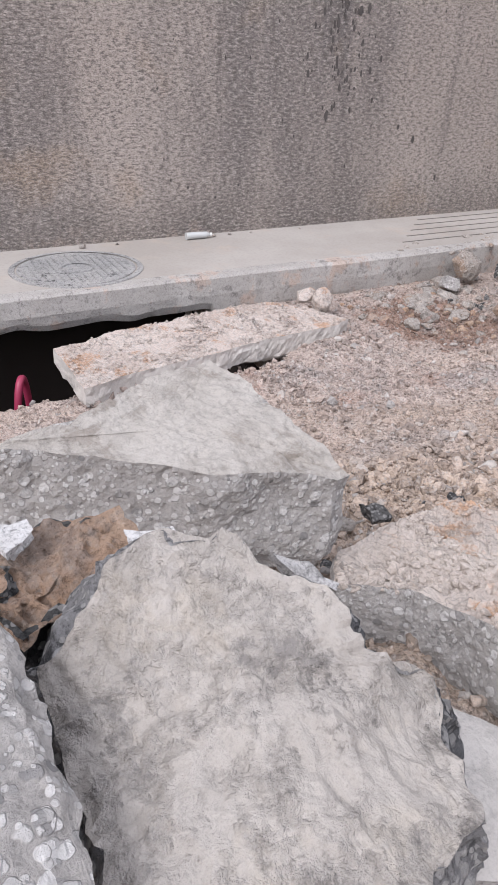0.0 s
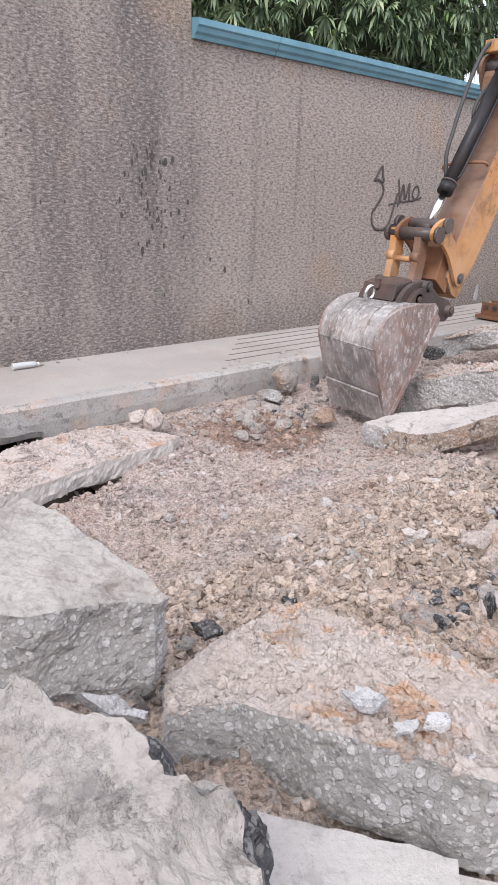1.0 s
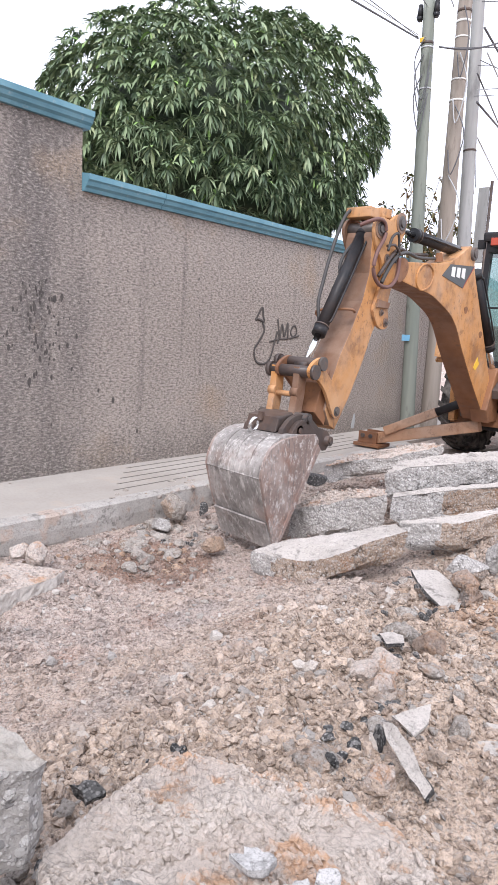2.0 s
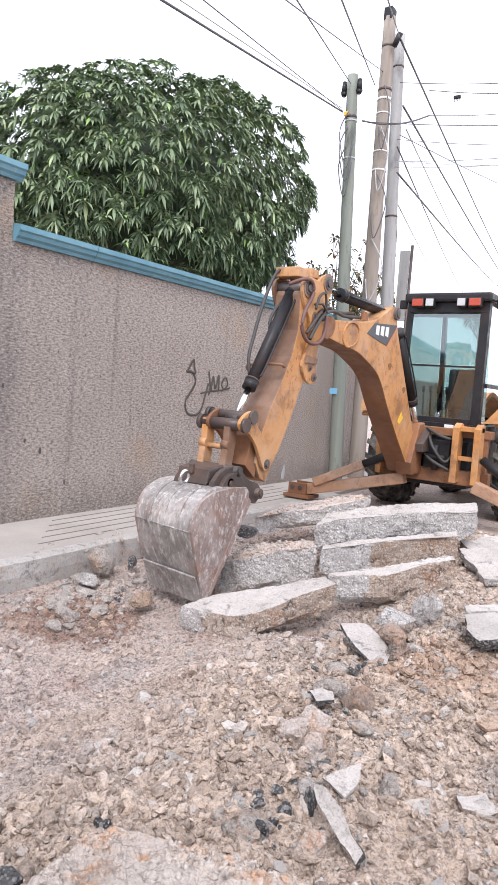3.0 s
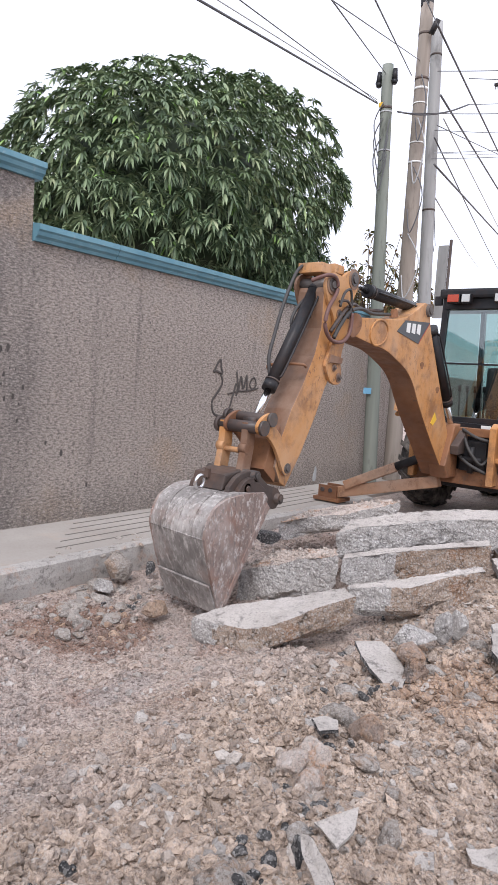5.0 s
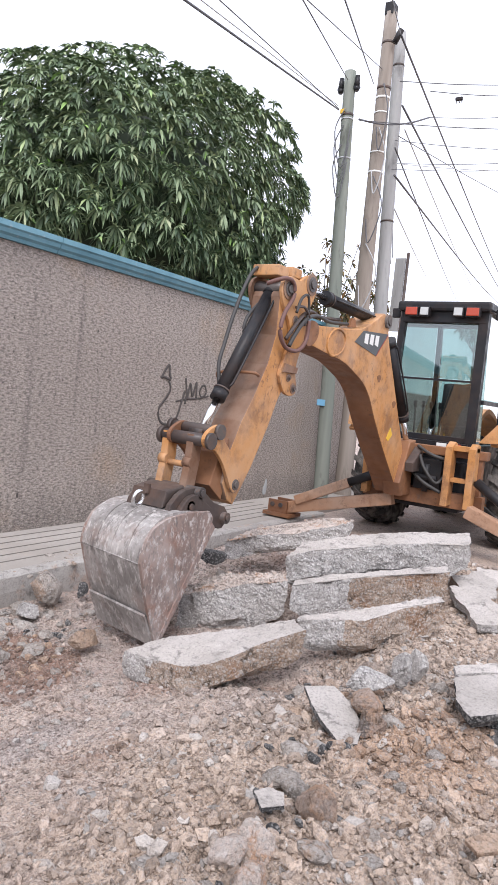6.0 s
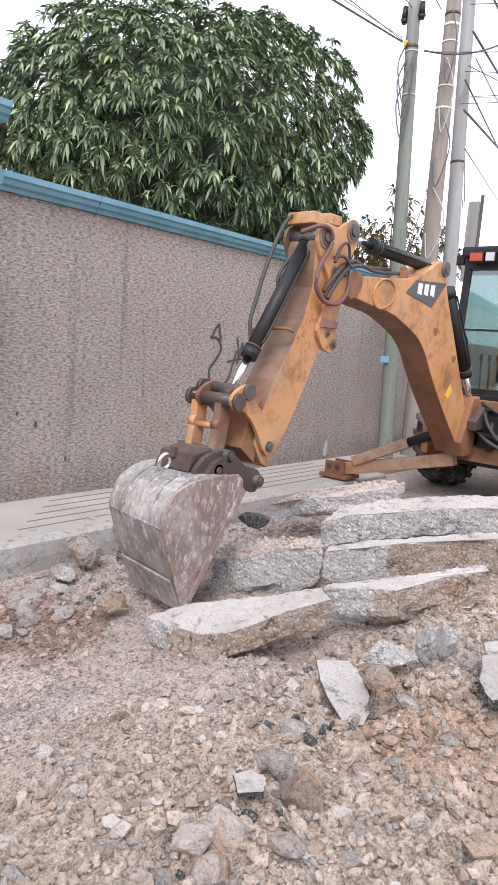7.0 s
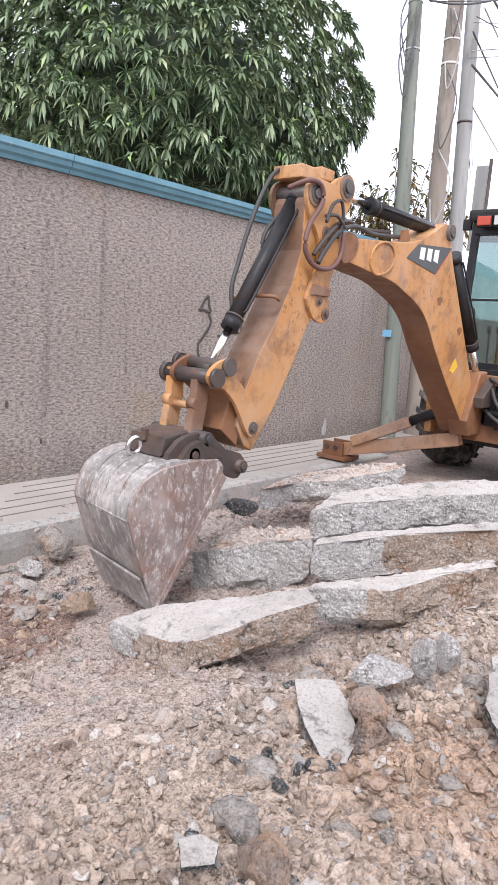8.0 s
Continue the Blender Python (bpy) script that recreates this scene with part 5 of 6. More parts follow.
def stabiliser(sx, tip, label):
    """One outrigger: a long arm from the frame to its foot, its cylinder with a yellow sleeve, and the foot plate."""
    root = V(-3.62 if sx < 0 else -2.62, 11.68, .62)
    tip = V(tip)
    d = tip - root
    q = d.to_track_quat("X", "Z").to_matrix()
    bm = bmesh.new()
    add_box(bm, (-.06, -.07, -.075), (d.length * .97, .07, .075), .015)
    bm.transform(Matrix.Translation(root) @ q.to_4x4())
    arm = hp("stabiliser_arm", bm, M_FADED, label)
    r2 = root + V(.02 * sx, -.03, .36)
    t2 = tip + V(-.22 * sx, -.03, .14)
    m = r2.lerp(t2, .45)
    cyl = hp("stabiliser_cylinder", rod(r2, m, .055, n=18), M_BLACK, "black stabiliser cylinder")
    d2 = t2 - m
    q2 = d2.to_track_quat("X", "Z").to_matrix()
    bm = bmesh.new()
    add_box(bm, (-.05, -.07, -.06), (d2.length, .07, .06), .015)
    bm.transform(Matrix.Translation(m) @ q2.to_4x4())
    hp("cylinder_guard", bm, M_FADED, "faded orange cylinder guard", cyl)
    fp = bmesh.new()
    add_box(fp, tuple(tip + V(-.20, -.16, -.10)), tuple(tip + V(.20, .16, -.05)), .008)
    add_box(fp, tuple(tip + V(-.14, -.13, -.05)), tuple(tip + V(.14, -.10, .11)), .004)
    add_box(fp, tuple(tip + V(-.14, .10, -.05)), tuple(tip + V(.14, .13, .11)), .004)
    foot_plate = hp("foot_plate", fp, M_RUSTY, "rusty foot plate", arm)
    for s in (-.07, .05):
        hp("pin", rod(tip + V(s, -.15, .05), tip + V(s, .15, .05), .028), M_PIN, "", arm)


stabiliser(-1, (-5.02, 11.60, .27), "faded orange stabiliser arm reaching onto the pavement")
stabiliser(1, (-1.40, 11.55, .22), "faded orange stabiliser arm on the rubble")

# cab: posts, roof, glass
CY0, CY1, CL, CR = 12.10, 13.55, -3.88, -2.80
cab = hp("cab", box((CL + .02, CY0 + .06, 1.12), (CR - .02, CY1 + .25, 1.36), .02), M_BLACK, "black glazed cab")
roof = bmesh.new()
add_box(roof, (CL - .03, CY0 - .10, 2.93), (CR + .03, CY1 + .12, 3.05), .035)
hp("roof", roof, M_BLACK, "black cab roof", cab)
for x, y, xb, yb, w in ((CL + .03, CY0 + .03, CL + .0, CY0 - .02, .035), (CR - .06, CY0 + .03, CR - .05, CY0 + .0, .055), (CR - .02, CY1 - .40, CR + .06, CY1 - .42, .03), (CL + .03, CY1, CL + .03, CY1 + .2, .035), (CR - .03, CY1, CR + .02, CY1 + .2, .035)):
    bm = bmesh.new()
    lo = [bm.verts.new((xb + a * w, yb + b * w, 1.34)) for a, b in ((-1, -1), (1, -1), (1, 1), (-1, 1))]
    hi = [bm.verts.new((x + a * w, y + b * w, 2.95)) for a, b in ((-1, -1), (1, -1), (1, 1), (-1, 1))]
    for i in range(4):
        bm.faces.new((lo[i], lo[(i + 1) % 4], hi[(i + 1) % 4], hi[i]))
    hp("post", bm, M_BLACK, "", cab)
# opaque panel added so that the lower cab looks dark through the glass
hp("added_side_panel", box((CL - .03, CY0 + .09, 1.34), (CL + .005, CY1 + .1, 1.98), .006), M_BLACK, "", cab)
hp("rear_rail", box((CL, CY0 - .02, 1.34), (CR, CY0 + .05, 1.44), .008), M_BLACK, "", cab)
hp("rear_header", box((CL + .03, CY0 - .03, 2.80), (CR - .02, CY0 + .05, 2.935), .008), M_BLACK, "", cab)
hp("rear_crossbar", box((CL + .03, CY0 - .005, 2.10), (CR - .06, CY0 + .02, 2.125)), M_BLACK, "", cab)
hp("side_rail", box((CR - .03, CY0 + .06, 1.86), (CR + .035, CY1 - .44, 1.91)), M_BLACK, "", cab)


def pane(name, corners):
    bm = bmesh.new()
    a = [bm.verts.new(c) for c in corners]
    n = (V(corners[1]) - V(corners[0])).cross(V(corners[2]) - V(corners[0])).normalized() * .005
    b = [bm.verts.new(V(c) + n) for c in corners]
    bm.faces.new(a)
    bm.faces.new(b[::-1])
    for i in range(4):
        bm.faces.new((a[(i + 1) % 4], a[i], b[i], b[(i + 1) % 4]))
    ob = hp(name, bm, M_GLASS, "tinted cab glass", cab)
    ob.visible_shadow = False


pane("rear_window", ((CL + .05, CY0, 2.13), (CR - .10, CY0, 2.13), (CR - .10, CY0 + .03, 2.80), (CL + .06, CY0 + .03, 2.80)))
pane("rear_window", ((CL + .04, CY0 - .01, 1.44), (CR - .10, CY0 - .01, 1.44), (CR - .10, CY0, 2.10), (CL + .05, CY0, 2.10)))
pane("side_window", ((CR + .02, CY0 + .09, 1.92), (CR + .02, CY1 - .44, 1.92), (CR - .03, CY1 - .42, 2.92), (CR - .03, CY0 + .09, 2.92)))
pane("side_window", ((CR + .04, CY0 + .09, 1.38), (CR + .04, CY1 - .44, 1.38), (CR + .02, CY1 - .44, 1.86), (CR + .02, CY0 + .09, 1.86)))
pane("side_window", ((CR + .02, CY1 - .36, 1.38), (CR + .02, CY1 + .15, 1.38), (CR - .03, CY1 - .02, 2.92), (CR - .03, CY1 - .38, 2.92)))
pane("side_window", ((CL + .02, CY0 + .09, 1.38), (CL + .02, CY1 + .15, 1.38), (CL + .03, CY1 - .02, 2.92), (CL + .03, CY0 + .09, 2.92)))
pane("front_window", ((CL + .08, CY1 + .18, 1.38), (CR - .06, CY1 + .18, 1.38), (CR - .08, CY1, 2.92), (CL + .08, CY1, 2.92)))
seat = bmesh.new()
add_box(seat, (-3.40, 12.65, 1.42), (-3.06, 13.05, 1.56), .04)
add_box(seat, (-3.40, 12.55, 1.54), (-3.02, 12.67, 2.10), .05)
hp("operator_seat", seat, M_SEAT, "black vinyl operator's seat", cab)
lv = bmesh.new()
for x in (-3.62, -3.52, -3.42, -3.30):
    add_rod(lv, (x, 12.30, 1.36), (x + .01, 12.22, 1.78), .012, n=8)
    add_rod(lv, (x + .01, 12.22, 1.76), (x + .01, 12.21, 1.84), .022, n=10)
hp("control_levers", lv, M_BLACK, "", cab)
sw = bmesh.new()
add_tube(sw, [(-3.28 + .19 * math.cos(a), 13.25 + .06 * math.sin(a), 1.95 + .18 * math.sin(a)) for a in np.linspace(0, 2 * math.pi, 13)], .015, 8)
add_rod(sw, (-3.28, 13.25, 1.95), (-3.28, 13.5, 1.5), .03, n=10)
hp("steering_wheel", sw, M_BLACK, "", cab)
for x, mat, w, label in ((-3.70, M_RED_LENS, .072, "red tail lamp"), (-2.96, M_RED_LENS, .072, "red tail lamp"), (-3.54, M_CLEAR_LENS, .05, "clear work lamp"), (-3.13, M_CLEAR_LENS, .05, "clear work lamp")):
    lamp_body = hp("lamp_housing", box((x - w - .012, CY0 - .17, 2.855), (x + w + .012, CY0 - .085, 2.975), .012), M_BLACK, "", cab)
    hp("lens", box((x - w, CY0 - .182, 2.868), (x + w, CY0 - .16, 2.962), .008), mat, label, lamp_body)
for x in (CL - .10, CR + .10):
    mb = bmesh.new()
    add_box(mb, (x - .05, CY0 + .05, 2.86), (x + .05, CY0 + .10, 2.98), .012)
    add_rod(mb, (x, CY0 + .07, 2.95), (x * .5 - 3.34 * .5, CY0 + .1, 2.99), .012, n=8)
    hp("mirror", mb, M_BLACK, "", cab)
ml = bmesh.new()
add_tube(ml, [(CR + .0, CY1 + .0, 2.95), (CR + .12, CY1 + .1, 2.85), (CR + .14, CY1 + .1, 2.6)], .014, 8)
add_box(ml, (CR + .08, CY1 + .08, 2.42), (CR + .20, CY1 + .12, 2.72), .02)
hp("mirror", ml, M_BLACK, "", cab)
hp("antenna", rod((-3.35, CY1, 3.04), (-3.36, CY1, 3.26), .006, n=6), M_BLACK, "", cab)
hp("tail_lamp_bar", box((-3.62, CY0 - .08, 1.30), (-2.86, CY0 - .03, 1.37), .006), M_BLACK, "", cab)
hp("tail_lamp", box((-3.06, CY0 - .10, 1.31), (-2.93, CY0 - .078, 1.36), .004), M_RED_LENS, "red tail lamp", cab)
hp("tail_plate", box((-3.22, CY0 - .095, 1.31), (-3.10, CY0 - .078, 1.355), .003), M_WHITE, "", cab)

# fenders, bonnet and wheels
for sx in (1, -1):
    cx = -3.3 + sx * .94
    fb = plate(smooth_line([(12.20, 1.40), (12.45, 1.58), (12.75, 1.76), (13.10, 1.84), (13.50, 1.72), (13.72, 1.45)], 4) + smooth_line([(13.66, 1.45), (13.46, 1.66), (13.08, 1.77), (12.78, 1.70), (12.48, 1.53), (12.24, 1.37)], 4), min(cx - .28 * sx, cx + .24 * sx), max(cx - .28 * sx, cx + .24 * sx), .01)
    fender = hp("fender", fb, M_YELLOW, "yellow rear fender")
    skirt = bmesh.new()
    outline = [(cx - .41 * sx, 1.40), (cx - .06 * sx, 1.84), (cx + .12 * sx, 1.92), (cx + .24 * sx, 1.89), (cx + .24 * sx, 1.45)]
    near = [skirt.verts.new((x, 12.16 + .12 * (z - 1.4), z)) for x, z in outline]
    far = [skirt.verts.new((x, 12.20 + .5 * (z - 1.4), z)) for x, z in outline]
    skirt.faces.new(near)
    skirt.faces.new(far[::-1])
    for i in range(5):
        skirt.faces.new((near[(i + 1) % 5], near[i], far[i], far[(i + 1) % 5]))
    bmesh.ops.recalc_face_normals(skirt, faces=skirt.faces)
    hp("fender_skirt", skirt, M_YELLOW, "", fender)
hp("bonnet", box((-3.72, 13.85, 1.0), (-2.88, 15.7, 1.36), .06), M_YELLOW, "yellow engine bonnet")


def wheel(at, radius, width, lugs, label):
    """A tractor tyre with slanted lugs on its tread, and a yellow rim."""
    x, y, z = at
    prof = [(-.5, .62), (-.52, .80), (-.46, .93), (-.3, .975), (0, .985), (.3, .975), (.46, .93), (.52, .80), (.5, .62)]
    n = 40
    bm = bmesh.new()
    rings = [[bm.verts.new((x + u * width, y + math.cos(a) * r * radius, z + math.sin(a) * r * radius)) for u, r in prof] for a in (2 * math.pi * i / n for i in range(n))]
    for i in range(n):
        for k in range(len(prof) - 1):
            f = bm.faces.new((rings[i][k], rings[i][k + 1], rings[(i + 1) % n][k + 1], rings[(i + 1) % n][k]))
            f.smooth = True
    tyre = hp("tyre", bm, M_TYRE, label)
    for i in range(lugs):
        for s in (-1, 1):
            lug = bmesh.new()
            a0 = 2 * math.pi * (i + (.5 if s > 0 else 0)) / lugs
            rows = []
            for u, da in ((0.02, .20), (.28, .06), (.52, -.02)):
                for rr in (.93, 1.04 if u < .5 else .97):
                    for w in (-.055, .055):
                        a = a0 + da + w
                        rows.append(lug.verts.new((x + s * u * width, y + math.cos(a) * rr * radius, z + math.sin(a) * rr * radius)))
            for j in (0, 4):
                q = rows[j:j + 8]
                for idx in ((2, 3, 7, 6), (0, 2, 6, 4), (1, 5, 7, 3)):
                    lug.faces.new([q[t] for t in idx])
            lug.faces.new([rows[t] for t in (8, 9, 11, 10)])
            lug.faces.new([rows[t] for t in (0, 1, 3, 2)])
            bmesh.ops.recalc_face_normals(lug, faces=lug.faces)
            hp("lug", lug, M_TYRE, "", tyre)
    rb = bmesh.new()
    add_rod(rb, (x - width * .30, y, z), (x + width * .30, y, z), radius * .63, n=28)
    add_rod(rb, (x - width * .42, y, z), (x + width * .42, y, z), radius * .22, n=18)
    hp("rim", rb, M_YELLOW, "worn yellow rim", tyre)


for x in (-4.18, -2.42):
    wheel((x, 12.95, .80), .68, .44, 20, "large dusty rear tyre with lugs")
for x in (-3.95, -2.65):
    wheel((x, 15.05, .55), .44, .30, 16, "small dusty front tyre with lugs")
lb = bmesh.new()
add_plate(lb, [(16.2, .15), (16.3, .9), (16.9, 1.0), (17.2, .2)], -4.4, -2.2, .02)
hp("loader_bucket", lb, M_YELLOW, "yellow front loader bucket")
for x in (-3.85, -2.75):
    la = bmesh.new()
    add_plate(la, [(13.9, 1.4), (14.9, 1.5), (16.4, .8), (16.4, .6), (14.9, 1.3), (13.9, 1.2)], x - .06, x + .06, .01)
    hp("loader_arm", la, M_YELLOW)


# ---- utility poles with their fittings and cables ----
def pole(label, foot_at, tip, r0, r1, mat, bands):
    ob = thing("utility_pole", label, "pole", "utility poles", foot_at)
    d = V(tip) - V(foot_at)
    bm = bmesh.new()
    add_tube(bm, [-d * 0.05, d * 0.3, d * 0.65, d], r0, 20, r1)
    shaft = part("shaft", bm, mat, ob)
    for f, m, w in bands:
        p = d * f
        u = d.normalized()
        rr = r0 + (r1 - r0) * f + .006
        part("band", rod(p - u * w, p + u * w, rr, n=20), m, ob)
    return ob


green = pole("weathered green wooden utility pole beside the wall", (-5.63, 13.9, 0.12), (-5.93, 13.9, 7.0), 0.125, 0.09, M_POLE_GREEN, ((.90, M_DARK_STEEL, .02), (.89, M_WIRE_PALE, .012), (.80, M_WIRE_PALE, .012)))
brown = pole("tall brown weathered utility pole leaning slightly", (-5.56, 14.6, 0.1), (-5.66, 14.6, 8.2), 0.155, 0.105, M_POLE_BROWN, ((.94, M_DARK_STEEL, .02), (.85, M_DARK_STEEL, .02), (.83, M_WHITE, .02), (.80, M_WHITE, .012), (.72, M_WHITE, .012), (.68, M_WHITE, .015)))
grey = pole("tall grey concrete utility pole", (-5.36, 15.2, 0.1), (-5.72, 15.2, 8.2), 0.135, 0.095, M_POLE_GREY, ((.93, M_DARK_STEEL, .015), (.6, M_DARK_STEEL, .015)))
part("clamp", box((-.36, -.10, 6.20), (-.27, .0, 6.27), .01), M_STICKER, green, "yellow cable clamp")
for dx in (-.42, -.14):
    bm = rod((dx - .02, 0, 6.62), (dx - .02, 0, 6.80), .05, .035, 12)
    add_rod(bm, (dx - .02, 0, 6.56), (dx - .02, 0, 6.62), .035, .06, 12)
    part("insulator", bm, M_BLACK, green, "black insulator")
part("name_tag", box((-.17, -.156, 1.52), (-.03, -.145, 1.62)), M_TAG, green, "blue and white tag")
for k, (dz, amp) in enumerate(((6.0, .16), (5.7, .12), (6.25, .2))):
    part("cable_loop", tube([(-.26, -.12, dz), (-.30 - amp * .4, -.16, dz - .35), (-.2, -.18, dz - .75 - amp), (-.12, -.14, dz - .3)], .010, 6), M_WIRE, green)
for k, z in enumerate((6.9, 6.2, 5.4, 4.3)):
    part("cable_loop", tube([(-.02, -.16, z), (.12 + .04 * k, -.2, z - .5), (.04, -.21, z - 1.1), (-.06, -.18, z - .7)], .010, 6), M_WIRE_PALE if k % 2 else M_WIRE, brown)
bm = bmesh.new()
add_box(bm, (-.18, -.1, 8.05), (-.03, .1, 8.25), .01)
part("cap", bm, M_BLACK, brown)
part("insulator", rod((.06, -.1, 7.55), (.16, -.1, 7.75), .05, n=10), M_BLACK, brown)

WIRES = [
    ((-6.07, 13.90, 6.43), (-2.20, -5.30, 1.91), M_WIRE, 0.022, 0),
    ((-6.07, 13.90, 6.45), (-0.66, -5.30, 1.51), M_WIRE, 0.01, 0),
    ((-6.08, 13.90, 6.49), (-1.52, -5.30, 1.64), M_WIRE_PALE, 0.01, 0),
    ((-5.96, 13.90, 6.88), (2.07, -5.30, -0.03), M_WIRE, 0.012, 0),
    ((-5.67, 14.50, 7.27), (0.75, -6.50, -0.65), M_WIRE, 0.01, 0),
    ((-5.79, 14.50, 7.05), (2.97, -6.50, -0.67), M_WIRE, 0.013, 0),
    ((-5.40, 14.50, 7.76), (3.25, -6.50, -2.34), M_WIRE, 0.012, 0),
    ((-5.40, 14.50, 7.76), (-16.38, 75.55, 12.40), M_WIRE, 0.03, 0.3),
    ((-5.33, 14.50, 7.02), (-1.84, 16.30, 7.32), M_WIRE, 0.012, 0.1),
    ((-5.18, 15.50, 7.26), (-1.92, 15.50, 6.80), M_WIRE, 0.012, 0.1),
    ((-5.69, 13.90, 6.23), (-5.14, 15.50, 6.81), M_WIRE, 0.024, 0.1),
    ((-5.14, 15.50, 6.81), (-1.91, 15.50, 6.62), M_WIRE, 0.01, 0.1),
    ((-5.68, 13.90, 6.21), (-1.43, 16.78, 6.68), M_WIRE, 0.012, 0.1),
    ((-5.29, 14.50, 6.07), (-1.69, 16.30, 6.20), M_WIRE, 0.009, 0.1),
    ((-5.26, 14.50, 5.70), (-1.69, 16.30, 6.19), M_WIRE, 0.009, 0.1),
    ((-5.30, 14.50, 5.61), (-1.63, 16.30, 6.04), M_WIRE, 0.009, 0.1),
    ((-5.26, 14.50, 5.70), (-1.66, 16.30, 5.90), M_WIRE_PALE, 0.009, 0.1),
    ((-5.25, 14.50, 6.14), (-5.03, 28.75, 8.52), M_WIRE, 0.012, 0.1),
    ((-5.24, 14.50, 5.51), (-16.17, 70.00, 11.98), M_WIRE, 0.03, 0.3),
    ((-5.24, 14.50, 6.62), (-15.04, 70.00, 11.18), M_WIRE, 0.03, 0.3),
    ((-5.28, 14.50, 5.95), (-20.53, 70.00, 11.98), M_WIRE, 0.022, 0.2),
    ((-5.15, 14.50, 6.23), (-18.94, 70.00, 12.81), M_WIRE_PALE, 0.02, 0.2),
    ((-5.17, 14.50, 4.96), (-23.64, 70.00, 14.27), M_WIRE_PALE, 0.02, 0.2),
    ((-5.74, 15.40, 5.83), (-5.75, 16.00, 4.41), M_WIRE, 0.012, 0.1),
    ((-5.62, 15.40, 5.76), (-5.73, 16.00, 4.52), M_WIRE, 0.012, 0.1),
]
for a, b, mat, r, sag in WIRES:
    a, b = V(a), V(b)
    mid = a.lerp(b, .5) - V(0, 0, sag)
    ob = part("overhead_cable", tube([a, a.lerp(b, .25) - V(0, 0, sag * .75), mid, a.lerp(b, .75) - V(0, 0, sag * .75), b], r * .6, 5), mat)
    tagged(ob, "overhead cable strung between utility poles", "cable", "overhead cables")
bm = bmesh.new()
add_box(bm, (-.10, -.05, -.04), (.10, .05, .04), .01)
for i in range(4):
    add_rod(bm, (-.07 + i * .045, 0, -.04), (-.07 + i * .045, 0, -.12), .01, n=6)
w = part("splice_box", bm, M_BLACK)
w.location = (-4.65, 15.5, 7.05)
w.scale = (.6, .6, .6)
tagged(w, "small black splice box hung on a cable", "cable fitting")

# a tilted panel and a thin post behind the poles
panel = thing("street_sign", "pale panel on a thin post behind the poles", "sign", at=(-5.72, 16.4, 0.0))
part("panel", box((-.10, -.02, 3.2), (.10, .02, 4.6), .005), M_POLE_GREY, panel)
part("post", rod((.14, 0, 0), (.14, 0, 4.7), .03, n=10), M_DARK_STEEL, panel)


# ---- trees ----
def leaf_cloud(name, spots, mat, parent, length, width, per, droop, seed, label=""):
    """Whorls of long drooping leaves, one whorl at each spot (place, outward way)."""
    rng = np.random.default_rng(seed)
    verts, faces = [], []
    prof = ((0.0, 0.0), (0.28, .75), (0.62, 1.0), (1.0, 0.0))
    for p, out in spots:
        p, out = np.array(p), np.array(out)
        tilt = rng.normal(0, .25, 3)
        ax = out + tilt
        ax /= np.linalg.norm(ax)
        a = np.cross(ax, (0.3, 0.5, 0.8))
        a /= np.linalg.norm(a)
        b = np.cross(ax, a)
        n = int(per * rng.uniform(.7, 1.3))
        for i in range(n):
            t = 2 * math.pi * (i + rng.uniform(-.3, .3)) / n
            d = (a * math.cos(t) + b * math.sin(t)) * rng.uniform(.6, 1.0) + ax * rng.uniform(.1, .7)
            d /= np.linalg.norm(d)
            ln, wd = length * rng.uniform(.7, 1.2), width * rng.uniform(.8, 1.2)
            side = np.cross(d, (0, 0, 1.0)) + rng.normal(0, .25, 3)
            side /= np.linalg.norm(side) + 1e-6
            base = len(verts)
            dr = droop * rng.uniform(.6, 1.3)
            for f, w in prof:
                c = p + d * ln * f - np.array((0, 0, dr * ln * f * f))
                if w == 0:
                    verts.append(c)
                else:
                    lift = np.array((0, 0, .18 * wd))
                    verts += [c - side * wd * w * .5 + lift, c, c + side * wd * w * .5 + lift]
            faces += [(base, base + 1, base + 2), (base, base + 2, base + 3), (base + 1, base + 4, base + 5, base + 2), (base + 2, base + 5, base + 6, base + 3), (base + 4, base + 7, base + 5), (base + 5, base + 7, base + 6)]
    me = bpy.data.meshes.new(name)
    me.from_pydata([tuple(v) for v in verts], [], faces)
    me.materials.append(mat)
    ob = new(name, me)
    ob.parent = parent
    return tagged(ob, label)


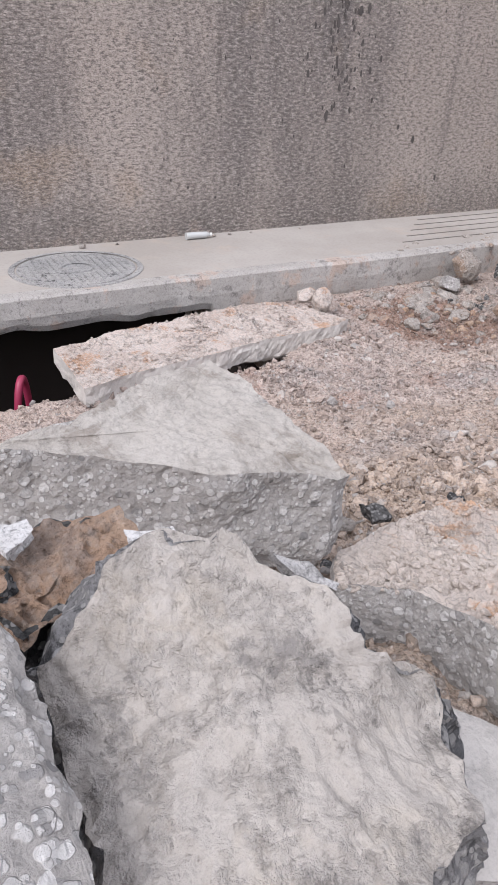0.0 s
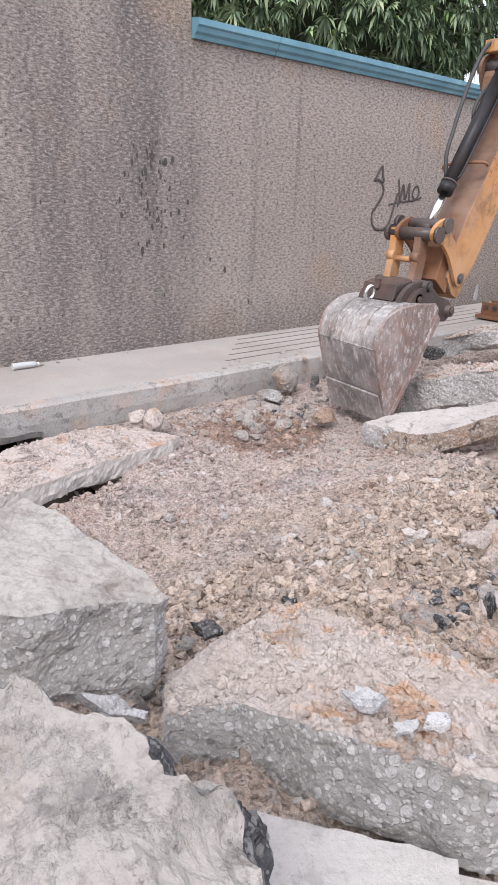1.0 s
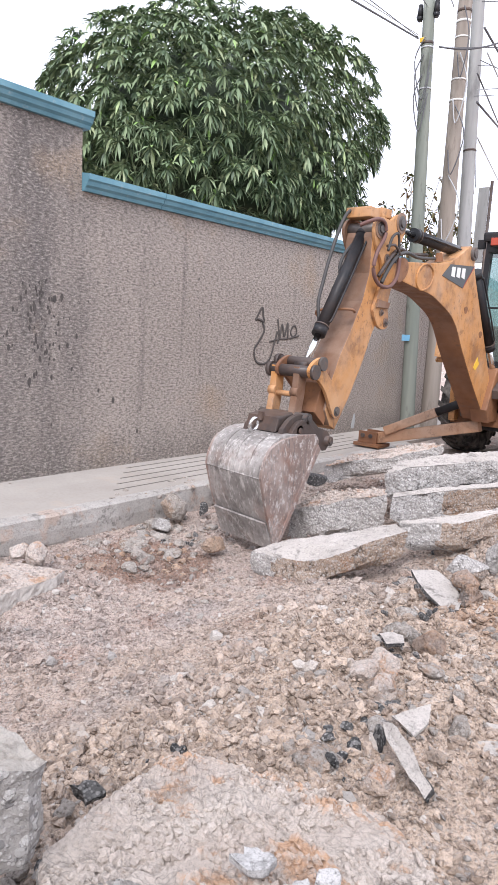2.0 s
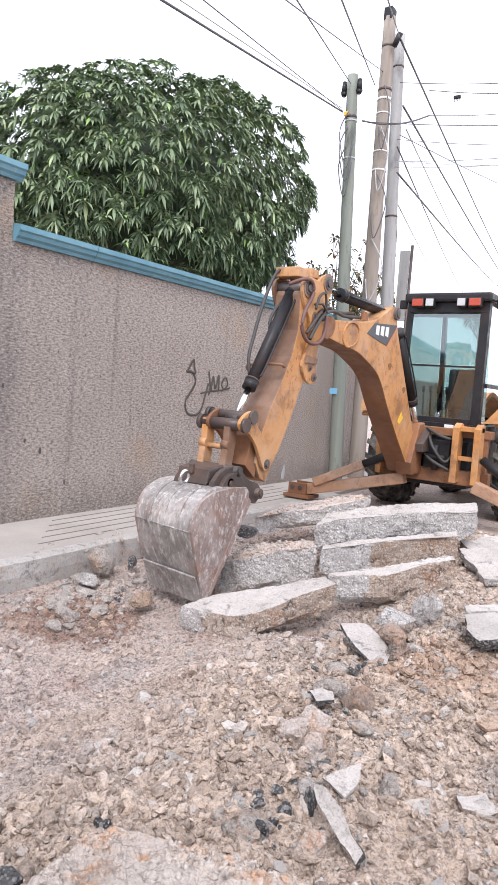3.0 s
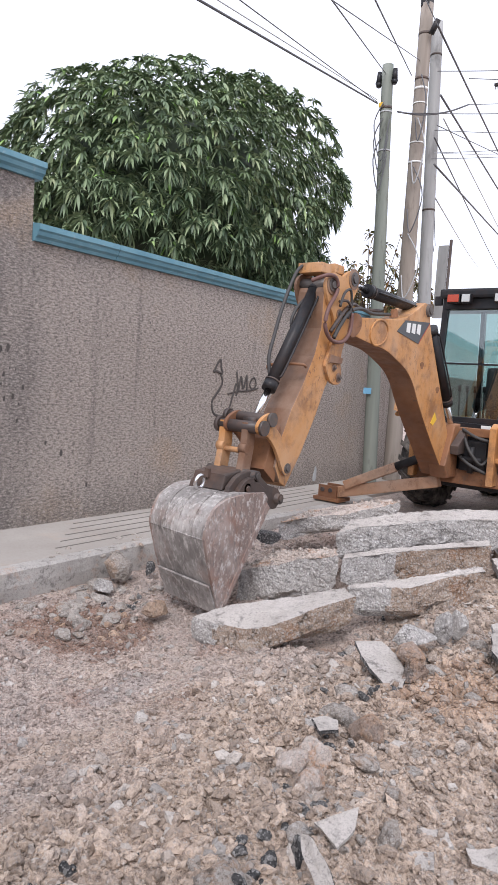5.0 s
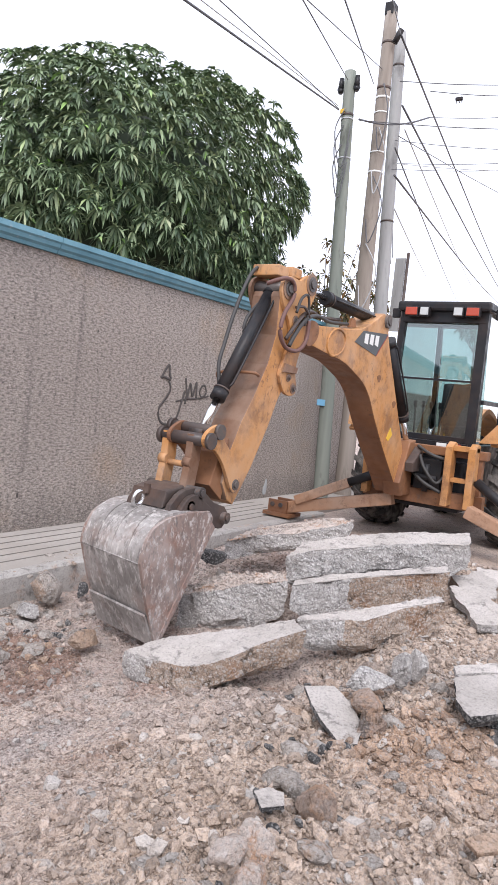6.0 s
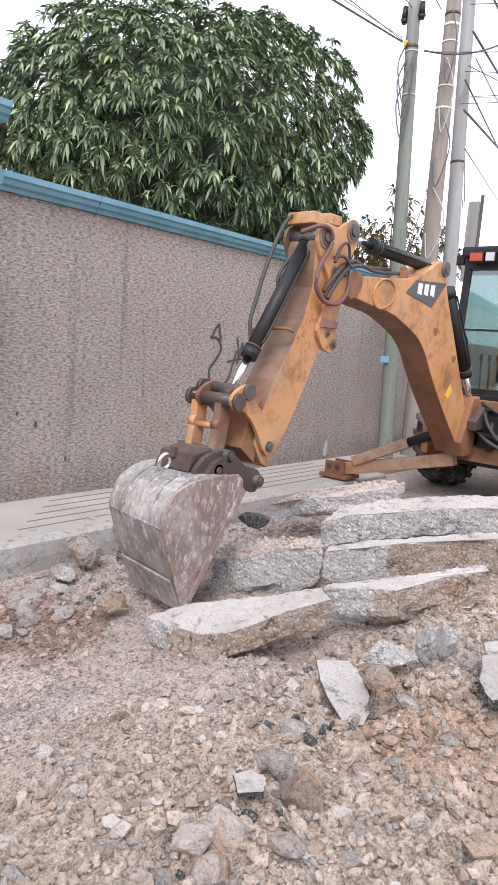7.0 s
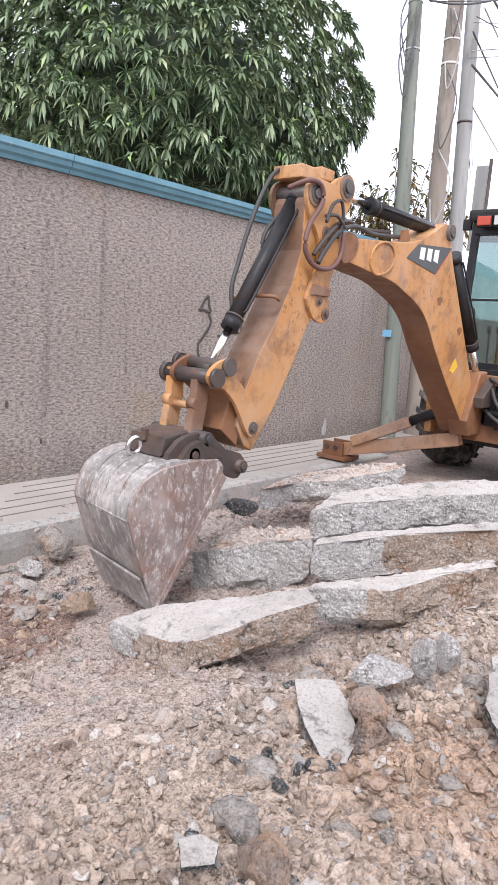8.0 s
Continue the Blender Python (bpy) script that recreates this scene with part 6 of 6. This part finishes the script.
def mango_tree():
    rng = np.random.default_rng(5)
    c, rad = np.array((-8.75, 12.15, 4.35)), np.array((2.3, 2.94, 1.86))
    ob = thing("mango_tree", "dense dark green mango tree rising behind the wall", "tree", at=(c[0], c[1], 0.0))
    spots = []
    while len(spots) < 4300:
        u = rng.normal(0, 1, 3)
        u /= np.linalg.norm(u)
        if u[2] < -.75:
            continue
        box_r = (abs(u[0]) ** 2.9 + abs(u[1]) ** 2.9 + abs(u[2]) ** 2.9) ** (-1 / 2.9)
        lump = box_r * 1.0 + .10 * noise.noise(V(u * 2.6) + V(4, 0, 0)) + .11 * noise.noise(V(u * 6.0) + V(0, 9, 0))
        lump += .36 * max(0, u[1]) * max(0, u[2]) - .60 * max(0, u[1]) * max(0, .25 - u[2])
        if noise.noise(V(u * 13.0) + V(2, 2, 7)) < -.28:        # gaps that open into the shaded inside
            continue
        depth = 1 - .26 * rng.random() ** 2.2
        out = u / rad
        out /= np.linalg.norm(out)
        p = u * rad * lump * depth + (0, 0, c[2])
        p[2] += (.24 if p[1] > 0 else .04) * p[1] * max(0, u[2]) + (.10 + .26 * math.exp(-((p[1] - .6) / 1.2) ** 2)) * max(0, u[2])
        spots.append((p, out + np.array((0, 0, .15))))
    leaf_cloud("crown", spots, M_LEAF, ob, .17, .043, 13, .6, 6, "dense crown of long drooping leaves")
    # added dark ball: the shade inside the crown, put into its colour
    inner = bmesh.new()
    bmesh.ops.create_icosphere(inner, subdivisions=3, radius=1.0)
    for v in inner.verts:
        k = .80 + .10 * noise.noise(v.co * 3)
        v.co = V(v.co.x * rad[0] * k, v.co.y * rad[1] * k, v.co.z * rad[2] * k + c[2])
    part("inner_foliage", inner, M_LEAF_SHADE, ob)
    bm = bmesh.new()
    add_tube(bm, [(0, 0, -.1), (.05, .1, 1.2), (0, 0, 2.4)], .28, 12, .2)
    part("trunk", bm, M_BARK, ob)
    for i in range(7):
        a = i * 2 * math.pi / 7
        part("limb", tube([(0, 0, 2.2), (math.cos(a) * .8, math.sin(a) * 1.1, 3.3), (math.cos(a) * 1.5, math.sin(a) * 2.3, 4.3 + .4 * math.sin(i * 2.3))], .11, 8, .03), M_BARK, ob)


mango_tree()


def sparse_tree(label, foot_at, heights, spread, count, mat, seed, length=.16, per=7):
    """A thin tree: bare twigs with scattered leaves."""
    rng = np.random.default_rng(seed)
    ob = thing("sapling", label, "tree", at=foot_at)
    part("trunk", tube([(0, 0, -.1), (.05, 0, heights[0] * .5), (0, .05, heights[0])], .05, 8, .03), M_BARK, ob)
    spots = []
    for i in range(count):
        a = rng.uniform(0, 2 * math.pi)
        r = spread * math.sqrt(rng.random())
        z = heights[0] + (heights[1] - heights[0]) * (1 - (r / spread) ** 2 * .6) * rng.uniform(.3, 1)
        tip = V(math.cos(a) * r, math.sin(a) * r, z)
        part("twig", tube([(0, 0, heights[0] * .9), tip * .5 + V(0, 0, heights[0] * .45), tip], .014, 5, .005), M_BARK, ob)
        for k in range(4):
            q = V(0, 0, heights[0] * .9).lerp(tip, .55 + .15 * k)
            spots.append((tuple(q), (math.cos(a), math.sin(a), .4)))
    leaf_cloud("leaves", spots, mat, ob, length, length * .33, per, .5, seed + 1, "thin scattered leaves")


sparse_tree("thin tree with yellowing leaves behind the poles", (-6.8, 15.6, 0), (3.0, 4.9), 1.15, 60, M_LEAF_DRY, 31)
sparse_tree("distant thin-crowned tree over the rooftops", (-7.9, 30, 0), (4.6, 6.3), 1.1, 14, M_LEAF, 33, .22)


# ---- things on the pavement and the wall ----
cover = thing("manhole_cover", "round iron manhole cover, dusty, let into the pavement", "manhole", at=(-5.36, 4.44, PAVE_Z))
bm = bmesh.new()
n = 48
for r0, r1, z in ((.425, .465, .006), (.0, .41, .005), (.10, .125, .010)):
    lo_r = [[bm.verts.new((r * math.cos(a), r * math.sin(a), z)) for a in (2 * math.pi * i / n for i in range(n))] for r in (max(r0, .001), r1)]
    out_r = [bm.verts.new((v.co.x * 1.004, v.co.y * 1.004, -.01)) for v in lo_r[1]]
    for i in range(n):
        j = (i + 1) % n
        bm.faces.new((lo_r[0][i], lo_r[1][i], lo_r[1][j], lo_r[0][j]))
        bm.faces.new((lo_r[1][i], out_r[i], out_r[j], lo_r[1][j]))
M_IRON = concrete_mat("dusty_cast_iron", (0.36, 0.355, 0.35), (0.47, 0.455, 0.44), 0.4)
part("cover_plate", bm, M_IRON, cover)
bm = bmesh.new()
for i in range(-7, 8):
    for j in range(-7, 8):
        x, y = i * .052 + (.026 if j % 2 else 0), j * .052
        if .15 < math.hypot(x, y) < .37:
            add_box(bm, (x - .017, y - .007, .004), (x + .017, y + .007, .011))
tagged(part("cover_studs", bm, M_IRON, cover), kind="stuff")

# grooves of the guiding strip in the pavement, drawn as thin dark strips
M_GROOVE = Mat("groove_line", 0.95).color((0.16, 0.145, 0.13)).m
for i in range(5):
    x = -5.84 + i * .17
    g = part("groove", box((x - .008, 7.9 - .18 * i, PAVE_Z - .01), (x + .008, 12.2, PAVE_Z + .003)), M_GROOVE, pavement)

# graffiti and dark drips on the plaster
GX = WALL_X + .006


def stroke(pts, r=.017):
    bm = tube([(GX, y, z) for y, z in pts], r, 6)
    for v in bm.verts:
        v.co.x = GX + (v.co.x - GX) * .25
    part("graffiti_stroke", bm, M_GRAFFITI, wall)


stroke([(10.10, 1.78), (10.15, 1.88), (10.22, 1.95), (10.24, 1.85), (10.27, 1.78), (10.16, 1.80), (10.08, 1.80)])
stroke([(10.24, 1.76), (10.28, 1.66), (10.18, 1.52), (10.10, 1.42), (10.12, 1.30), (10.20, 1.24), (10.34, 1.24), (10.44, 1.32), (10.50, 1.48), (10.56, 1.66)])
stroke([(10.56, 1.82), (10.60, 1.62), (10.58, 1.50)])
stroke([(10.62, 1.55), (10.66, 1.76), (10.72, 1.60), (10.78, 1.78), (10.80, 1.58)])
stroke([(10.90, 1.74), (10.86, 1.66), (10.92, 1.60), (11.0, 1.66), (10.96, 1.75), (10.90, 1.74)], .014)
stroke([(10.40, 1.52), (10.62, 1.56), (10.86, 1.58), (11.06, 1.62)], .012)
bm = bmesh.new()
rnd = random.Random(3)
drips = [(6.85, 1.06, 1.6), (6.90, 1.12, 1.0), (7.83, .85, 1.3), (6.86, 1.62, 1.2), (6.90, 1.74, 1.4), (7.11, 1.83, 1.5), (7.19, 1.85, 1.5), (6.76, 1.81, 1.2), (6.96, 1.27, 1.1), (7.03, 1.34, 1.0), (6.64, 1.37, 1.2), (7.17, 1.38, .9), (7.26, 1.41, 1.1), (7.64, .96, .9), (8.17, .50, 1.0)]
drips += [(rnd.gauss(7.0, .17), rnd.uniform(1.1, 2.0), rnd.uniform(.4, .95)) for _ in range(64)]
drips += [(rnd.uniform(5.0, 9.5), rnd.uniform(.4, 2.4), rnd.uniform(.3, .6)) for _ in range(40)]
for y, z, s in drips:
    pts = [(y + .011 * s * math.cos(a) * (1 + rnd.uniform(-.3, .3)), z + .026 * s * math.sin(a) * (1 + rnd.uniform(-.3, .3))) for a in (i * math.pi / 4 for i in range(8))]
    add_plate(bm, pts, WALL_X - .004, WALL_X + .005)
tagged(part("mould_drips", bm, M_GRAFFITI, wall), kind="stuff")
bm = bmesh.new()
for k in range(5):
    y = 12.78 + rnd.uniform(-.12, .12)
    hh = .04 + .09 * rnd.random()
    add_plate(bm, [(y + .03 * math.cos(q), .2 + hh + hh * math.sin(q)) for q in (i * math.pi / 5 for i in range(10))], WALL_X + .001, WALL_X + .004 + .002 * k)
tagged(part("paint_splash", bm, M_WIRE_PALE, wall, "pale paint splash"), kind="stuff")

# a crushed bottle by the wall, and the conduits in the hole
bottle = thing("plastic_bottle", "crushed clear plastic bottle lying on the pavement", "bottle", at=(-5.86, 5.58, PAVE_Z + .03))
bm = bmesh.new()
add_tube(bm, [(0, -.10, 0), (0, -.03, .002), (0, .05, 0), (0, .085, 0)], .03, 12, .026)
part("body", bm, M_CLEAR_LENS, bottle)
part("neck", rod((0, .085, 0), (0, .115, 0), .022, .012, 12), M_CLEAR_LENS, bottle)
part("cap", rod((0, .115, 0), (0, .132, 0), .014, n=12), M_WHITE, bottle)
for k, pts in enumerate(([(-4.25, 3.74, -.62), (-4.22, 3.76, -.30), (-4.26, 3.80, -.14), (-4.36, 3.84, -.22), (-4.42, 3.86, -.6)], [(-4.55, 4.4, -.45), (-4.35, 4.05, -.40), (-4.15, 3.85, -.52), (-4.1, 3.75, -.7)])):
    tagged(part("conduit", tube(pts, .022, 10), M_PIPE), "magenta plastic conduit in the dark hole", "conduit", "conduits")

# a plain boundary far down the street, and one behind the camera
for nm, lo, hi in (("wall_far", (-60, 90, -1), (60, 90.3, 3.2)), ("wall_across", (9, -12, -1), (9.2, 90, 2.8))):
    tagged(part(nm, box(lo, hi), M_WALL), "plain plastered boundary wall", "wall", kind="structure")


# ---- loose stones and gravel ----
def hull_rock(name, seed, flat=.7):
    """An angular broken stone about one metre across, to be scaled."""
    r = random.Random(seed)
    planes = [(V(r.gauss(0, 1), r.gauss(0, 1), r.gauss(0, 1)).normalized(), r.uniform(.55, 1.0)) for _ in range(12)]
    bm = bmesh.new()
    bmesh.ops.create_icosphere(bm, subdivisions=3, radius=1.0)
    for v in bm.verts:
        d = v.co.normalized()
        k = min([1.1] + [h / d.dot(n) for n, h in planes if d.dot(n) > .25])
        k *= 1 + .10 * noise.noise(d * 5 + V(seed, 0, 0)) + .06 * noise.noise(d * 12 + V(seed, 3, 0))
        v.co = V(d.x * k, d.y * k * .8, d.z * k * flat)
    return finish(bm, name, [M_COBBLE])


STONES = [hull_rock("stone", 100 + i, .45 + .05 * (i % 6)) for i in range(14)]
rs = random.Random(12)


def stones(count, cx, cy, sx, sy, lo, hi, label, on=None):
    for _ in range(count):
        x, y = rs.gauss(cx, sx), rs.gauss(cy, sy)
        s = lo * (hi / lo) ** (rs.random() ** 1.6)
        ob = new("stone", rs.choice(STONES))
        z = (on if on is not None else ground_z(x, y) + ground_detail(x, y)) + s * .15
        ob.matrix_world = pose(x, y, z, rs.uniform(-25, 25), rs.uniform(-25, 25), rs.uniform(0, 360)) @ Matrix.Diagonal((s, s, s, 1))
        tagged(ob, label, "stone", "loose stones")


stones(44, -1.72, 6.2, .26, .8, .02, .085, "broken stone along the torn edge of the road")
stones(24, -1.38, 5.5, .22, .4, .02, .08, "broken stone along the torn edge of the road")
stones(26, -2.0, 7.35, .5, .22, .02, .06, "broken stone below the stacked slabs")
stones(60, -4.45, 7.1, .2, .42, .03, .10, "broken stone heaped against the kerb")
stones(30, -4.92, 7.85, .10, .38, .02, .065, "broken stone spilled on the pavement edge", PAVE_Z - .01)
stones(28, -3.5, 6.6, .5, .3, .012, .05, "broken stone in front of the bucket")
stones(20, -1.1, 7.0, .35, .9, .02, .065, "broken stone on the loose ground")
stones(24, -3.3, 5.8, .6, .6, .01, .035, "broken stone on the road bed")
stones(12, -3.9, 9.2, .35, .4, .02, .08, "broken stone behind the bucket")
stones(18, -1.9, 9.6, .5, .7, .03, .10, "broken stone beside the slabs")
stones(14, -1.75, 4.25, .12, .25, .012, .04, "broken stone between the slabs")
for y, s in ((4.62, .035), (5.9, .02), (6.1, .016), (4.9, .018), (5.75, .022), (6.6, .015), (3.9, .02)):
    ob = new("stone", STONES[int(y * 10) % 14])
    ob.matrix_world = pose(-5.92 + s, y, PAVE_Z + s * .4, 0, 0, y * 90) @ Matrix.Diagonal((s, s, s, 1))
    tagged(ob, "small stone lying at the foot of the wall", "stone", "loose stones")

TAR = []
for me in STONES[:6]:
    me = me.copy()
    me.materials[0] = M_ASPHALT
    TAR.append(me)
# asphalt pieces; some clusters also stand in for the shade of crevices
for cx, cy, sp, cnt in ((-1.50, 5.30, .07, 9), (-1.25, 7.35, .14, 14), (-1.62, 4.22, .06, 8), (-4.22, 7.25, .10, 14), (-1.85, 6.65, .12, 9), (-2.1, 7.3, .2, 10), (-1.62, 6.05, .05, 8), (-1.66, 5.7, .05, 5), (-1.9, 4.75, .06, 6), (-3.55, 8.45, .15, 8), (-1.58, 5.55, .06, 14), (-1.70, 5.90, .06, 12), (-1.50, 5.12, .06, 12), (-1.78, 6.45, .08, 12), (-2.0, 7.15, .16, 18), (-2.5, 6.98, .22, 10)):
    for _ in range(cnt):
        x, y, s = rs.gauss(cx, sp), rs.gauss(cy, sp), rs.uniform(.010, .034)
        ob = new("asphalt_crumb", rs.choice(TAR))
        ob.matrix_world = pose(x, y, ground_z(x, y) + ground_detail(x, y) + s * .3, rs.uniform(-40, 40), rs.uniform(-40, 40), rs.uniform(0, 360)) @ Matrix.Diagonal((s, s, s, 1))
        tagged(ob, "dark crumb of broken asphalt among the rubble", "asphalt lump", "asphalt crumbs")

CLAY = []
for me in STONES[6:12]:
    me = me.copy()
    me.materials[0] = M_ORANGE
    CLAY.append(me)
for cx, cy, sp, cnt in ((-4.25, 6.75, .16, 16), (-3.75, 6.78, .12, 12), (-1.95, 6.95, .12, 12), (-1.72, 6.62, .10, 8), (-4.4, 6.2, .15, 9), (-1.35, 6.9, .2, 10)):
    for _ in range(cnt):
        x, y, s = rs.gauss(cx, sp), rs.gauss(cy, sp), rs.uniform(.015, .05)
        ob = new("clay_clod", rs.choice(CLAY))
        ob.matrix_world = pose(x, y, ground_z(x, y) + ground_detail(x, y) + s * .1, rs.uniform(-40, 40), rs.uniform(-40, 40), rs.uniform(0, 360)) @ Matrix.Diagonal((s, s, s, 1))
        tagged(ob, "reddish clod of clay on the road bed", "clod", "clay clods")

# icosahedron for the gravel
PHI = (1 + 5 ** .5) / 2
ICO_V = np.array([(-1, PHI, 0), (1, PHI, 0), (-1, -PHI, 0), (1, -PHI, 0), (0, -1, PHI), (0, 1, PHI), (0, -1, -PHI), (0, 1, -PHI), (PHI, 0, -1), (PHI, 0, 1), (-PHI, 0, -1), (-PHI, 0, 1)]) / 1.9
ICO_F = np.array([(0, 11, 5), (0, 5, 1), (0, 1, 7), (0, 7, 10), (0, 10, 11), (1, 5, 9), (5, 11, 4), (11, 10, 2), (10, 7, 6), (7, 1, 8), (3, 9, 4), (3, 4, 2), (3, 2, 6), (3, 6, 8), (3, 8, 9), (4, 9, 5), (2, 4, 11), (6, 2, 10), (8, 6, 7), (9, 8, 1)])


def pebble_mesh(name, places, radii, seed, mat):
    rng = np.random.default_rng(seed)
    n = len(places)
    ang = rng.uniform(0, 2 * np.pi, n)
    sh = rng.uniform(.62, 1.38, (n, 12, 1))
    v = ICO_V[None] * sh * np.stack([np.ones(n) * 1.15, rng.uniform(.6, 1, n), rng.uniform(.6, .95, n)], 1)[:, None, :]
    tx = rng.normal(0, .35, n)[:, None]
    vz = v[:, :, 2] + tx * v[:, :, 0]
    x = v[:, :, 0] * np.cos(ang)[:, None] - v[:, :, 1] * np.sin(ang)[:, None]
    y = v[:, :, 0] * np.sin(ang)[:, None] + v[:, :, 1] * np.cos(ang)[:, None]
    v = np.stack([x, y, vz], 2) * radii[:, None, None] + np.array(places)[:, None, :]
    f = (ICO_F[None] + (np.arange(n) * 12)[:, None, None]).reshape(-1)
    me = bpy.data.meshes.new(name)
    me.vertices.add(n * 12)
    me.vertices.foreach_set("co", v.reshape(-1))
    me.loops.add(n * 60)
    me.loops.foreach_set("vertex_index", f.astype(np.int32))
    me.polygons.add(n * 20)
    me.polygons.foreach_set("loop_start", np.arange(n * 20, dtype=np.int32) * 3)
    me.update(calc_edges=True)
    me.polygons.foreach_set("use_smooth", [False] * (n * 20))
    me.validate()
    me.materials.append(mat)
    return me


rng = np.random.default_rng(8)
places, radii = [], []
while len(places) < 62000:
    x, y = rng.uniform(-4.86, .2), 3.7 + 7.8 * rng.random() ** 1.15
    clump = noise.noise(V(x * 1.3, y * 1.3, 5)) + .6 * noise.noise(V(x * 4, y * 4, 2)) + (.35 if x > -2.3 else 0)
    if rng.random() > .55 + .6 * clump:
        continue
    r = min(.0047 * math.exp(abs(rng.normal(0, .5))) * (1.25 if x > -2.2 else 1.1), .022)
    places.append((x, y, ground_z(x, y) + ground_detail(x, y) + r * .15))
    radii.append(r)
tagged(new("gravel", pebble_mesh("gravel", places, np.array(radii), 9, M_LUMPS)), "loose gravel and crumbs strewn over the road bed", "gravel", kind="stuff")

places, radii = [], []
while len(places) < 21000:
    x, y = rng.uniform(-4.7, .2), rng.uniform(4.0, 10.5)
    clump = noise.noise(V(x * 2.2, y * 2.2, 11)) + .5 * noise.noise(V(x * 7, y * 7, 3)) + (.3 if -2.4 < x < -1.2 else 0)
    if rng.random() > (.30 if x > -2.4 else .25) + 1.4 * clump:
        continue
    r = .0065 * math.exp(abs(rng.normal(0, .68))) * (1.3 if x > -2.4 else .95)
    places.append((x, y, ground_z(x, y) + ground_detail(x, y) + r * .15))
    radii.append(min(r, .034))
tagged(new("earth_clods", pebble_mesh("earth_clods", places, np.array(radii), 19, M_LUMPS)), "clods of dry earth and crushed road base", "clods", kind="stuff")


def crumbs(ob, count, lo, hi, seed):
    """Crumbs of earth lying on the upper side of a slab."""
    r = random.Random(seed)
    me = ob.data
    ups = [p for p in me.polygons if p.normal.z > .6 and p.material_index == 0]
    wts = [p.area for p in ups]
    pl, ra = [], []
    for p in r.choices(ups, wts, k=count):
        vs = [me.vertices[i].co for i in p.vertices]
        a, b = r.random(), r.random()
        q = vs[0].lerp(vs[1], a).lerp(vs[-1].lerp(vs[2 if len(vs) > 2 else -1], a), b)
        if noise.noise(q * 7) < -.12:
            continue
        s = lo * (hi / lo) ** (r.random() ** 2)
        pl.append(tuple(q + V(0, 0, s * .3)))
        ra.append(s)
    tagged(new("crumbs", pebble_mesh("crumbs", pl, np.array(ra), seed, ob.data.materials[0])), "crumbs of earth and stone on a slab", "gravel", kind="stuff")


for k, ob in enumerate([o for o in scene.objects if o.name.startswith("concrete_slab")]):
    if "pink" in ob["label"]:
        crumbs(ob, 4600, .0025, .013, 60 + k)
    elif "kerb into" in ob["label"]:
        crumbs(ob, 2600, .003, .014, 60 + k)
    elif "leaning" in ob["label"] or "square" in ob["label"]:
        crumbs(ob, 900, .004, .02, 60 + k)
